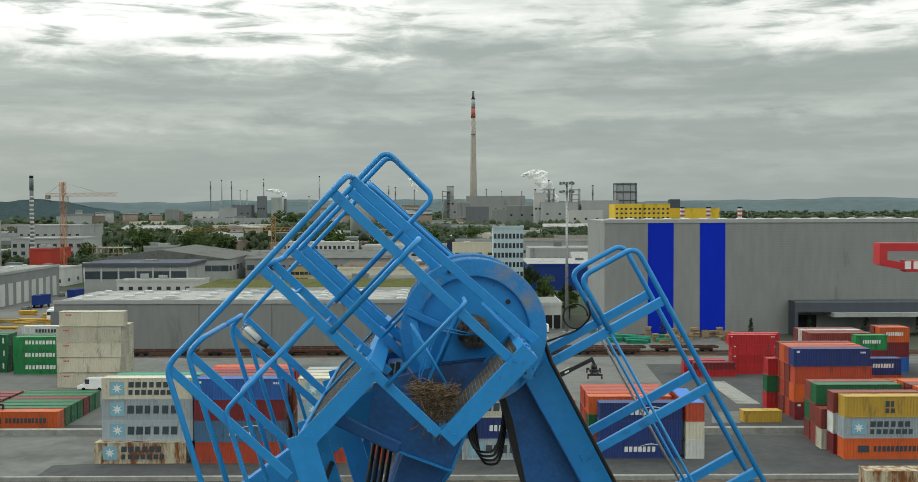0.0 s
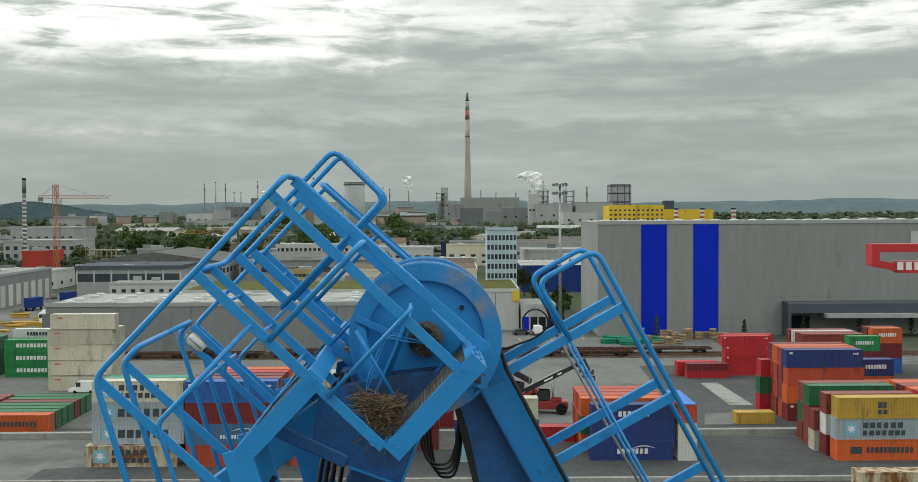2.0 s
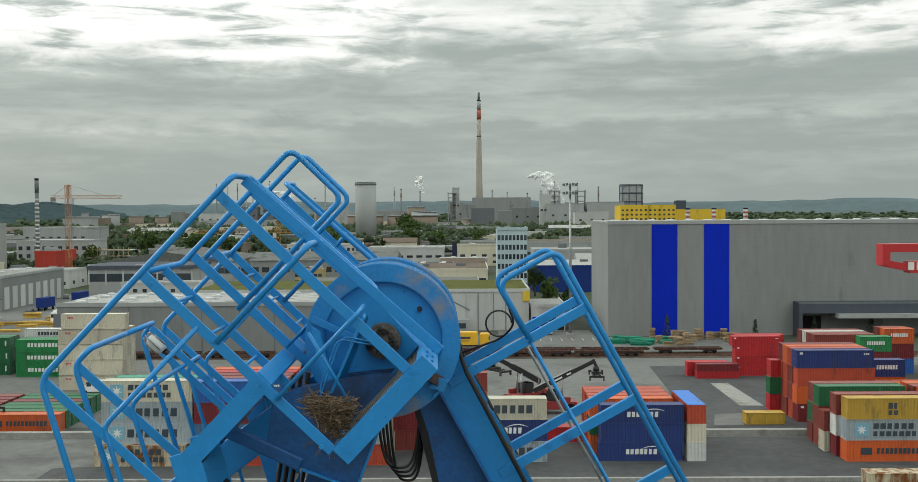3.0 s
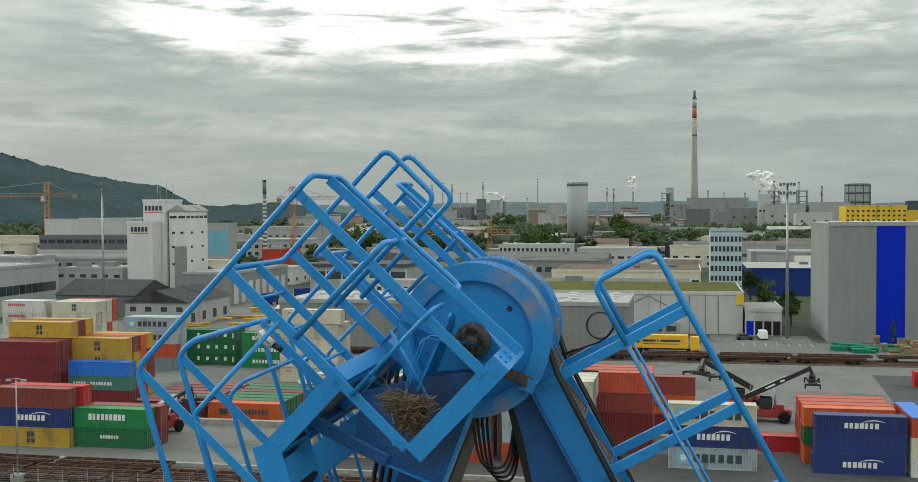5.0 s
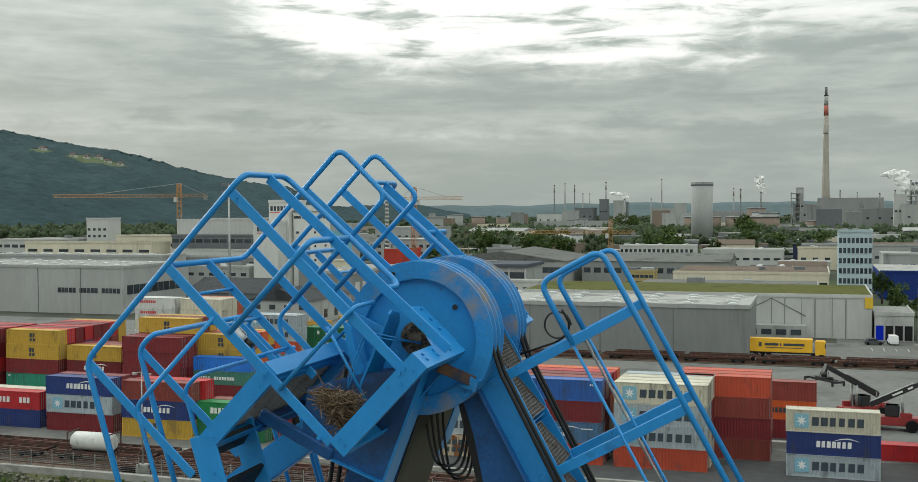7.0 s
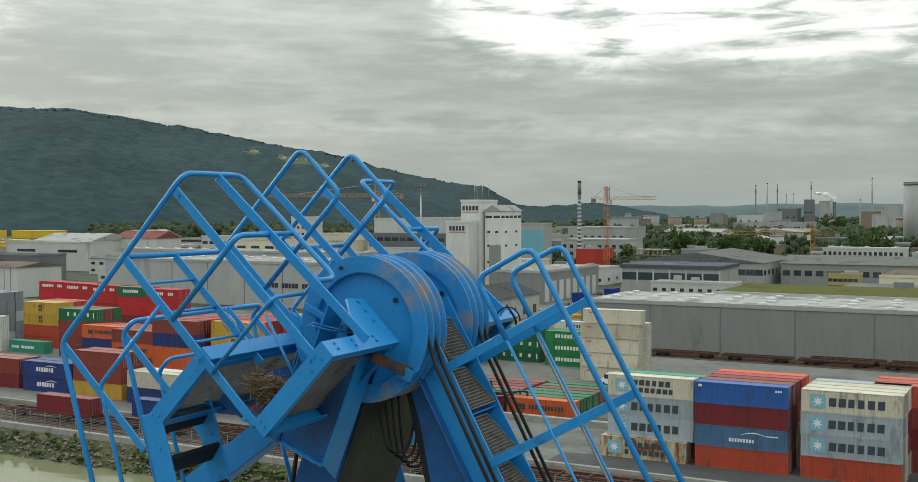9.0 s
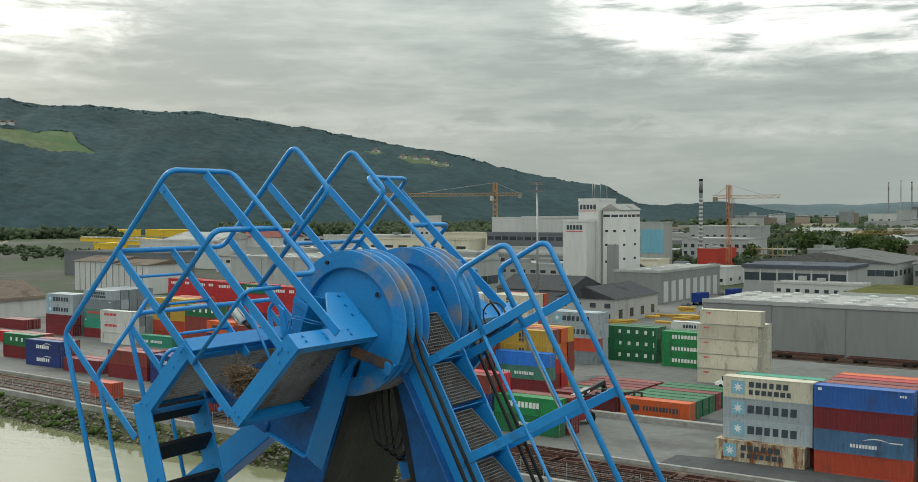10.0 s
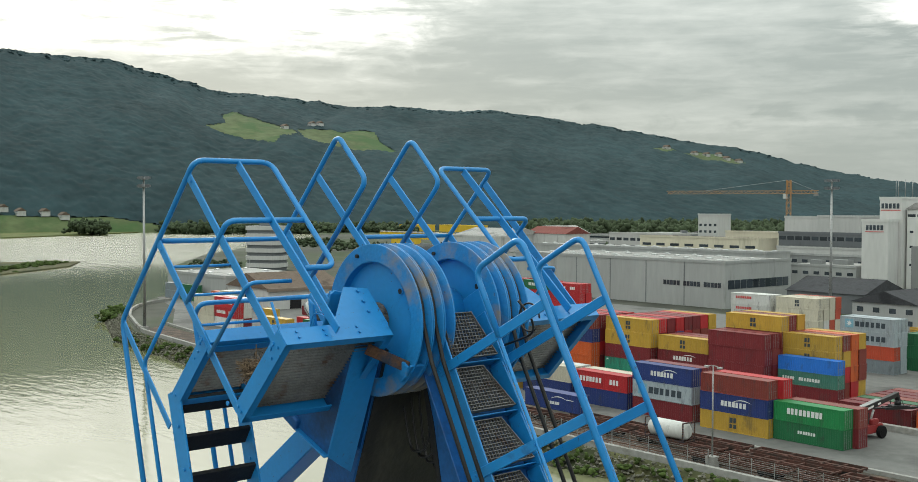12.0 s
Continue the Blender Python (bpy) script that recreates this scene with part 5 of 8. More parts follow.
def building(x0, x1, y0, y1, h, wall="grey", roof="grey", label="", category="building", front=(), side=(), domes=0, group="", turn=0.0, name="building", seams=0.0, pitched=0.0):
    """front and side: window rows (columns, sill height, width, height) on the wall to the south and on the wall to the east."""
    cx, cy = (x0 + x1) / 2, (y0 + y1) / 2
    b = thing(name, label or "plain flat-roofed %s industrial building" % wall.replace("_", " "), category, group, at=pose(cx, cy, 0, 0, 0, turn))
    w, d = (x1 - x0) / 2, (y1 - y0) / 2
    slab("wall", -w, w, -d, d, 0, h, "w_" + wall, b)
    if pitched:
        bm = bmesh.new()
        e = 0.5
        if w >= d:
            pts = [(-w - e, -d - e, h), (w + e, -d - e, h), (w + e, d + e, h), (-w - e, d + e, h), (-w - e, 0, h + pitched), (w + e, 0, h + pitched)]
            fs = ((0, 1, 5, 4), (2, 3, 4, 5), (0, 4, 3), (1, 2, 5), (0, 3, 2, 1))
        else:
            pts = [(-w - e, -d - e, h), (w + e, -d - e, h), (w + e, d + e, h), (-w - e, d + e, h), (0, -d - e, h + pitched), (0, d + e, h + pitched)]
            fs = ((1, 2, 5, 4), (3, 0, 4, 5), (0, 1, 4), (2, 3, 5), (0, 3, 2, 1))
        v = [bm.verts.new(p) for p in pts]
        for f in fs:
            bm.faces.new([v[i] for i in f])
        part("roof", bm, M["r_" + roof], b)
    else:
        slab("roof", -w - 0.12, w + 0.12, -d - 0.12, d + 0.12, h, h + 0.3, "r_" + roof, b)
        slab("parapet", -w - 0.16, w + 0.16, -d - 0.2, -d + 0.1, h - 0.25, h + 0.62, "w_" + ("lgrey" if wall in ("grey", "silo") else wall), b)
        slab("parapet", w - 0.1, w + 0.2, -d + 0.1, d + 0.1, h - 0.25, h + 0.62, "w_" + ("lgrey" if wall in ("grey", "silo") else wall), b)
    for cols, z, ww, hh in front:
        for i in range(cols):
            x = -w + 2 * w * (i + 0.5) / cols
            slab("window", x - ww / 2, x + ww / 2, -d - 0.06, -d + 0.1, z, z + hh, "pane", b)
    for cols, z, ww, hh in side:
        for i in range(cols):
            y = -d + 2 * d * (i + 0.5) / cols
            slab("window", w - 0.1, w + 0.06, y - ww / 2, y + ww / 2, z, z + hh, "pane", b)
    if seams:
        n = int(2 * w / seams)
        for i in range(1, n):
            x = -w + 2 * w * i / n
            slab("downpipe", x - 0.12, x + 0.12, -d - 0.1, -d + 0.05, 0.2, h - 0.3, "w_dgrey", b)
    rr = random.Random(int(abs(x0 * 13 + y0 * 7)))
    if not pitched and not domes and 300 < cy < 800 and h < 13:
        for i in range(2):
            ux, uy, us = rr.uniform(-0.7, 0.7) * w, rr.uniform(-0.6, 0.6) * d, rr.uniform(1.2, 3.0)
            slab("roof_unit", ux - us, ux + us, uy - us * 0.7, uy + us * 0.7, h + 0.3, h + 0.3 + rr.uniform(0.8, 2.0), rr.choice(("w_lgrey", "w_dgrey", "w_grey")), b)
    for i in range(domes):
        o = part("skylight", DOME, M["dome"], b)
        nx = max(1, int(math.sqrt(domes * w / d)))
        o.location = (-w + 2 * w * ((i % nx) + 0.5 + rr.uniform(-0.1, 0.1)) / nx, -d + 2 * d * ((i // nx) + 0.5) / max(1, math.ceil(domes / nx)), h + 0.28)
    return b


# warehouse beside the freight track
wh = building(-89, -10, 228, 257, 10.4, "grey", "light", "long grey sheet-metal warehouse with pale roof and skylights", "warehouse", domes=36, seams=14.5, name="warehouse")
slab("gate", -40.2, -37.4, -14.7, -14.4, 0.2, 8.6, "w_dgrey", wh)
gw = building(-70, 16, 268, 306, 10.0, "white", "green", "pale warehouse with overgrown green roof beside the street", "warehouse", name="warehouse")
slab("corner_panel", 41.4, 43.2, -19.4, -19.02, 7.4, 10.0, "w_yellow", gw, "yellow wall panel at the corner")
for i in range(6):
    slab("wall_joint", -1 + 7 * i, -0.9 + 7 * i, -19.1, -18.95, 0.3, 9.6, "w_dgrey", gw)
slab("pipe", -1.0, -0.6, -19.4, -19.05, 0.5, 9.0, "w_dgrey", gw)
slab("pipe", -1.0, 6.0, -19.4, -19.05, 2.6, 3.0, "w_dgrey", gw)
for p, q in (((12, 5.2), (20, 9.4)), ((20, 9.4), (28, 5.2))):
    part("brace", bar_bm((p[0], -19.06, p[1]), (q[0], -19.06, q[1]), (0, 1, 0), 0.1, 0.22, 0), M["w_dgrey"], gw)
for i in range(6):
    slab("panel", 2 + 7 * i, 2.25 + 7 * i, -19.15, -18.9, 0, 9.5, "w_grey", gw)
slab("office_box", 10, 28, -23, -19, 0, 3.2, "w_lgrey", gw)
for i in range(5):
    slab("window", 11 + 3.4 * i, 13.4 + 3.4 * i, -23.1, -22.9, 1.0, 2.3, "pane", gw)
for i in range(2):
    slab("fan", 3 + 3.2 * i, 5.4 + 3.2 * i, -19.3, -19, 4.5, 6.6, "w_dgrey", gw)
an = building(16.5, 25, 266, 286, 6.2, "white", "light", "low white loading annexe with open dock gates", "building")
for i, c in enumerate(("w_blue", "dark_hole", "dark_hole", "dark_hole")):
    slab("dock_gate", -4 + 2.1 * i, -2.3 + 2.1 * i, -10.1, -9.8, 0.2, 3.6, c, an)
# high hall with two blue bands
hall = building(34.4, 150, 255, 290, 27.2, "silo", "light", "huge grey corrugated hall with two deep-blue vertical bands", "hall", name="high_hall", domes=0)
for x0, x1 in ((-47.3, -41.1), (-34.7, -28.6)):
    slab("blue_band", x0, x1, -17.62, -17.4, 0.1, 27.1, "w_blue", hall, "deep blue sheet-metal band")
for i in range(26):
    o = part("skylight", DOME, M["dome"], hall)
    o.location, o.scale = (-56 + 4.5 * i, -16, 27.4), (1.3, 1.3, 1.2)
for x0, x1 in ((-57.7, -47.4), (-40.9, -34.9), (-28.5, 57.7)):
    bm = bmesh.new()
    for i in range(44):
        add_box(bm, x0, x1, -17.52, -17.48, 0.6 + 0.6 * i, 0.9 + 0.6 * i)
    part("ribbed_cladding", bm, M["w_silo"], hall)
slab("canopy", -13.2, 57, -22.5, -17.5, 5.7, 8.25, "w_slate", hall, "dark slate grey loading canopy")
slab("canopy_edge", -13.3, 57, -22.56, -22.4, 7.95, 8.35, "w_dgrey", hall)
slab("canopy_lip", -4.6, 57, -24.6, -17.5, 4.7, 5.65, "w_lgrey", hall, "pale concrete canopy lip")
slab("canopy_wall", -13.2, -12.4, -22.5, -17.5, 0, 5.7, "w_slate", hall)
slab("gate", -11.5, -6.5, -17.7, -17.4, 0, 4.6, "dark_hole", hall)
slab("gate", 8.3, 53, -17.7, -17.4, 0.3, 4.6, "w_lgrey", hall)
slab("sign", 17.8, 24.3, -17.8, -17.5, 22, 25.0, "w_white", hall, "white sign board")
M["gantry_red"] = material("gantry_red_paint", (0.42, 0.016, 0.022, 1), 0.45, var=0.1, scale=0.5)
# red gantry beam of the neighbouring crane
gy = thing("gantry_crane", "red gantry crane beam with white marking above the yard", "crane")
slab("beam", 54.4, 110, 132, 134.0, 25.3, 26.35, "gantry_red", gy)
slab("lower_beam", 57.2, 110, 132, 134.0, 22.6, 24.1, "gantry_red", gy)
slab("end_post", 53.7, 54.7, 131.9, 134.1, 23.6, 26.35, "gantry_red", gy)
part("brace", bar_bm((60.2, 133, 24.0), (63.8, 133, 25.9), (1, 0, 0), 0.35, 0.5, 0), M["gantry_red"], gy)
part("brace", bar_bm((54.0, 133, 23.9), (57.6, 133, 23.2), (0, 0, 1), 0.9, 1.8, 0), M["gantry_red"], gy)
for i in range(5):
    slab("lettering", 57.0 + 1.1 * i, 57.75 + 1.1 * i, 131.9, 132.05, 23.0, 24.0, "mark_white", gy)
for y in (126, 140):
    slab("leg", 108, 110, y, y + 1.2, 0, 26.3, "gantry_red", gy)
slab("cross_head", 108.2, 109.8, 126, 141, 26.35, 27.2, "gantry_red", gy)

# office tower, silo building and others that can be picked out
building(9.4, 18.4, 318, 332, 24.6, "pale_blue", "grey", "slim pale blue office tower with rows of windows", "office tower", front=[(8, 1.4 + 2.85 * i, 0.78, 1.5) for i in range(8)], side=[(5, 1.4 + 2.85 * i, 1.2, 1.5) for i in range(8)], name="office_tower")
sl = building(-183.3, -175.4, 344, 358, 34.5, "bright", "light", "tall white grain silo tower with dark lettering bars", "silo tower", name="silo_tower")
for i in range(5):
    slab("lettering", -3.3 + 1.35 * i, -2.4 + 1.35 * i, -7.15, -6.95, 31.2, 32.9, "mark_dark", sl)
slab("underline", -3.5, 3.4, -7.12, -6.95, 30.5, 30.72, "mark_red", sl)
for x, y in ((-3, 2), (0, -2), (2.4, 3), (3.4, -4)):
    part("antenna", tube_bm([(x, y, 34.8), (x, y, 41.0)], 0.12, 0, 6), M["steel"], sl)
building(-174.6, -168.2, 346, 363.5, 31.0, "bright", "light", "white mill block with small dark windows", "mill", front=[(2, 28.4, 2.6, 0.9), (2, 23, 1.2, 0.8), (2, 18, 1.2, 0.8), (2, 12, 1.2, 0.8)], side=[(5, 28.4, 2.8, 0.9), (2, 23, 1.6, 0.8), (2, 18, 1.6, 0.8), (2, 13, 1.6, 0.8)], name="mill", pitched=2.2)
lo = building(-185.8, -176.4, 337, 343.5, 27, "bright", "light", "white lower silo block with dark lettering bars", "silo block", name="silo_block")
for i in range(5):
    slab("lettering", -3.2 + 1.3 * i, -2.3 + 1.3 * i, -3.4, -3.2, 24.0, 25.6, "mark_dark", lo)
slab("underline", -3.4, 3.3, -3.38, -3.2, 23.3, 23.52, "mark_red", lo)
tagged(part("concrete_chimney", box_bm(-166.9, -163.7, 334, 337, 0, 19, 0.1), M["w_silo"]), "square grey concrete stack before the white mill", "chimney")
building(-267, -250, 416, 432, 27.2, "white", "light", "white factory block below the hill", "factory")
building(-249.6, -230, 414, 432, 27.6, "white", "light", "white factory block with small windows below the hill", "factory", front=[(4, 17, 1.6, 1.2)])
building(-257, -217, 395, 406, 14.8, "white", "grey", "long low white hall beside the silo tower", "hall", front=[(1, 10, 4, 1.2)])
building(-264, -217, 407, 412, 20.6, "dgrey", "grey", "grey workshop with a dark window band", "workshop", front=[(12, 17.6, 3.2, 1.6)])
building(-236, -190, 364.5, 365.8, 13.5, "grey", "grey", "grey hall gable beside the silo tower", "hall", front=[(10, 10.5, 2.4, 1.2)])
building(-214, -188.3, 338, 360, 11.0, "lgrey", "light", "pale grey hall beside the silo tower", "hall", front=[(6, 8, 2.2, 1.1)])
building(-370, -357, 490, 502, 27.3, "white", "light", "slim white office tower by the harbour", "office tower", front=[(4, 3 + 3.6 * i, 1.6, 1.3) for i in range(6)], name="office_tower")
building(-346, -306, 482, 500, 18.5, "cream", "light", "long cream office block with rows of windows", "office block", front=[(16, 4.5 + 4.2 * i, 1.3, 1.7) for i in range(3)])
building(-418, -372, 470, 486, 16.5, "white", "light", "white office block with ribbon windows", "office block", front=[(9, 4 + 4.2 * i, 3.8, 1.6) for i in range(3)])
# big warehouse behind the west block
b2 = building(-290, -196, 275, 311, 14.2, "lgrey", "light", "tall pale grey logistics warehouse with skylights and window bands", "warehouse", domes=34, seams=15.6, name="warehouse")
for k in range(3):
    for i in range(5):
        slab("window", 23 + 8 * k + 1.35 * i, 24.1 + 8 * k + 1.35 * i, -18.1, -17.9, 6.4, 7.9, "pane", b2)
for i in range(10):
    slab("window", 46.9, 47.1, -16.5 + 3.3 * i, -13.5 + 3.3 * i, 6.0, 8.8, "pane", b2)
building(-330, -213, 322, 336.5, 15.4, "lgrey", "light", "broad grey logistics hall with rows of skylights", "warehouse", domes=30, name="warehouse")
building(-334, -268, 398, 412, 17.6, "cream", "brown", "long cream hall with brown roof edge", "hall", front=[(8, 13.5, 5, 1.2)])
building(-230, -176, 366, 384, 8.6, "lgrey", "dark", "grey workshop with dark roof near the mast", "workshop", pitched=3)
building(-184, -158.3, 290, 314, 6.0, "dgrey", "dark", "dark-roofed shed behind the containers", "shed", pitched=4.0)
building(-146, -128, 262, 290, 6.6, "lgrey", "dark", "grey office house with dark gabled roof", "house", front=[(4, 1.2, 1.8, 1.3), (4, 4.1, 1.8, 1.3)], side=[(4, 1.2, 2.2, 2.4)], pitched=3.2, turn=0)
g1 = building(-160, -143, 326, 378, 10.4, "grey", "light", "grey workshop hall with pale gate panels", "workshop hall", domes=4)
for i in range(8):
    slab("gate_panel", 8.45, 8.6, -24 + 6.2 * i, -20.4 + 6.2 * i, 0.3, 7.2, "w_white", g1)
building(-206.5, -196.5, 512, 540, 10.8, "red", "grey", "red brick-coloured workshop hall", "workshop")
cy = building(-232, -219, 500, 510, 24.2, "lgrey", "light", "pale factory block clad in bright blue below", "factory")
slab("cladding", -6.3, 6.3, -5.1, -4.95, 9, 21, "w_cyan", cy, "bright cyan-blue cladding")
building(-264, -226, 640, 680, 20, "lgrey", "light", "pale grey factory block", "factory", front=[(8, 8, 2, 1), (8, 14, 2, 1)])
building(-235, -197.5, 560, 590, 14.6, "lgrey", "light", "concrete shell hall under construction", "building shell", front=[(9, 2, 2, 2), (9, 6, 2, 2), (9, 10, 2, 2)])
sf = thing("scaffold_frame", "open concrete frame with brown scaffolding under construction", "building shell", at=pose(-186.5, 566, 0))
for k in range(3):
    slab("floor", -10.5, 10.5, -6, 8, 3.0 + 3.2 * k, 3.4 + 3.2 * k, "w_lgrey", sf)
    slab("scaffold_deck", -11, 11, -7.6, -6.4, 3.6 + 3.2 * k, 3.8 + 3.2 * k, "timber_board", sf)
for k in range(9):
    slab("scaffold_pole", -11 + 2.7 * k, -10.8 + 2.7 * k, -7.7, -7.5, 0, 11.4, "w_tan", sf)
    slab("column", -10.4 + 2.5 * k, -9.9 + 2.5 * k, -5.9, -5.4, 0, 9.8, "w_lgrey", sf)

building(-91, -54, 545, 565, 12.4, "white", "light", "long white office block with rows of windows", "office block", front=[(16, 2 + 3.6 * i, 1.4, 1.7) for i in range(3)], domes=6)
building(-52, -12, 560, 590, 10, "white", "light", "white flat-roofed office block", "office block", front=[(8, 5, 3.2, 1.2)], domes=4)
building(-86, -40, 500, 520, 7.5, "cream", "grey", "low cream workshop with window band", "workshop", front=[(12, 3, 2.4, 1.5)])
building(-69, -58, 430, 442, 6.2, "tan", "grey", "small tan flat-roofed workshop house", "house", front=[(6, 3.6, 1.6, 1.2), (6, 1, 1.6, 1.2)])
ow = building(-139, -101, 392, 420, 9.2, "lgrey", "dark", "grey office wing with dark eaves and big windows", "office", front=[(6, 4.6, 5.6, 2.9)])
slab("fascia", -19.6, 19.6, -14.7, 14.2, 9.3, 10.5, "w_slate", ow, "dark blue-grey roof fascia")
for k in range(7):
    slab("pilaster", -19.1 + 6.33 * k, -18.7 + 6.33 * k, -14.2, -13.9, 3.6, 9.2, "w_white", ow)
building(-122, -92, 376, 388, 5.0, "white", "light", "low white workshop with small windows", "workshop", front=[(9, 1.8, 1.5, 1.2)])
building(-152, -96, 440, 500, 9.5, "lgrey", "grey", "broad factory hall with saw-tooth grey roof", "factory hall", front=[(16, 4.5, 3.4, 2.4)], side=[(8, 4.5, 4, 2.0)], pitched=4)
building(-92, -30, 455, 490, 9.0, "grey", "grey", "grey factory hall with shallow roof", "factory hall", front=[(14, 4.0, 3.0, 2.2)], pitched=3)
building(-46, 8, 395, 440, 8.0, "cream", "brown", "low cream hall with brown flat roof", "hall", front=[(14, 4, 2.6, 1.0)])
building(-52, 4, 345, 375, 6.5, "lgrey", "grey", "low grey workshop with window band", "workshop", front=[(16, 3, 2.2, 1.0)])
building(-9, 21, 682, 704, 9.0, "navy", "dark", "dark blue warehouse before the woods", "warehouse")
building(24.5, 64, 391, 440, 9.2, "dblue", "light", "deep blue workshop hall with pale roof", "workshop hall")
building(30, 75, 470, 500, 12, "lgrey", "light", "pale grey factory hall", "factory hall", front=[(14, 3, 2.4, 1.2), (14, 7, 2.4, 1.2)])
building(25, 90, 520, 560, 14, "lgrey", "brown", "grey factory hall with brown roof", "factory hall", front=[(18, 8, 2.6, 1.4)])
building(153, 208, 1078, 1120, 31.5, "yellow", "light", "big yellow housing block far behind the hall", "apartment block", front=[(12, 4 + 4.4 * i, 2.2, 1.8) for i in range(6)])
building(205, 260, 1090, 1120, 27, "yellow", "light", "yellow lower block far behind the hall", "apartment block", front=[(10, 6, 2.2, 1.8)])
# car park tower at the harbour mouth
pk = thing("parking_tower", "round-cornered harbour tower with open grey decks", "tower", at=pose(-460.5, 269, 0, 0, 0, 30))


def oval_bm(hx, hy, r, z0, z1):
    """An upright block with rounded corners."""
    bm = bmesh.new()
    ring = []
    for cx, cy, a0 in ((hx - r, hy - r, 0), (r - hx, hy - r, 90), (r - hx, r - hy, 180), (hx - r, r - hy, 270)):
        ring += [(cx + r * math.cos(radians(a0 + 15 * k)), cy + r * math.sin(radians(a0 + 15 * k))) for k in range(7)]
    a = [bm.verts.new((x, y, z0)) for x, y in ring]
    b = [bm.verts.new((x, y, z1)) for x, y in ring]
    for i in range(len(ring)):
        k = (i + 1) % len(ring)
        bm.faces.new((a[i], a[k], b[k], b[i]))
    bm.faces.new(b)
    bm.faces.new(a[::-1])
    return bm


for i in range(6):
    part("deck", oval_bm(9.4, 7.4, 4.4, 1.6 + 3.6 * i, 3.6 + 3.6 * i), M["w_white"], pk)
    part("core", oval_bm(8.8, 6.8, 4.0, 3.6 * i, 1.6 + 3.6 * i), M["w_dgrey"], pk)
slab("roof_house", -2.5, 3.5, -3, 3, 21.6, 24.4, "w_dgrey", pk)
building(-349, -307, 164, 196, 8.3, "lgrey", "light", "long pale grey shed at the west end of the quay", "shed", side=[(3, 0.5, 4, 3.5)], domes=8)
gs = building(-304, -279, 163, 190, 6.3, "white", "brown", "white gabled shed with brown roof on the quay", "shed", pitched=4.4)
slab("gate", -1.5, 2.5, -13.58, -13.4, 0.1, 5.2, "dark_hole", gs)
slab("gate", 12.4, 12.58, -6, -2, 0.1, 3.6, "dark_hole", gs)
slab("fascia", 12.4, 13.3, -13.9, 14.0, 5.6, 6.5, "w_brown", gs)
building(-364, -341, 262, 282, 11.6, "white", "brown", "pale corrugated shed with grey-brown gabled roof", "shed", seams=3.0, pitched=1.8, name="shed")
building(-340.4, -320, 262, 282, 11.0, "white", "brown", "pale corrugated shed with grey-brown gabled roof", "shed", seams=3.0, pitched=1.6, name="shed")
building(-460, -393, 326, 350, 11.2, "dgrey", "dark", "long dark grey hall behind the pale shed", "hall")
building(-492, -430, 398, 412, 14.6, "white", "light", "pale logistics hall near the river", "logistics hall", front=[(2, 9.5, 14, 1.4)])
building(-494, -450, 418, 450, 14.8, "white", "light", "white hall with shallow hipped roof near the river", "logistics hall", pitched=4)
building(-476, -452, 462, 490, 15.5, "white", "light", "white gabled hall near the river", "hall", pitched=4.5)
building(-456, -424, 440, 460, 16.0, "white", "red", "white hall with red roof near the river", "hall", pitched=4)
for i, (x0, x1, y0, h) in enumerate(((-1112, -1062, 846, 8), (-1056, -985, 866, 8), (-945, -842, 692, 3.6), (-716, -699, 536, 5.5), (-822, -764, 642, 3))):
    yl = thing("yellow_depot", "long yellow storage hall by the river with pale roof edge", "depot", "yellow halls by the river")
    slab("wall", x0, x1, y0, y0 + 18, 0, h, "w_yellow", yl)
    slab("roof", x0 - 0.4, x1 + 0.4, y0 - 0.4, y0 + 18.4, h, h + 0.5, "w_yellow", yl)
    for k in range(int((x1 - x0) / 9) if i in (2, 4) else 0):
        slab("roof_light", x0 + 2 + 9 * k, x0 + 7 + 9 * k, y0 - 0.8, y0 + 3, h + 0.5, h + 1.6, "w_white", yl)

# ---- chimneys, tanks and the works on the horizon ----
# red dulled by haze put into the colour; the tall stack's white is grey
M["chim_red"] = material("chimney_haze_muted_red", (0.36, 0.12, 0.095, 1), 0.85, var=0.15, scale=0.05)
M["chim"] = material("chimney_concrete", (0.36, 0.33, 0.29, 1), 0.85, var=0.12, scale=0.05)


def chimney(x, y, h, r0, r1, bands=(), label="tall slender concrete factory chimney", mat="chim", name="chimney"):
    top = thing(name, label, "chimney", "chimneys", at=pose(x, y, 0))
    part("shaft", tube_bm([(0, 0, 0), (0, 0, h * 0.35), (0, 0, h * 0.7), (0, 0, h)], [r0, r0 + (r1 - r0) * 0.5, r0 + (r1 - r0) * 0.8, r1], 0, 20), M[mat], top)
    for z0, z1, m in bands:
        ra, rb = (float(np.interp(z / h, (0, 0.35, 0.7, 1), (r0, r0 + (r1 - r0) * 0.5, r0 + (r1 - r0) * 0.8, r1))) + 0.1 for z in (z0, z1))
        part("band", tube_bm([(0, 0, z0), (0, 0, z1)], [ra, rb], 0, 20), M[m], top)
    part("rim", tube_bm([(0, 0, h - min(0.02 * h, 0.8)), (0, 0, h + 0.3)], r1 * 1.12, 0, 20), M["dark_hole"], top)
    return top


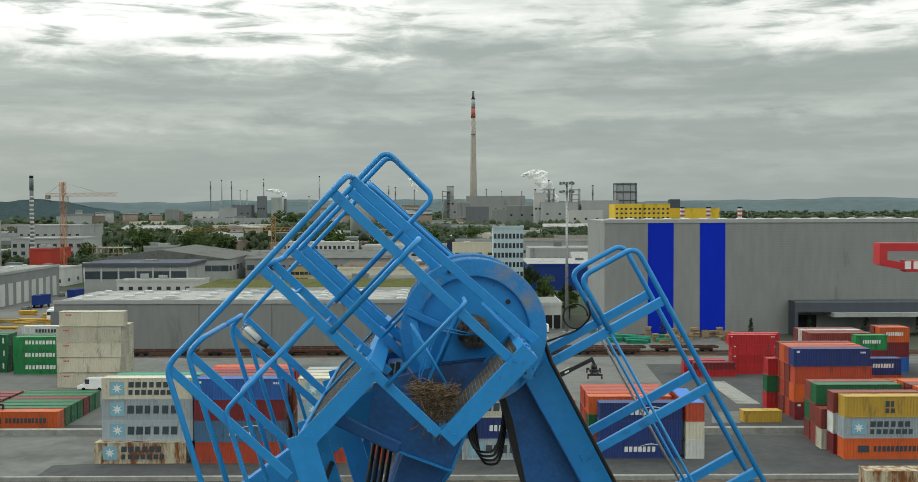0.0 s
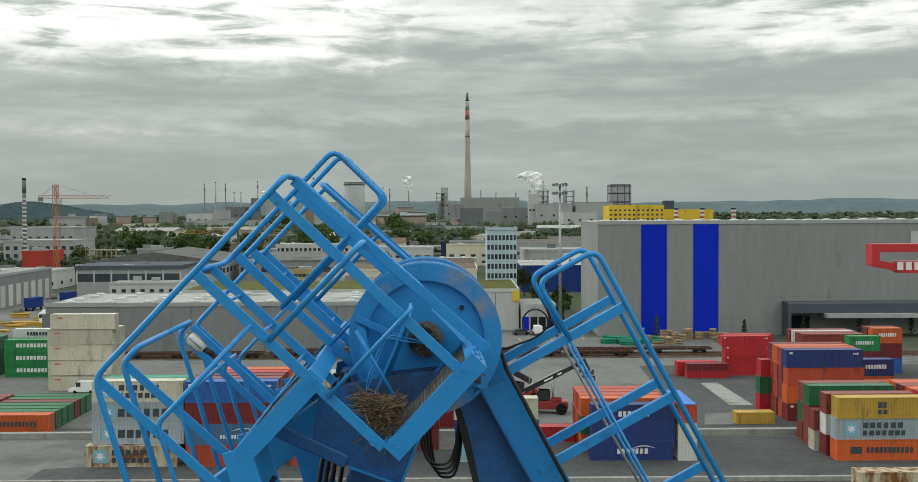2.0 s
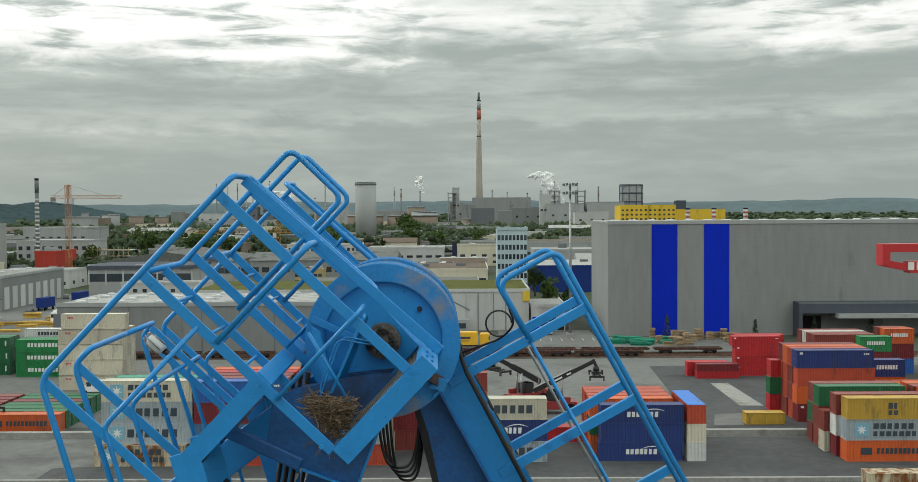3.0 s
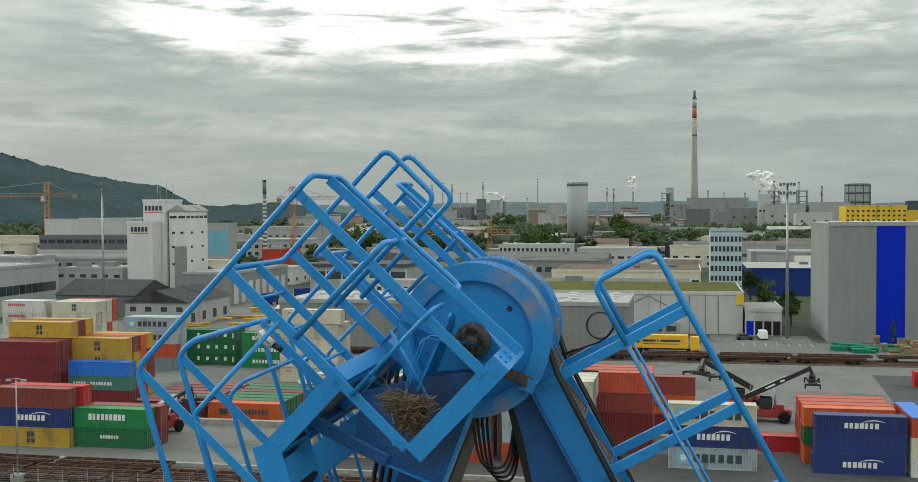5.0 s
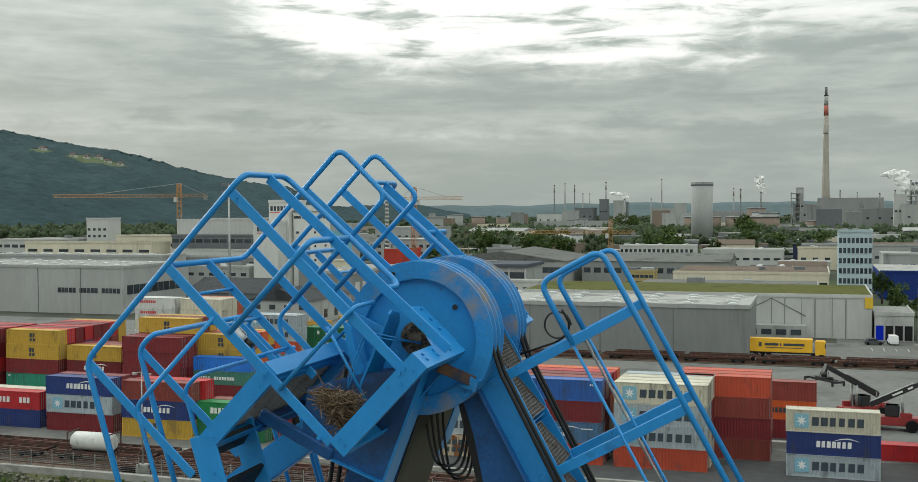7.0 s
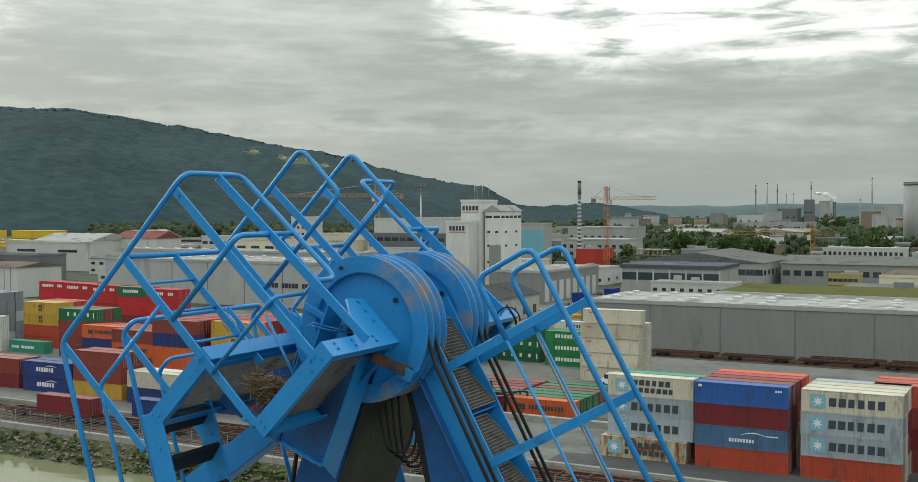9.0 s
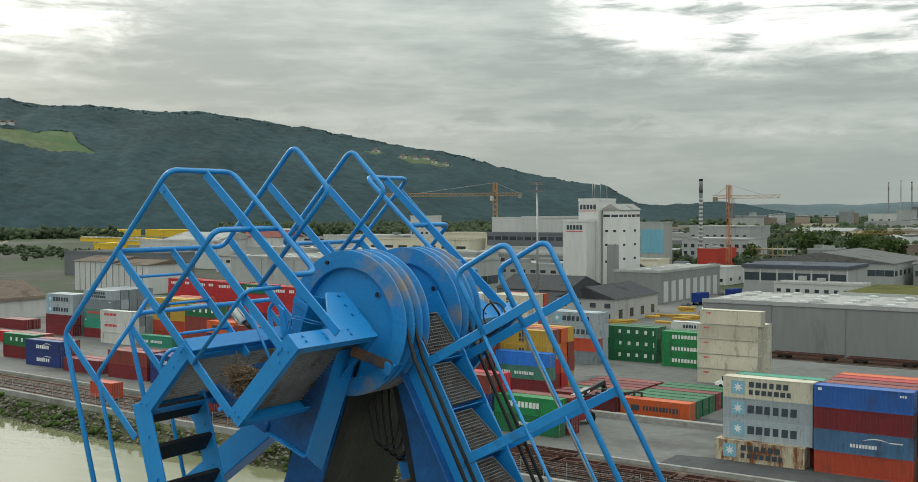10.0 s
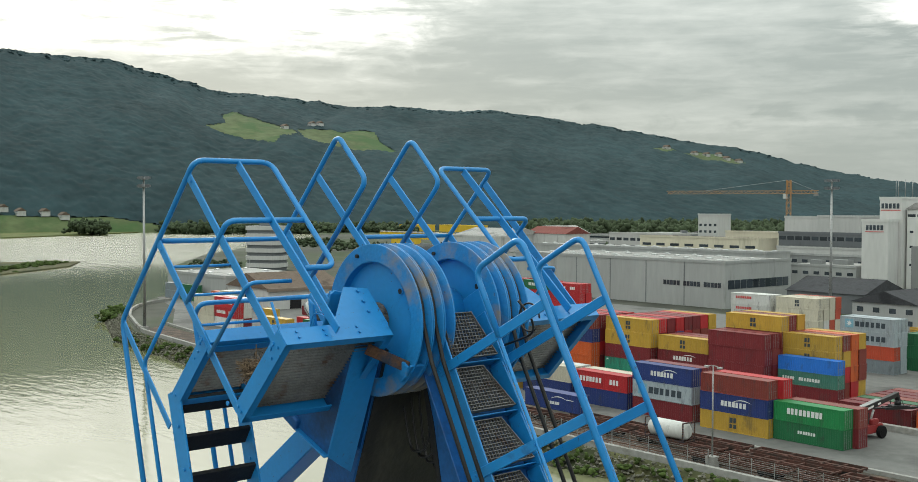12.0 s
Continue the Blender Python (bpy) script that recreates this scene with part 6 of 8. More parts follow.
tall = chimney(20, 1700, 197, 7.3, 2.9, [(167, 182, "chim_red"), (182.2, 196, "w_lgrey"), (140, 142, "w_dgrey")], "very tall tapering chimney with red and white bands")
part("flue", tube_bm([(0, 0, 196), (0, 0, 209)], [2.0, 1.8], 0, 16), M["w_dgrey"], tall)
for a in (11.59, 12.91, 14.49):
    chimney(700 * math.sin(radians(a)), 700 * math.cos(radians(a)), 29.4, 1.5, 1.35, [(18.5 + 2.6 * i, 19.8 + 2.6 * i, "chim_red") for i in range(4)], "short chimney with dull red and white bands", "w_white")
chimney(-214, 535, 46.5, 1.1, 0.9, [(2 + 2.1 * i, 3.05 + 2.1 * i, "w_white") for i in range(17)] + [(39.5, 46.3, "w_dgrey")], "slim black and white banded steel chimney", "w_dgrey")


def cylinder_tank(x, y, r, h, mat, label, name="storage_tank", dome=0.0):
    top = thing(name, label, "tank", at=pose(x, y, 0))
    part("shell", tube_bm([(0, 0, 0), (0, 0, h)], r, 0, 28), M[mat], top)
    part("roof", tube_bm([(0, 0, h), (0, 0, h + 0.6 + dome)], [r * 1.02, r * (0.3 if dome else 1.0)], 0, 28), M["r_light"], top)
    part("rim", tube_bm([(0, 0, h - 0.04 * h), (0, 0, h - 0.01 * h)], r * 1.03, 0, 28), M["w_dgrey"], top)
    if name == "gas_holder":
        for k in range(1, 5):
            part("ring_walk", tube_bm([(0, 0, h * k / 5 - 0.8), (0, 0, h * k / 5 + 0.8)], r * 1.04, 0, 28), M["w_slate"], top)
        for k in range(10):
            a = 6.283185 * k / 10
            part("upright", tube_bm([(r * 1.05 * math.cos(a), r * 1.05 * math.sin(a), 0), (r * 1.05 * math.cos(a), r * 1.05 * math.sin(a), h)], 0.5, 0, 6), M["w_slate"], top)


cylinder_tank(-82.5, 888, 8.6, 51.5, "w_lgrey", "tall pale grey concrete silo cylinder", "silo")
cylinder_tank(238, 1573, 16, 62, "w_grey", "large grey gas holder with dark ring walks", "gas_holder")
cylinder_tank(-66, 1330, 31, 21, "w_brown", "wide low brown-grey storage tank")
cylinder_tank(-124, 1330, 22, 21, "w_brown", "wide low brown-grey storage tank")
cylinder_tank(-150, 720, 4.5, 14, "w_lgrey", "small pale upright tank")
cylinder_tank(-82, 480, 2.6, 12.5, "w_lgrey", "small pale upright tank")
# far slate blocks take the lighter dgrey: haze put into the wall colour
for x, y, w, d, h, c in ((8, 1590, 86, 40, 44, "silo"), (-24, 1560, 30, 40, 36, "lgrey"), (-20, 1545, 10, 10, 58, "lgrey"), (100, 1350, 46, 40, 34, "lgrey"), (150, 1350, 46, 40, 36, "lgrey"),
                         (130, 1300, 40, 30, 24, "white"), (-321, 1300, 92, 50, 16, "lgrey"), (-420, 1700, 60, 60, 22, "white"), (-366, 1740, 30, 30, 32, "dgrey"), (-328, 1750, 13, 18, 46, "dgrey"),
                         (-304, 1790, 14, 20, 42, "dgrey"), (-210, 1500, 90, 40, 15, "lgrey"), (-140, 1620, 60, 30, 26, "silo"), (303, 1575, 15, 16, 38, "slate"),
                         (60, 1440, 70, 30, 30, "grey"), (-230, 1640, 34, 30, 31, "lgrey"), (-186, 1560, 16, 20, 38, "lgrey"), (92, 1360, 14, 14, 46, "white")):
    building(x, x + w, y, y + d, h, c, "grey", "far %s block of the steelworks" % ("dark" if c == "dgrey" else "pale" if c in ("white", "lgrey", "cream") else "grey"), "works block", group="steelworks blocks", front=[(max(3, w // 12), h * 0.55, 3, 2.4)])
rng = random.Random(21)
for x, y, h in ((-405, 1760, 88), (-387, 1760, 91), (-371, 1760, 88), (-359, 1770, 70), (-348, 1770, 70), (-319, 1760, 93), (-221, 1700, 96), (-262, 1600, 56), (-110, 1660, 76), (-70, 1640, 68), (40, 1690, 70),
                (96, 1400, 64), (112, 1380, 78), (142, 1390, 76), (170, 1400, 70), (-95, 1580, 72), (-20, 1640, 60), (64, 1700, 66), (-150, 1640, 62), (-240, 1720, 58), (118, 1400, 60), (84, 1500, 62)):
    h *= 0.8
    chimney(x, y, h, 1.35, 1.0, [(h - 12, h - 5, "w_brown")] if rng.random() < 0.25 else (), "far slim works chimney", "w_lgrey" if rng.random() < 0.6 else "w_grey")
for x, y in ((112, 1378), (146, 1392), (-20, 1540)):
    t = thing("process_tower", "open steel process tower of the works", "tower", "process towers", at=pose(x, y, 0))
    for sx in (-6, 6):
        for sy in (-6, 6):
            slab("leg", sx - 0.6, sx + 0.6, sy - 0.6, sy + 0.6, 0, 52, "w_lgrey", t)
    for k in range(8):
        slab("floor", -6.6, 6.6, -6.6, 6.6, 6.4 * k + 5, 6.4 * k + 6, "w_grey", t)

wr = random.Random(71)
for _ in range(46):
    a, d = radians(wr.uniform(-9, 21)), wr.uniform(1240, 1800)
    x, y, h = -math.sin(a) * d, math.cos(a) * d, wr.uniform(12, 40)
    if wr.random() < 0.35:
        cylinder_tank(x, y, wr.uniform(4, 14), h * 0.8, wr.choice(("w_silo", "w_grey", "w_lgrey", "w_brown")), "far upright tank of the steelworks", "storage_tank")
    else:
        w = wr.uniform(8, 42)
        c = wr.choice(("silo", "grey", "lgrey", "grey", "brown", "dgrey"))
        building(x, x + w, y, y + 20, h * (1.2 if w < 18 else 0.8), c, wr.choice(("grey", "dark")), "far %s block of the steelworks" % {"silo": "pale grey", "lgrey": "pale grey", "dgrey": "dark grey"}.get(c, c), "works block", group="steelworks blocks")


def steam_material():
    m = bpy.data.materials.new("white_steam")
    m.use_nodes = True
    N, L = m.node_tree.nodes, m.node_tree.links
    b = N["Principled BSDF"]
    b.inputs["Base Color"].default_value = (0.85, 0.85, 0.84, 1)
    b.inputs["Roughness"].default_value = 1.0
    b.inputs["Specular IOR Level"].default_value = 0.0
    geo = N.new("ShaderNodeNewGeometry")
    n = N.new("ShaderNodeTexNoise")
    n.inputs["Scale"].default_value, n.inputs["Detail"].default_value = 0.11, 6
    L.new(geo.outputs["Position"], n.inputs["Vector"])
    r = N.new("ShaderNodeMapRange")
    r.inputs["From Min"].default_value, r.inputs["From Max"].default_value = 0.30, 0.60
    r.inputs["To Min"].default_value, r.inputs["To Max"].default_value = 0.03, 0.72
    L.new(n.outputs["Fac"], r.inputs["Value"])
    L.new(r.outputs[0], b.inputs["Alpha"])
    return m


M["steam"] = steam_material()


def steam_plume(x, y, z, dx, dz, r0, r1, seed):
    """A drifting plume: one billowing skin that widens as it rises."""
    rings, seg = 40, 28
    verts, faces = [], []
    for i in range(rings + 1):
        k = i / rings
        c = Vector((x + dx * k ** 1.3 + 0.25 * r1 * math.sin(5 * k + seed), y, z + dz * k ** 0.8))
        rad = (r0 + (r1 - r0) * k ** 0.8) * (1.0 if k < 0.85 else math.sqrt(max(0.0, 1 - ((k - 0.85) / 0.15) ** 2)) + 0.02)
        for j in range(seg):
            a = 6.283185 * j / seg
            p = c + Vector((math.cos(a), math.sin(a) * 0.8, 0.25 * math.cos(a))) * rad
            q = p * (1.3 / r1) + Vector((seed, 0, 0))
            verts.append(p + (p - c) * (0.75 * noise.noise(q) + 0.4 * noise.noise(q * 2.3)))
    for i in range(rings):
        for j in range(seg):
            k = (j + 1) % seg
            faces.append((i * seg + j, i * seg + k, (i + 1) * seg + k, (i + 1) * seg + j))
    me = bpy.data.meshes.new("steam_plume")
    me.from_pydata(verts, [], faces)
    me.materials.append(M["steam"])
    me.polygons.foreach_set("use_smooth", [True] * len(me.polygons))
    tagged(new("steam_plume", me), "pale drifting steam plume over the works", "steam", kind="stuff")


steam_plume(122, 1392, 34, -34, 42, 4, 13, 3)
steam_plume(-284, 1780, 46, -30, 12, 3, 7, 5)
steam_plume(-66, 1640, 52, -10, 26, 2, 7, 9)
# ---- tower cranes and light masts ----
M["crane_yellow"] = material("crane_yellow", (0.36, 0.18, 0.055, 1), 0.6, var=0.1)
M["crane_red"] = material("crane_orange", (0.36, 0.15, 0.06, 1), 0.6, var=0.1)


def lattice(name, p, q, w, mat, parent, step):
    p, q = Vector(p), Vector(q)
    d = (q - p).normalized()
    ref = Vector((0, 0, 1)) if abs(d.z) < 0.9 else Vector((1, 0, 0))
    s = d.cross(ref).normalized()
    t = d.cross(s)
    bm = bmesh.new()
    c = [(s * a + t * b) * (w / 2) for a, b in ((1, 1), (-1, 1), (-1, -1), (1, -1))]
    th = w * 0.10
    for k in c:
        add_bar(bm, p + k, q + k, s, th, th)
    n = max(2, int((q - p).length / step))
    for i in range(n):
        a, b = p + (q - p) * (i / n), p + (q - p) * ((i + 1) / n)
        for j in range(4):
            u, v = (c[j], c[(j + 1) % 4]) if i % 2 else (c[(j + 1) % 4], c[j])
            add_bar(bm, a + u, b + v, d.cross(u), th * 0.7, th * 0.7)
    return part(name, bm, M[mat], parent)


def tower_crane(x, y, h, back, front, mat, aim, label):
    t = thing("tower_crane", label, "crane", "tower cranes", at=pose(x, y, 0, 0, 0, aim))
    lattice("mast", (0, 0, 0), (0, 0, h), 2.0, mat, t, 2.4)
    lattice("jib", (0, 0, h - 6), (front, 0, h - 6), 1.5, "crane_yellow", t, 2.2)
    lattice("counter_jib", (0, 0, h - 6), (-back, 0, h - 6), 1.5, "crane_yellow", t, 2.2)
    slab("counterweight", -back, -back + 2, -0.7, 0.7, h - 8, h - 6, "w_grey", t)
    slab("cab", 0.8, 2.6, -1, 1, h - 9.2, h - 6.8, "w_white", t)
    lattice("peak", (0, 0, h - 5), (0, 0, h), 1.0, mat, t, 1.5)
    for e in (front * 0.7, -back * 0.9):
        part("tie", tube_bm([(0, 0, h), (e, 0, h - 5.4)], 0.09, 0, 5), M["steel"], t)


tower_crane(-298, 467, 45, 14, 62, "crane_yellow", 200, "yellow lattice tower crane before the wooded hill")
tower_crane(-190, 512, 43, 9, 28, "crane_red", -12, "orange lattice tower crane on a building site")
tower_crane(-92, 525, 26, 12, 40, "crane_yellow", 190, "low yellow tower crane among factory roofs")


def light_mast(x, y, h, label="tall steel floodlight mast with lamp crown"):
    t = thing("light_mast", label, "light mast", "floodlight masts", at=pose(x, y, 0))
    part("pole", tube_bm([(0, 0, 0), (0, 0, h)], [0.42, 0.22], 0, 12), M["steel"], t)
    part("base", box_bm(-0.9, 0.9, -0.9, 0.9, 0, 1.1, 0.05), M["kerb"], t)
    for z in (h - 2.6, h - 0.6):
        part("crown_ring", box_bm(-1.5, 1.5, -0.8, 0.8, z - 0.04, z + 0.04), M["steel"], t)
        for k in range(5):
            for sy in (-1, 1):
                o = slab("floodlight", -0.22, 0.22, -0.2, 0.2, 0, 0.55, "w_dgrey", t)
                o.location = (-1.5 + 0.75 * k, sy * 0.85, z + 0.06 + 0.1 * (k % 2))


light_mast(25, 252, 36.8)
light_mast(-149.5, 257, 38.8)
light_mast(-252, 111.6, 38.5)
for x, y, h in ((-72.5, 102.2, 12.5), (-400, 215, 12), (-370, 208, 11)):
    t = thing("street_lamp", "grey steel street lamp on the quay", "street lamp", "street lamps", at=pose(x, y, 0.0))
    part("pole", tube_bm([(0, 0, 0), (0, 0, h)], [0.12, 0.07], 0, 8), M["steel"], t)
    part("base", box_bm(-0.6, 0.6, -0.6, 0.6, 0, 1.6, 0.04), M["kerb"], t)
    part("arm", tube_bm([(-0.9, 0, h - 0.2), (0, 0, h), (0.9, 0, h - 0.2)], 0.06, 0, 6), M["steel"], t)
    for s in (-1, 1):
        o = slab("lamp_head", -0.25, 0.25, -0.2, 0.2, 0, 0.22, "w_lgrey", t)
        o.location = (s * 0.95, 0, h - 0.35)

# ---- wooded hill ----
# forest green lifted towards blue: haze over the river painted into the albedo
M["forest"] = material("mixed_forest_haze_blue", (0.025, 0.047, 0.053, 1), 0.95, var=0.28, scale=0.004, island=0.0)
M["woods"] = material("broadleaf_woods", (0.050, 0.068, 0.038, 1), 0.95, var=0.3, scale=0.02, island=0.3)
# the ground below carries the same painted haze blue
M["hill"] = material("forest_floor_haze_blue", (0.024, 0.042, 0.045, 1), 0.95, var=0.4, scale=0.008)
M["meadow"] = material("hill_meadow", (0.088, 0.112, 0.055, 1), 0.95, var=0.25, scale=0.008, grime=(0.055, 0.10, 0.04, 1), amount=0.4, gscale=0.012)
EYE = Vector((3, -7, 31.4))
AZ = [17.2, 18.85, 19.9, 21.3, 22.9, 25.2, 27, 31.5, 34.3, 41.7, 47.5, 54.8, 61.4, 67.2, 72.6, 85, 105]
TAN = [-0.005, 0.001, 0.0042, 0.006, 0.0055, 0.006, 0.022, 0.037, 0.049, 0.074, 0.0885, 0.092, 0.103, 0.128, 0.134, 0.14, 0.13]
FOOT = [2500, 2400, 2300, 2250, 2150, 2000, 1900, 1800, 1700, 1550, 1450, 1420, 1400, 1380, 1360, 1330, 1300]
RIDGE = [3400, 3350, 3300, 3250, 3150, 3000, 2900, 2750, 2650, 2500, 2400, 2350, 2300, 2250, 2200, 2150, 2100]


def hill_point(az, s):
    """s: 0 at the foot of the hill, 1 on its ridge, past 1 behind it."""
    t, f, r = (float(np.interp(az, AZ, q)) for q in (TAN, FOOT, RIDGE))
    d = f + (r - f) * s
    top = EYE.z + t * r
    wob = 9 * noise.noise(Vector((az * 0.35, s * 3.0, 1.7))) + 4 * noise.noise(Vector((az * 1.4, s * 7.0, 5.1)))
    prof = max(s, 0.0) ** 0.85 if s <= 1 else 1 - 0.4 * (s - 1)
    z = max(top, 0) * prof + wob * min(1, 2.2 * s) - 8
    a = radians(az)
    return Vector((EYE.x - math.sin(a) * d, EYE.y + math.cos(a) * d, z))


def hill():
    na, ns = 150, 26
    verts, faces = [], []
    for i in range(na + 1):
        for j in range(ns + 1):
            verts.append(hill_point(17.2 + 87.8 * i / na, 1.5 * j / ns))
    for i in range(na):
        for j in range(ns):
            a = i * (ns + 1) + j
            faces.append((a, a + ns + 1, a + ns + 2, a + 1))
    me = bpy.data.meshes.new("hillside")
    me.from_pydata(verts, [], faces)
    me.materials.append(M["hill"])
    tagged(new("hillside", me), "long wooded hill ridge beyond the river", "hill", kind="structure")


hill()
MEADOWS = [[(62.61, 0.566), (61.59, 0.63), (61.8, 0.719), (61.3, 0.743), (58.18, 0.586), (57.82, 0.546), (58.77, 0.522), (59.07, 0.458), (59.96, 0.472), (61.14, 0.517)],
           [(57.94, 0.596), (57.43, 0.63), (55.16, 0.645), (53.95, 0.655), (53.63, 0.551), (52.8, 0.47), (55.15, 0.468), (56.52, 0.497), (57.57, 0.532)],
           [(38.0, 0.74), (37.0, 0.79), (35.6, 0.78), (34.7, 0.72), (35.6, 0.67), (37.0, 0.69)],
           [(80.0, -0.02), (80.0, 0.048), (74.0, 0.05), (70.5, 0.044), (67.0, 0.04), (64.5, 0.02), (64.0, -0.02)],
           [(39.6, 0.74), (39.0, 0.78), (38.3, 0.75), (38.8, 0.71)]]


def in_meadow(az, s):
    for poly in MEADOWS:
        hit = False
        for (a0, s0), (a1, s1) in zip(poly, poly[1:] + poly[:1]):
            if (s0 > s) != (s1 > s) and az < a0 + (a1 - a0) * (s - s0) / (s1 - s0):
                hit = not hit
        if hit:
            return True
    return False


def meadows():
    """Clearings: small cells of the slope whose middle lies in the outline."""
    for poly in MEADOWS:
        a0, a1 = min(p[0] for p in poly), max(p[0] for p in poly)
        s0, s1 = min(p[1] for p in poly), max(p[1] for p in poly)
        na, ns = 70, 24
        verts = [hill_point(a0 + (a1 - a0) * i / na, s0 + (s1 - s0) * j / ns) + Vector((0, 0, 3.0)) for i in range(na + 1) for j in range(ns + 1)]
        faces = []
        for i in range(na):
            for j in range(ns):
                if in_meadow(a0 + (a1 - a0) * (i + 0.5) / na, s0 + (s1 - s0) * (j + 0.5) / ns):
                    a = i * (ns + 1) + j
                    faces.append((a, a + ns + 1, a + ns + 2, a + 1))
        me = bpy.data.meshes.new("hill_meadow")
        me.from_pydata(verts, [], faces)
        me.materials.append(M["meadow"])
        tagged(new("hill_meadow", me), "light green meadow clearing on the hillside", "meadow", kind="structure")


meadows()
LUMP = None


def lumps(name, places, mat, label, category, split=5, lo=0.38, hi=0.6):
    """Many tree crowns in one sheet of foliage: uneven lumps of small facets."""
    global LUMP
    if LUMP is None:
        bm = bmesh.new()
        bmesh.ops.create_icosphere(bm, subdivisions=1, radius=1.0)
        bm.verts.ensure_lookup_table()
        LUMP = (np.array([v.co[:] for v in bm.verts]), np.array([[v.index for v in f.verts] for f in bm.faces]))
        bm.free()
    v0, f0 = LUMP
    r = np.random.RandomState(5)
    if split > 1:
        fine = []
        for x, y, z, w, h in places:
            for _ in range(split):
                d = r.randn(3)
                d *= r.uniform(0.35, 0.8) / np.linalg.norm(d)
                k = r.uniform(lo, hi)
                fine.append((x + d[0] * w, y + d[1] * w, z + d[2] * h, w * k, h * k))
        places = fine
    n = len(places)
    V3 = np.repeat(v0[None], n, 0) * (1 + 0.2 * r.randn(n, len(v0), 1).clip(-1.6, 1.6))
    P = np.array([p[:3] for p in places])
    S = np.array([[p[3], p[3], p[4]] for p in places])
    V3 = V3 * S[:, None, :] + P[:, None, :]
    F = (f0[None] + (np.arange(n) * len(v0))[:, None, None]).reshape(-1, 3)
    me = bpy.data.meshes.new(name)
    me.from_pydata(V3.reshape(-1, 3).tolist(), [], F.tolist())
    me.materials.append(M[mat])
    me.polygons.foreach_set("use_smooth", [True] * len(me.polygons))
    return tagged(new(name, me), label, category, kind="stuff")


def forests():
    r = random.Random(77)
    # the canopy: one uneven sheet of crowns over the slope, open at the clearings
    na, ns = 620, 210
    verts, faces = [], []
    for i in range(na + 1):
        az = 17.4 + 63.6 * i / na
        for j in range(ns + 1):
            p = hill_point(az, 1.12 * j / ns)
            q = Vector((p.x * 0.11, p.y * 0.11, 0.4))
            h = 3.6 + 1.5 * noise.noise(q) + 0.9 * noise.noise(q * 2.3) + r.uniform(-0.8, 0.8)
            verts.append((p.x, p.y, p.z + h * min(1.0, 0.3 + j / 6)))
    for i in range(na):
        for j in range(ns):
            if not in_meadow(17.4 + 63.6 * (i + 0.5) / na, 1.12 * (j + 0.5) / ns):
                a = i * (ns + 1) + j
                faces.append((a, a + ns + 1, a + ns + 2, a + 1))
    me = bpy.data.meshes.new("hill_forest")
    me.from_pydata(verts, [], faces)
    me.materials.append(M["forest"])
    me.polygons.foreach_set("use_smooth", [True] * len(me.polygons))
    tagged(new("hill_forest", me), "dense dark mixed forest on the hill, its green shifted to haze blue", "forest", kind="stuff")
    pl = []
    for _ in range(3000):
        az, s = r.uniform(18, 80), r.uniform(0.95, 1.03)
        p = hill_point(az, s)
        w = r.uniform(4, 8)
        pl.append((p.x, p.y, p.z + 1.5 + r.uniform(-2, 1.2), w, w * r.uniform(0.3, 0.5)))
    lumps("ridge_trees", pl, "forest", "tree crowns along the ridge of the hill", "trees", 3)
    pl = []
    # woods on the plain and along the river
    for _ in range(1500):
        x, y = r.uniform(-420, 120), r.uniform(1000, 1180)
        pl.append((x, y, r.uniform(3, 8), r.uniform(4, 8), r.uniform(5, 9)))
    for _ in range(2600):
        a, d = radians(r.uniform(-24, 30)), r.uniform(1250, 3600)
        pl.append((-math.sin(a) * d, math.cos(a) * d, r.uniform(2, 6), r.uniform(6, 14), r.uniform(4, 9)))
    lumps("plain_woods", pl, "woods", "dark green woods and tree belts on the plain", "woods", 3)
    pl = []
    for _ in range(1500):
        a, d = radians(r.uniform(28, 47)), r.uniform(900, 1550)
        x, y = -math.sin(a) * d, math.cos(a) * d
        if y < 640 + (-x - 900) * 0.72 or (d < 1000 and a < radians(44)):
            continue
        pl.append((x, y, r.uniform(4, 9), r.uniform(5, 10), r.uniform(6, 11)))
    belt = []
    for x0, x1, y0, y1, n in ((-60, 26, 770, 880, 130), (62, 118, 800, 900, 90), (-240, -110, 620, 760, 170), (-330, -240, 820, 980, 120)):
        for _ in range(n):
            belt.append((r.uniform(x0, x1), r.uniform(y0, y1), r.uniform(4, 9), r.uniform(3.5, 6.5), r.uniform(5, 8)))
    lumps("tree_belts", belt, "woods", "dark green tree belts before the works", "trees", 26, 0.14, 0.34)
    for _ in range(40):
        x, y = -505 + r.gauss(0, 14), 268 + r.gauss(0, 5)
        pl.append((x, y, r.uniform(0.5, 2), r.uniform(1.5, 3), r.uniform(1, 2)))
    for _ in range(150):
        x = r.uniform(-800, -500)
        pl.append((x, 455 - 0.24 * (x + 650) + r.gauss(0, 16), r.uniform(1, 3.5), r.uniform(2, 4.5), r.uniform(2, 4)))
    for _ in range(420):
        a, d = radians(r.uniform(52, 65)), r.uniform(1290, 1420)
        pl.append((-math.sin(a) * d, math.cos(a) * d, r.uniform(1, 6), r.uniform(5, 10), r.uniform(5, 10)))
    for _ in range(60):
        pl.append((-1190 + r.gauss(0, 11), 470 + r.gauss(0, 11), r.uniform(2, 12), r.uniform(5, 8), r.uniform(5, 8)))
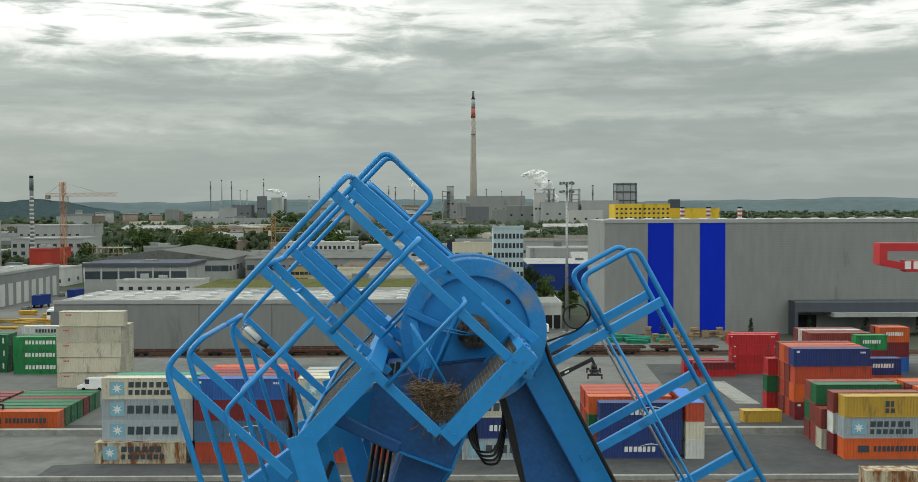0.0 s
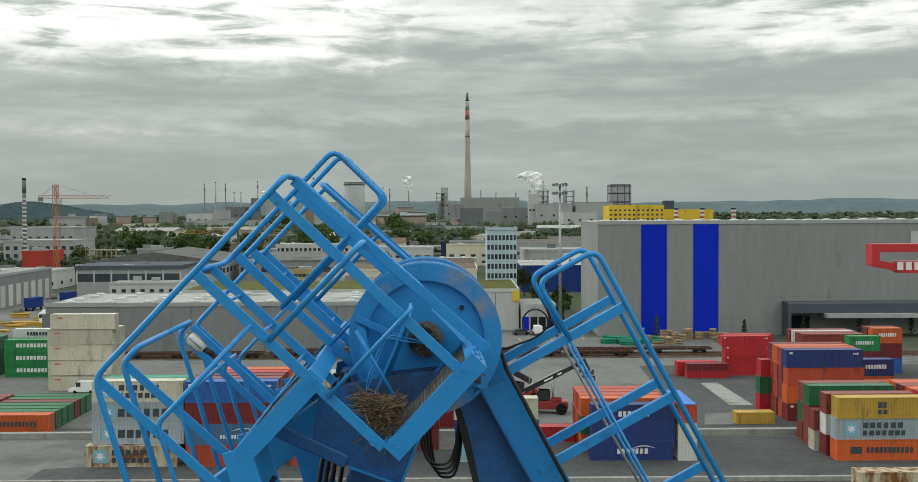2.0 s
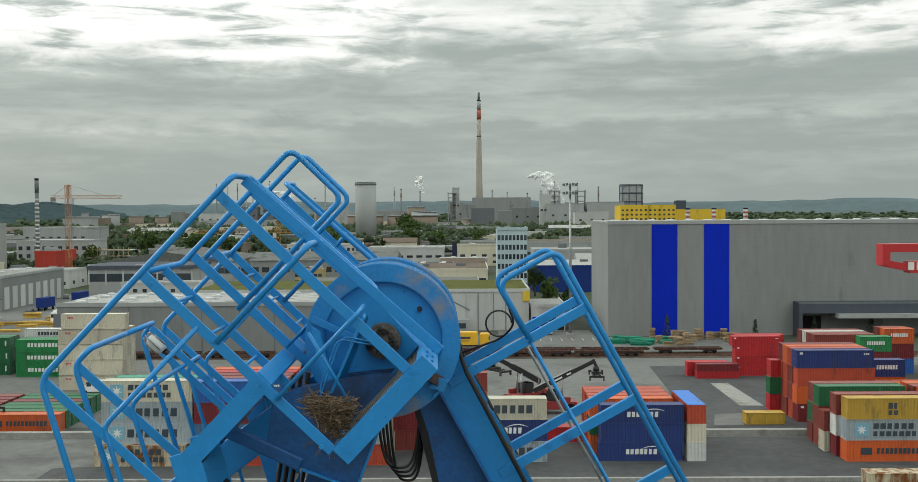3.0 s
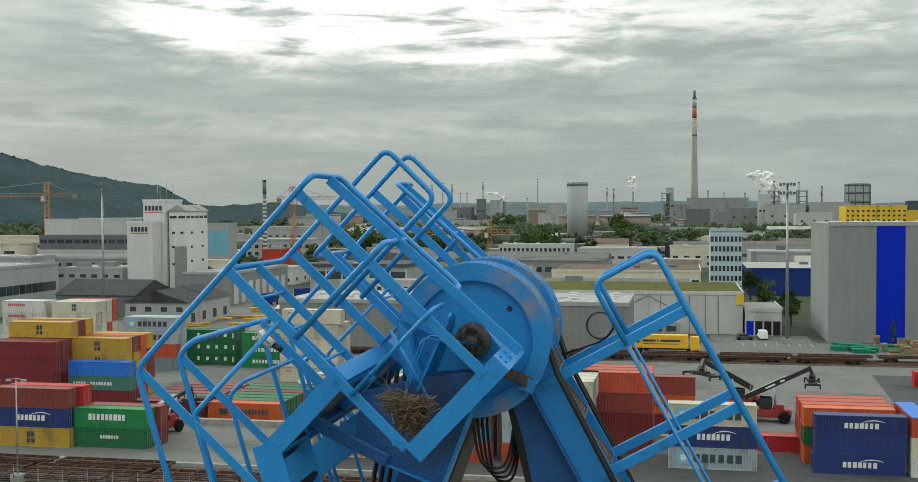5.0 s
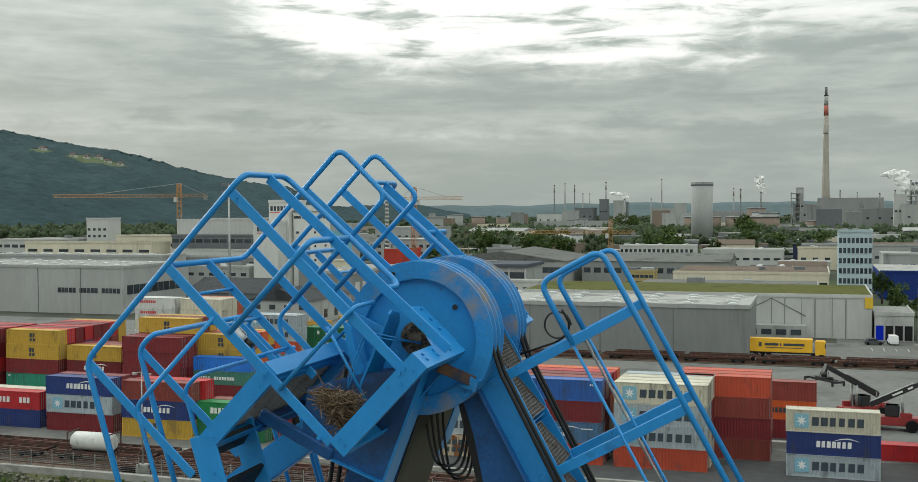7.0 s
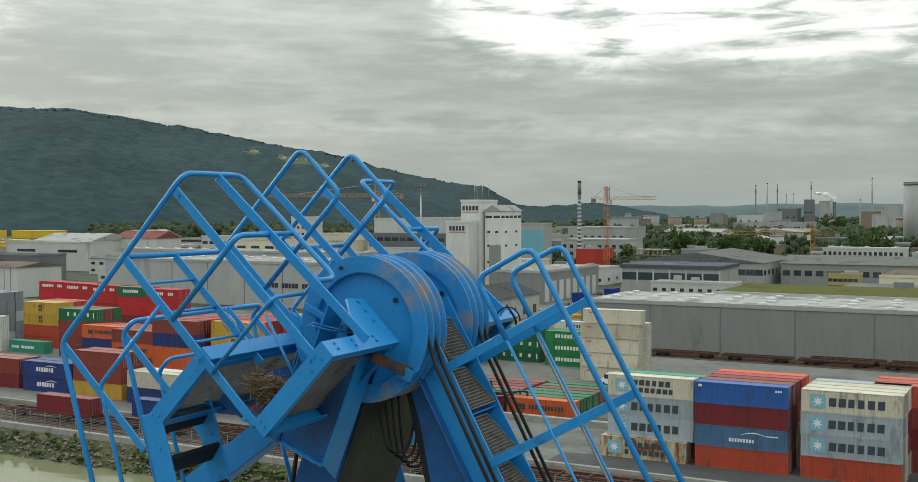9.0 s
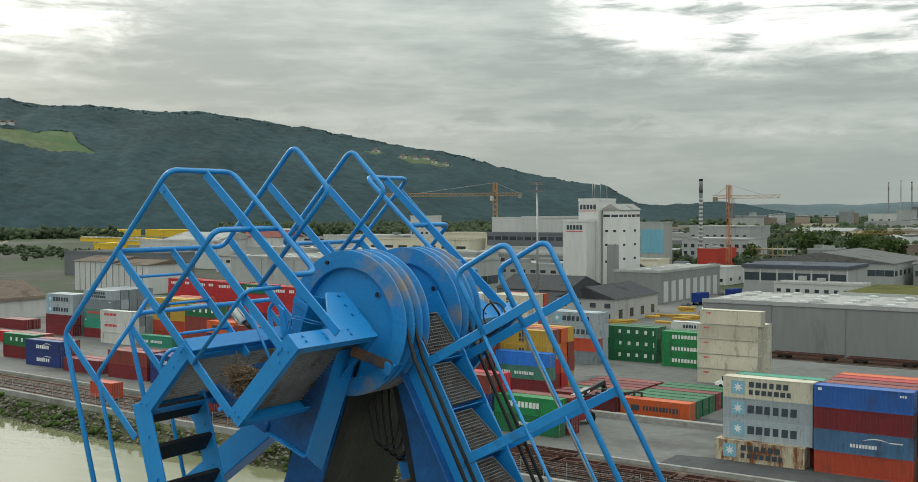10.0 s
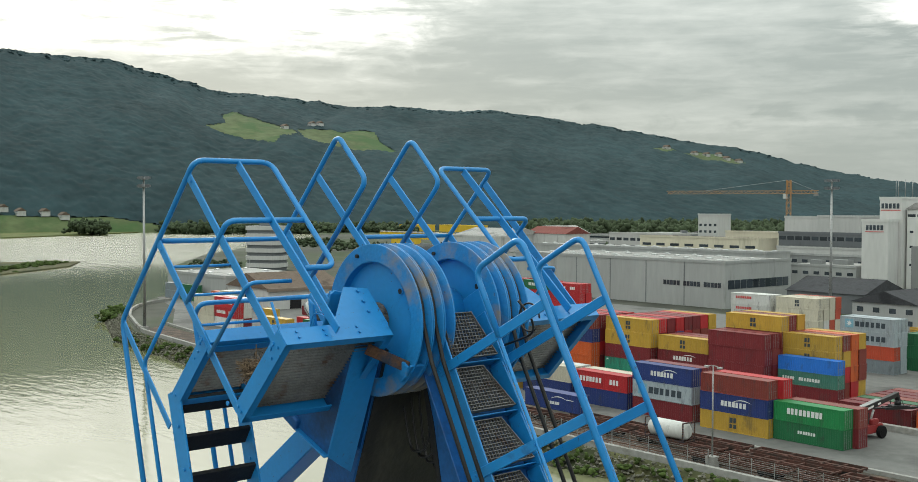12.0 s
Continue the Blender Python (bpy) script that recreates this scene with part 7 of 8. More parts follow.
    lumps("river_woods", pl, "woods", "soft green woods along the river bank", "woods", 8, 0.2, 0.42)
    pl = []
    for _ in range(60):
        k = r.random()
        x, y = -322 + 30 * k + r.gauss(0, 2.5), 140 - 16 * k + r.gauss(0, 2.5) - 4
        pl.append((x, y, r.uniform(-1.6, 0.3), r.uniform(0.6, 1.5), r.uniform(0.6, 1.3)))
    for _ in range(300):
        x = r.uniform(-250, 20)
        s = r.uniform(0, 4.2)
        y = float(np.interp(x, (-250, -200, -127, 20), (106.5, 102, 98, 98.3)))
        pl.append((x, y - s, 0.3 - 0.48 * s + r.uniform(0, 0.3), r.uniform(0.3, 1.0), r.uniform(0.3, 0.8)))
    for _ in range(170):
        k = r.random() ** 1.5
        pl.append((-612 + 80 * k + r.gauss(0, 4), 222 - 66 * k + r.gauss(0, 4) - 4, -1.2 + r.uniform(0, 0.5), r.uniform(0.8, 2.4), r.uniform(0.6, 1.5)))
    lumps("shore_bushes", pl, "leaf_bush", "green bushes along the quay slope", "bushes")


M["leaf_bush"] = material("bush_leaves", (0.05, 0.075, 0.022, 1), 0.9, var=0.35, scale=0.3, island=0.4)
forests()
# low hills on the horizon
verts, faces = [], []
for i in range(121):
    a = radians(-34 + 66 * i / 120)
    h = 48 + 16 * noise.noise(Vector((i * 0.09, 0.3, 0))) + 7 * noise.noise(Vector((i * 0.4, 2.3, 0))) + (14 if i < 40 else 0) * (1 - i / 40)
    for d, z in ((4300, -1), (4500, h * 0.8), (4650, h), (4800, 0)):
        verts.append((-math.sin(a) * d, math.cos(a) * d, z))
for i in range(120):
    for j in range(3):
        a = i * 4 + j
        faces.append((a, a + 4, a + 5, a + 1))
me = bpy.data.meshes.new("horizon_hills")
me.from_pydata(verts, [], faces)
# pale blue-grey base: the haze of distance is put into the colour
M["far_hill_haze"] = material("far_wooded_hills_haze_tint", (0.085, 0.115, 0.125, 1), 0.95, var=0.15, scale=0.003)
me.materials.append(M["far_hill_haze"])
tagged(new("horizon_hills", me), "low wooded hills on the horizon, distance haze put into their blue-grey colour", "hills", kind="structure")


# ---- trees in the town ----
M["bark"] = material("tree_bark", (0.07, 0.055, 0.04, 1), 0.95, var=0.3, scale=1)
M["leaf"] = material("tree_leaves", (0.055, 0.085, 0.026, 1), 0.9, var=0.3, scale=0.2, island=0.45, rand=0.0)


def tree_meshes(seed):
    r = random.Random(seed)
    bm = bmesh.new()
    add_tube(bm, [(0, 0, 0), (0.08, 0.05, 2.2), (0, 0.1, 5.0)], [0.26, 0.2, 0.1], 7)
    lobes = []
    for k in range(7):
        a = 6.283 * k / 7 + r.uniform(-0.3, 0.3)
        e = Vector((math.cos(a) * r.uniform(1.2, 2.3), math.sin(a) * r.uniform(1.2, 2.3), r.uniform(3.8, 7.2)))
        add_tube(bm, [(0.05, 0.05, 2.0 + 0.3 * k), e * 0.6 + Vector((0, 0, 1.2)), e], [0.1, 0.07, 0.03], 5)
        lobes.append((e, r.uniform(1.1, 1.8)))
    lobes.append((Vector((0, 0, 7.2)), 1.6))
    trunk = mesh_of(bm, "trunk")
    bm = bmesh.new()
    for c, rad in lobes:
        for _ in range(95):
            d = Vector((r.gauss(0, 1), r.gauss(0, 1), r.gauss(0, 0.85))).normalized() * (rad * r.uniform(0.45, 1.08))
            p = c + d
            u = Vector((r.gauss(0, 1), r.gauss(0, 1), r.gauss(0, 1))).normalized()
            v = u.orthogonal().normalized()
            s = r.uniform(0.22, 0.45)
            q = [bm.verts.new(p + u * s), bm.verts.new(p + v * s * 0.8), bm.verts.new(p - u * s), bm.verts.new(p - v * s * 0.8 + d * 0.15)]
            bm.faces.new(q)
    return trunk, mesh_of(bm, "crown")


TREES = [tree_meshes(s) for s in (1, 2, 3, 4)]


def tree(x, y, s, k, label="broad green tree beside factory buildings"):
    t = thing("tree", label, "tree", "town trees", at=pose(x, y, 0, 0, 0, 47 * k))
    t.scale = (s * (0.9 + 0.1 * (k % 3)), s, s)
    part("trunk", TREES[k % 4][0], M["bark"], t)
    part("crown", TREES[k % 4][1], M["leaf"], t)


for i, (x, y, s) in enumerate(((25.5, 330, 1.0), (27, 345, 1.0), (29.5, 290, 0.7), (30.5, 300, 0.8), (31, 318, 0.9), (24, 372, 1.2), (21, 385, 1.2), (-178, 322, 0.9),
                               (-168, 392, 1.0), (-215, 704, 2.3), (-209, 712, 1.9), (-225, 817, 1.8), (-216, 822, 1.6), (-232, 826, 1.7), (-201, 861, 1.8), (-190, 868, 1.7), (-210, 866, 1.6), (-217, 1290, 3.0), (-204, 1296, 2.7), (-128, 560, 1.9), (-124, 570, 1.7), (-132, 552, 1.5), (-55, 1000, 3.0), (-45, 900, 2.4), (-88, 640, 2.2), (-82, 655, 2.4), (-76, 640, 2.0), (-178, 600, 2.0), (-172, 610, 1.7), (-150, 590, 1.8), (-143, 585, 1.5), (-158, 640, 2.1), (-132, 620, 1.7), (-120, 660, 2.0), (-196, 560, 1.5), (-66, 560, 1.2), (-50, 620, 1.6), (-36, 700, 2.0), (-20, 720, 1.9), (8, 725, 1.9), (80, 600, 1.6), (95, 640, 1.8))):
    tree(x, y, s, i)
# ---- low industrial quarter ----
TAKEN = []
for ob in list(scene.objects):
    if ob.parent is None and ob.get("category") and ob.type == "EMPTY" and ob.location.y > 225:
        for c in ob.children:
            if c.name.startswith("wall"):
                TAKEN.append((ob.location.x - c.scale.x / 2 - 4, ob.location.x + c.scale.x / 2 + 4, ob.location.y - c.scale.y / 2 - 4, ob.location.y + c.scale.y / 2 + 4))


def free(x0, x1, y0, y1):
    return all(x1 < a or x0 > b or y1 < c or y0 > d for a, b, c, d in TAKEN)


qr = random.Random(33)
count = 0
for _ in range(4000):
    if count >= 225:
        break
    d = 430 * (3.5 ** qr.random())
    a = radians(qr.uniform(-22, 47))
    if d > 560 and a > radians(43) or d > 1000 and a > radians(30):
        continue
    x, y = -math.sin(a) * d, math.cos(a) * d
    k = 0.7 + d / 900
    w, dp = qr.uniform(10, 34) * k, qr.uniform(9, 24) * k
    if not free(x - w / 2, x + w / 2, y - dp / 2, y + dp / 2) or (28 < x < 155 and y < 340):
        continue
    TAKEN.append((x - w / 2 - 4, x + w / 2 + 4, y - dp / 2 - 4, y + dp / 2 + 4))
    h = qr.choice((5, 6, 7, 8, 9, 11)) * (1 if d < 900 else 1.15)
    wall = qr.choice(("white", "lgrey", "lgrey", "grey", "cream", "white", "brown", "grey", "dgrey"))
    roof = qr.choice(("grey", "light", "grey", "light", "brown", "dark", "grey"))
    rows = [(max(3, int(w / 5)), 1.4 + 3.4 * j, 2.6, 1.3) for j in range(int(h // 3.6))][:2] if d < 620 else [(1, h * 0.3 + 3.4 * j, w * 0.86, 1.4) for j in range(1 if h < 8 else 2)]
    building(x - w / 2, x + w / 2, y - dp / 2, y + dp / 2, h, wall, roof, "low flat-roofed %s workshop with %s roof" % ({"lgrey": "pale grey", "dgrey": "dark grey"}.get(wall, wall), roof), "workshop", group="workshops of the quarter",
             front=rows, side=[(max(2, int(dp / 7)), 1.6, 2.2, 1.3)] if a > radians(8) and d < 800 else (), domes=qr.choice((0, 0, 4, 6)) if d < 800 else 0, pitched=qr.choice((0, 0, 0, 2.5)))
    count += 1
pl = []
for _ in range(1300):
    a, d = radians(qr.uniform(-14, 36)), qr.uniform(640, 1060)
    x, y = -math.sin(a) * d, math.cos(a) * d
    if free(x + 1, x - 1, y + 1, y - 1) and noise.noise(Vector((x * 0.008, y * 0.01, 8.1))) > -0.2:
        pl.append((x, y, qr.uniform(3, 8), qr.uniform(3.5, 6.5), qr.uniform(4, 7)))
for _ in range(20000):
    if len(pl) > 5200:
        break
    d = 540 * (2.4 ** qr.random())
    a = radians(qr.uniform(-22, 44))
    if d > 700 and a > radians(38):
        continue
    x, y = -math.sin(a) * d, math.cos(a) * d
    if noise.noise(Vector((x * 0.011, y * 0.006, 3.3))) < -0.14 or not free(x, x, y, y) or (28 < x < 155 and y < 345):
        continue
    pl.append((x, y, qr.uniform(1.5, 5.5), qr.uniform(1.8, 4.2), qr.uniform(2.2, 5.0)))
lumps("town_greenery", pl, "woods", "tree groups between the factory buildings", "trees", 5, 0.26, 0.5)
# houses on and below the hill
for i, (az, s) in enumerate(((37.4, 0.74), (36.8, 0.75), (36.2, 0.76), (35.8, 0.73), (56.8, 0.68), (57.2, 0.67), (58.6, 0.60), (71.4, 0.05), (72.2, 0.06), (69.4, 0.04), (70.3, 0.05), (72.9, 0.09), (35.2, 0.73), (38.8, 0.75))):
    p = hill_point(az, s)
    hse = building(p.x - 6.5, p.x + 6.5, p.y - 5, p.y + 5, 6, "white", "brown", "small white house with brown roof on the hill", "house", group="hill houses", front=[(4, 2, 1.4, 1.4), (4, 4.6, 1.4, 1.4)], pitched=4)
    hse.location.z = p.z + 1


# ---- vehicles and wagons ----
M["tyre"] = material("tyre_rubber", (0.012, 0.012, 0.013, 1), 0.85, var=0.3, scale=4)
M["veh_red"] = material("vehicle_red_paint", (0.24, 0.025, 0.025, 1), 0.45, var=0.12, scale=1.5)
M["veh_yellow"] = material("vehicle_yellow_tarp", (0.72, 0.40, 0.02, 1), 0.5, var=0.1, scale=0.6)
M["veh_white"] = material("vehicle_white_paint", (0.72, 0.73, 0.73, 1), 0.35, var=0.06, scale=1)
M["veh_black"] = material("boom_black_paint", (0.015, 0.016, 0.018, 1), 0.5, var=0.2, scale=1)
M["veh_grey"] = material("vehicle_dark_paint", (0.06, 0.065, 0.075, 1), 0.35, var=0.1, scale=1)
M["wagon"] = material("wagon_red_brown", (0.085, 0.042, 0.034, 1), 0.8, var=0.3, scale=0.6, grime=(0.05, 0.035, 0.03, 1), amount=0.4, gscale=0.8)


def wheel_mesh(r, w):
    bm = bmesh.new()
    add_lathe(bm, [(0.01, 0.0), (r * 0.55, 0.0), (r * 0.6, 0.03), (r * 0.95, 0.0), (r, w * 0.15), (r, w * 0.85), (r * 0.95, w), (r * 0.6, w - 0.03), (r * 0.55, w), (0.01, w)], 20)
    return mesh_of(bm, "wheel")


WHEELS = {"big": wheel_mesh(0.85, 0.6), "car": wheel_mesh(0.33, 0.22), "truck": wheel_mesh(0.5, 0.32), "rail": wheel_mesh(0.45, 0.14)}


def wheels(parent, kind, places, r):
    for x, y in places:
        o = part("wheel", WHEELS[kind], M["tyre"], parent)
        o.location = (x, y, r)


def reach_stacker(x, y, turn, boom_len, lift, reach=3.0, swing=0.0):
    t = thing("reach_stacker", "red container reach stacker with long black boom", "reach stacker", "reach stackers", at=pose(x, y, 0.05, 0, 0, turn))
    part("chassis", box_bm(-3.6, 3.4, -1.3, 1.3, 0.7, 1.9, 0.12), M["veh_red"], t)
    part("counterweight", box_bm(-4.3, -2.6, -1.5, 1.5, 0.8, 2.3, 0.2), M["veh_red"], t)
    cab = part("cab", box_bm(-1.2, 0.7, -0.9, 0.9, 1.9, 3.5, 0.12), M["veh_black"], t)
    part("cab_glass", box_bm(-1.24, 0.74, -0.8, 0.8, 2.5, 3.5, 0.05), M["pane"], cab)
    wheels(t, "big", [(2.4, -1.95), (2.4, 1.35), (-2.7, -1.7), (-2.7, 1.1)], 0.85)
    a = Vector((-3.2, 0, 3.3))
    b = a + Vector((math.cos(radians(lift)), 0, math.sin(radians(lift)))) * boom_len
    m = a + (b - a) * 0.62
    part("boom", bar_bm(a, m, (0, 1, 0), 0.72, 0.72, 0.05), M["veh_black"], t)
    part("inner_boom", bar_bm(a + (b - a) * 0.55, b, (0, 1, 0), 0.62, 0.62, 0.04), M["veh_black"], t)
    for s in (-1, 1):
        part("lift_cylinder", tube_bm([(1.2, 0.55 * s, 1.8), a + (b - a) * 0.45 + Vector((0, 0.55 * s, -0.4))], 0.16, 0, 8), M["steel"], t)
    part("head", bar_bm(b + Vector((-0.3, 0, 0.25)), b + Vector((0.25, 0, -1.0)), (0, 1, 0), 0.7, 0.45, 0.05), M["veh_black"], t)
    part("rotator", tube_bm([(b.x + 0.2, 0, b.z - 0.9), (b.x + 0.2, 0, b.z - 1.55)], 0.45, 0, 12), M["veh_black"], t)
    hub = pose(b.x + 0.2, 0, b.z - 2.0, 0, 0, swing)
    bm = box_bm(-0.75, 0.75, -1.1, 1.1, 0.1, 0.45, 0.04)
    for q in (-0.62, 0.42):
        add_box(bm, q, q + 0.2, -2.2, 2.2, -0.12, 0.22)
    for q in (-1.9, 0.0, 1.9):
        add_box(bm, -0.62, 0.62, q - 0.1, q + 0.1, -0.1, 0.2)
    bm.transform(hub)
    part("spreader", bm, M["veh_black"], t)
    for sg in (-1, 1):
        bm = box_bm(-0.26, -0.06, min(sg * 1.8, sg * reach), max(sg * 1.8, sg * reach), -0.05, 0.15)
        add_box(bm, 0.08, 0.28, min(sg * 1.8, sg * reach), max(sg * 1.8, sg * reach), -0.05, 0.15)
        bm.transform(hub)
        part("spreader_arm", bm, M["veh_black"], t)
        bm = box_bm(-1.12, 1.12, sg * reach - 0.14, sg * reach + 0.14, -0.15, 0.15)
        for q in (-1.12, 0.92):
            add_box(bm, q, q + 0.2, sg * reach - 0.14, sg * reach + 0.14, -0.6, -0.15)
        bm.transform(hub)
        part("twistlock_arm", bm, M["veh_black"], t)
    for i, w in ((0.40, 1.5), (0.58, 0.7)):
        o = slab("lettering", 0, 1, 0, 1, 0, 1, "mark_white", t)
        o.matrix_local = pose(*(a + (b - a) * i + Vector((0, -0.47, -0.12))), 0, -lift, 0) @ Matrix.Diagonal((w, 0.04, 0.26, 1))
    part("boom_rail", bar_bm(a + Vector((0, 0, 0.47)), m + Vector((0, 0, 0.47)), (0, 1, 0), 0.8, 0.06, 0), M["steel"], t)
    for k in (-0.9, 0.0, 0.9):
        part("hose", tube_bm([(b.x, 0.3, b.z - 0.2), (b.x + 0.35, 0.3 + k, b.z - 1.0), (b.x + 0.2, k * 1.2, b.z - 1.75)], 0.05, 0, 6), M["veh_black"], t)
    part("exhaust", tube_bm([(-2.2, 0.9, 2.8), (-2.2, 0.9, 4.0)], 0.1, 0, 8), M["steel"], t)
    part("hydraulic_tank", box_bm(0.8, 2.4, -1.25, -0.7, 1.9, 2.6, 0.08), M["veh_red"], t)


reach_stacker(13.6, 156.8, -5, 10.4, 27)
reach_stacker(9.4, 164.0, -141, 10.8, 27)
reach_stacker(-70.3, 132.2, 86, 12.0, 9, 6.0, 62)


def road_truck(x, y, turn, tarp, cab_mat, label):
    t = thing("truck", label, "truck", at=pose(x, y, 0.05, 0, 0, turn))
    part("trailer", box_bm(-6.8, 6.2, -1.25, 1.25, 1.1, 3.9, 0.06), M[tarp], t)
    part("trailer_frame", box_bm(-6.8, 6.6, -0.9, 0.9, 0.75, 1.08), M["veh_black"], t)
    cab = part("cab", box_bm(6.7, 8.8, -1.25, 1.25, 0.6, 3.6, 0.18), M[cab_mat], t)
    part("windscreen", box_bm(8.2, 8.84, -1.1, 1.1, 2.1, 3.1, 0.04), M["pane"], cab)
    wheels(t, "truck", [(a, b) for a in (-5.2, -3.9, -2.6, 6.3, 8.0) for b in (-1.25, 0.93)], 0.5)
    for x0, x1, z0, z1 in ((-4.6, -4.0, 2.2, 3.1), (-3.4, -0.6, 2.45, 2.95), (-0.3, 0.0, 2.45, 2.95), (0.4, 4.6, 2.45, 2.95), (-3.2, 4.2, 1.95, 2.1)):
        slab("lettering", x0, x1, -1.285, -1.25, z0, z1, "mark_dark", t)


road_truck(-3.6, 231.0, 0, "veh_yellow", "veh_yellow", "yellow tarpaulin articulated truck parked at the warehouse")
road_truck(-111.4, 293.0, -86, "veh_white", "veh_white", "white articulated truck on the yard road")


def car(x, y, turn, mat, label, van=False):
    t = thing("van" if van else "car", label, "van" if van else "car", at=pose(x, y, 0.05, 0, 0, turn))
    h = 2.2 if van else 1.45
    bm = bmesh.new()
    prof = [(-2.5, 0.35), (2.45, 0.35), (2.5, 0.9), (1.6, 1.1), (0.9, h), (-2.45, h), (-2.55, 0.9)] if van else [(-2.1, 0.3), (2.1, 0.3), (2.15, 0.75), (1.1, 0.9), (0.45, h), (-1.3, h), (-1.95, 0.95)]
    b = part("body", prism_bm(prof, -0.9, 0.9, 0.07), M[mat], t)
    part("window", box_bm(-1.2 if not van else 0.35, 0.62 if not van else 1.15, -0.93, 0.93, 0.95 if not van else 1.25, h - 0.15, 0.03), M["pane"], b)
    wheels(t, "car", [(1.35, -0.93), (1.35, 0.71), (-1.35, -0.93), (-1.35, 0.71)], 0.33)


car(-63.2, 176.4, 180, "veh_white", "white delivery van standing beside stacked containers", True)
car(15.8, 257.5, 10, "veh_grey", "dark car parked in the loading yard")
car(20.0, 259.0, 95, "veh_white", "white van parked at the loading docks", True)
for i, (x, y, m) in enumerate(((-134, 300, "veh_white"), (-131, 318, "veh_grey"), (-136, 345, "veh_white"), (-140, 372, "veh_grey"), (-133, 330, "veh_white"))):
    car(x, y, 85 + 7 * i, m, "parked %s car on the works street" % ("white" if m == "veh_white" else "dark"))
for x, y, w in ((-128, 352, 3.4), (-131, 330, 3.4)):
    t = thing("skip_trailer", "blue box trailer on the works street", "trailer", "box trailers", at=pose(x, y, 0, 0, 0, 82))
    slab("box", -w, w, -1.3, 1.3, 1.0, 4.0, "w_dblue", t)
    wheels(t, "truck", [(-2.4, -1.25), (-2.4, 0.93), (2.4, -1.25), (2.4, 0.93)], 0.5)


def flat_wagon(x, y, ln, load=None):
    t = thing("flat_wagon", "empty rusty-red flat container wagon on the track" if not load else "flat container wagon carrying a load", "wagon", "flat wagons", at=pose(x, y, 0.24))
    for s in (-1.25, 1.15):
        slab("side_beam", -ln / 2, ln / 2, s, s + 0.12, 0.75, 1.15, "wagon", t)
    n = int(ln / 2.2)
    for i in range(n + 1):
        u = -ln / 2 + ln * i / n
        slab("cross_beam", u - 0.12, u + 0.12, -1.2, 1.2, 0.95, 1.12, "wagon", t)
    slab("centre_sill", -ln / 2, ln / 2, -0.25, 0.25, 0.7, 1.05, "wagon", t)
    for s in (-1, 1):
        slab("bogie", s * (ln / 2 - 2.4) - 1.3, s * (ln / 2 - 2.4) + 1.3, -0.95, 0.95, 0.35, 0.72, "veh_black", t)
        wheels(t, "rail", [(s * (ln / 2 - 2.4) + k, q) for k in (-0.9, 0.9) for q in (-0.8, 0.66)], 0.45)


for y, x0, n in ((218.9, -78, 8), (222.6, -30, 6), (110.9, -96, 3), (107.3, -128, 9), (103.7, -70, 5), (103.7, 47.2, 2)):
    for i in range(n):
        flat_wagon(x0 + 15.4 * i, y, 14.2)
tk = thing("tank_container", "white tank container with rust-stained frame on a wagon", "tank", at=pose(-83.0, 107.3, 1.4, 0, 0, 0))
part("shell", tube_bm([(-3.0, 0, 1.2), (-2.6, 0, 1.2), (2.6, 0, 1.2), (3.0, 0, 1.2)], [0.8, 1.15, 1.15, 0.8], 0, 24), CM["white"], tk)
for s in (-3.05, 3.05):
    for a, b in (((-1.2, 0), (1.2, 0)), ((-1.2, 2.4), (1.2, 2.4)), ((-1.2, 0), (-1.2, 2.4)), ((1.2, 0), (1.2, 2.4))):
        part("frame_bar", bar_bm((s, a[0], a[1]), (s, b[0], b[1]), (1, 0, 0), 0.14, 0.14, 0), M["rust"], tk)
for yy in (-1.2, 1.2):
    part("frame_bar", bar_bm((-3.05, yy, 0.05), (3.05, yy, 0.05), (0, 1, 0), 0.14, 0.14, 0), M["rust"], tk)
container(-148.6, 108.0, 0.30, "rust", None, 20, 0, 0)
container(-112.5, 109.6, 1.40, "navy", "log", 40, 0, 1)
container(-128.3, 106.1, 1.40, "dred", None, 40, 0, 1)

# ---- clutter by the hall and in the works yards ----
M["pallet"] = material("weathered_pallet_wood", (0.26, 0.19, 0.12, 1), 0.9, var=0.35, scale=0.8, rand=0.3)
M["net"] = material("green_netting", (0.03, 0.20, 0.13, 1), 0.9, var=0.3, scale=0.6)
M["timber"] = material("yellow_formwork_timber", (0.48, 0.30, 0.07, 1), 0.8, var=0.25, scale=0.8, rand=0.25)
pr = random.Random(6)


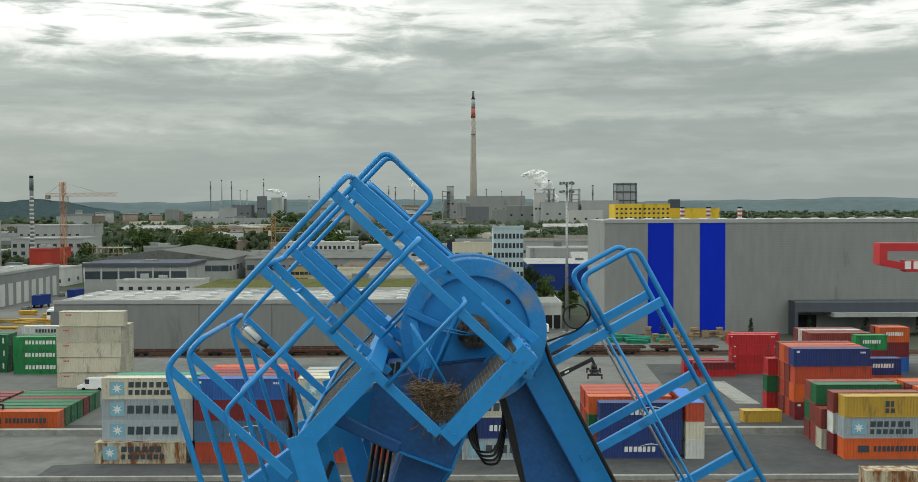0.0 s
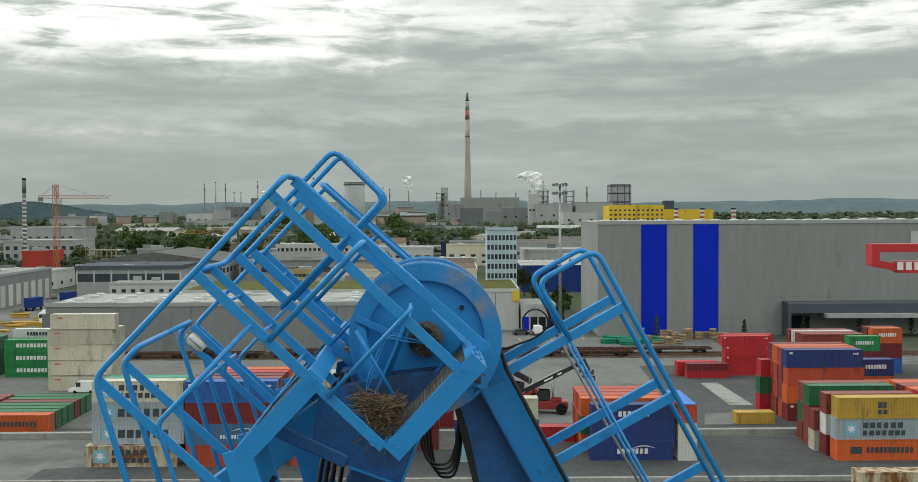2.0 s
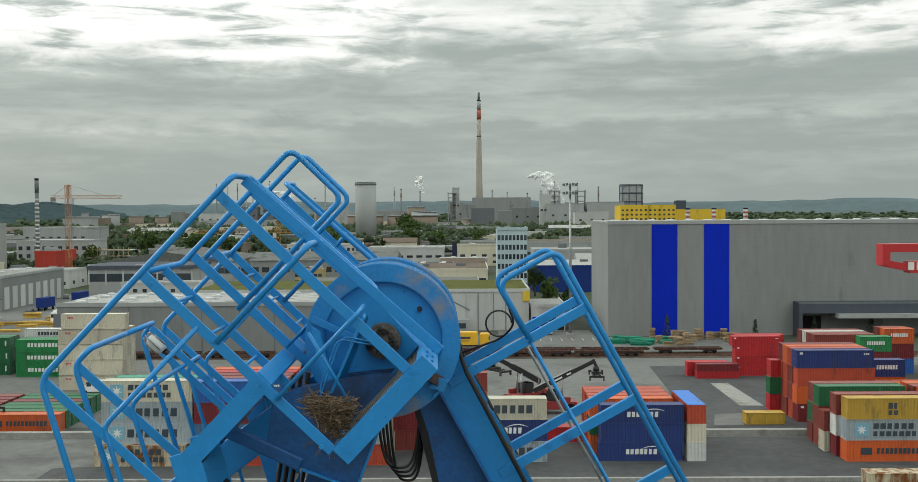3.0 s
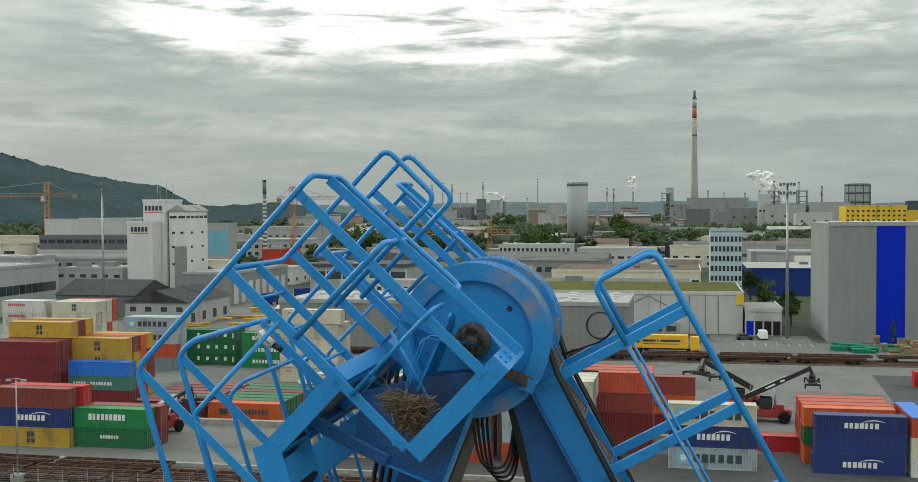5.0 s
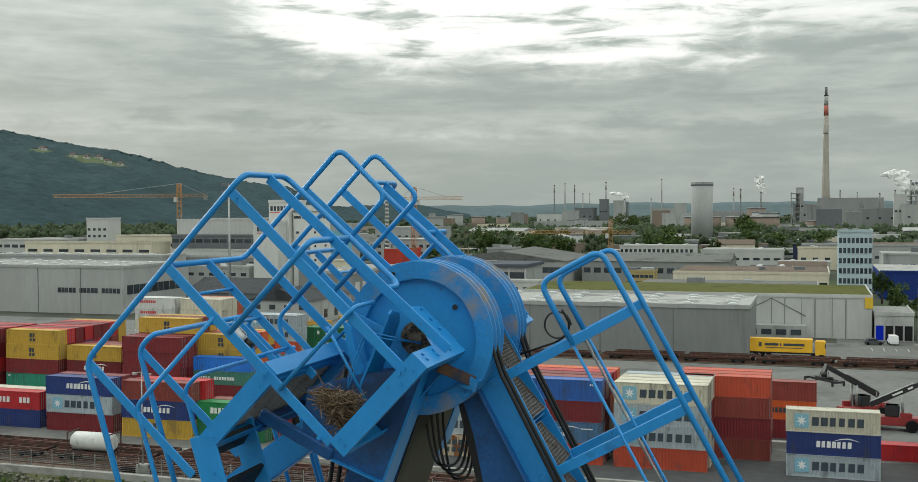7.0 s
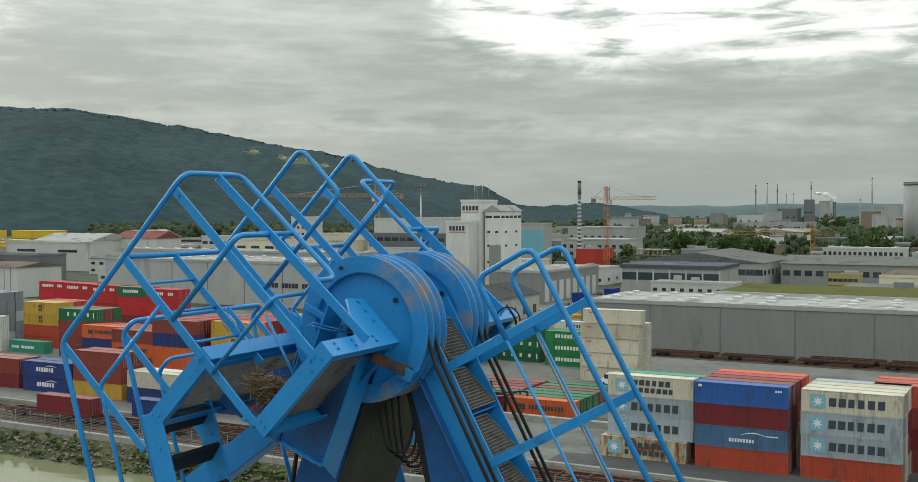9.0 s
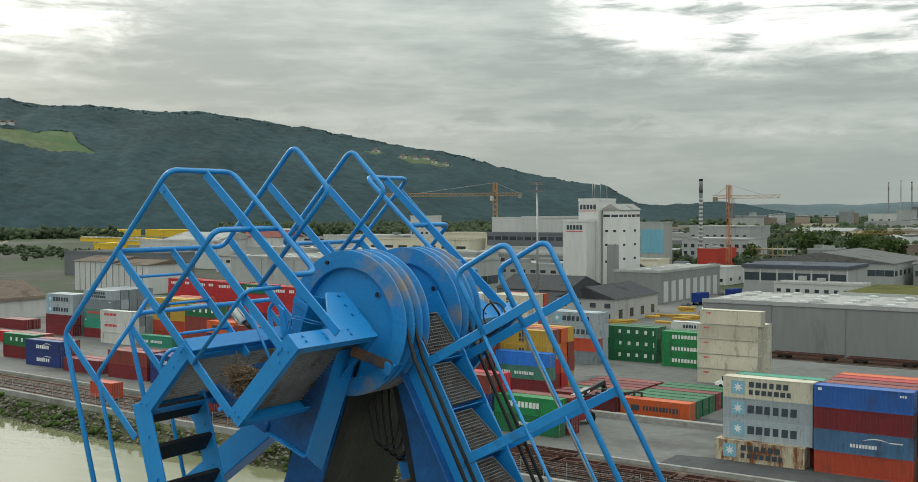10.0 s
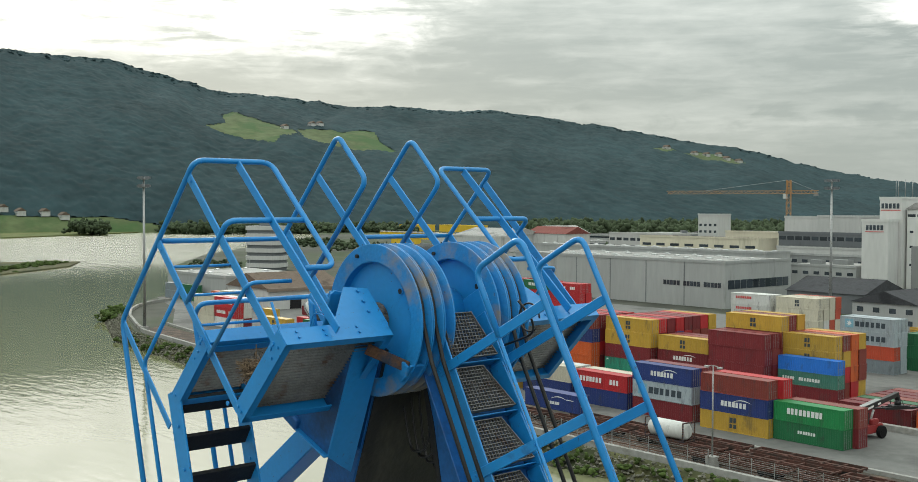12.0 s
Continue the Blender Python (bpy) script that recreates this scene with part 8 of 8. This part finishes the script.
def pile(name, x, y, w, d, h, mat, label, category, group):
    t = thing(name, label, category, group, at=pose(x, y, 0, 0, 0, pr.uniform(-12, 12)))
    n = max(2, int(h / 0.35))
    for i in range(n):
        slab("layer", -w / 2 + pr.uniform(-0.1, 0.1), w / 2 + pr.uniform(-0.1, 0.1), -d / 2 + pr.uniform(-0.1, 0.1), d / 2, i * h / n, i * h / n + h / n * 0.72, mat, t)


for i in range(26):
    pile("pallet_stack", pr.uniform(44, 68), pr.uniform(236, 251), pr.uniform(1.2, 2.6), 1.2, pr.uniform(0.8, 2.6), "pallet", "stack of weathered wooden pallets before the hall", "pallets", "pallet stacks")
for i in range(14):
    pile("net_bundle", pr.uniform(33, 47), pr.uniform(234, 250), pr.uniform(2, 4), 1.6, pr.uniform(0.8, 1.6), "net", "green wrapped bundles on the ground", "bundle", "green bundles")
for i in range(22):
    pile("timber_stack", pr.uniform(-128, -98), pr.uniform(262, 330), pr.uniform(3, 6), 2.0, pr.uniform(0.6, 1.6), "timber", "stack of yellow formwork timber", "timber", "timber stacks")


def conifer(x, y, h, label="narrow dark conifer before the grey hall"):
    r = random.Random(int(x * 7))
    t = thing("conifer", label, "tree", "conifers", at=pose(x, y, 0))
    part("trunk", tube_bm([(0, 0, 0), (0, 0, h * 0.9)], [0.14, 0.04], 0, 6), M["bark"], t)
    bm = bmesh.new()
    for i in range(260):
        k = r.random() ** 0.8
        rad = (1 - k) * h * 0.2 + 0.05
        a = r.uniform(0, 6.283)
        p = Vector((math.cos(a) * rad * r.uniform(0.4, 1.1), math.sin(a) * rad * r.uniform(0.4, 1.1), 0.4 + k * (h - 0.4)))
        u = Vector((math.cos(a), math.sin(a), -0.5)) * r.uniform(0.2, 0.45)
        v = Vector((-math.sin(a), math.cos(a), r.uniform(-0.3, 0.3))) * r.uniform(0.12, 0.25)
        bm.faces.new([bm.verts.new(p + u), bm.verts.new(p + v), bm.verts.new(p - u * 0.4), bm.verts.new(p - v)])
    part("crown", bm, M["woods"], t)


for x, h in ((48, 5.5), (69, 4.2), (83, 5.2), (96.5, 6.4), (109, 5.4)):
    conifer(x, 251.5, h)
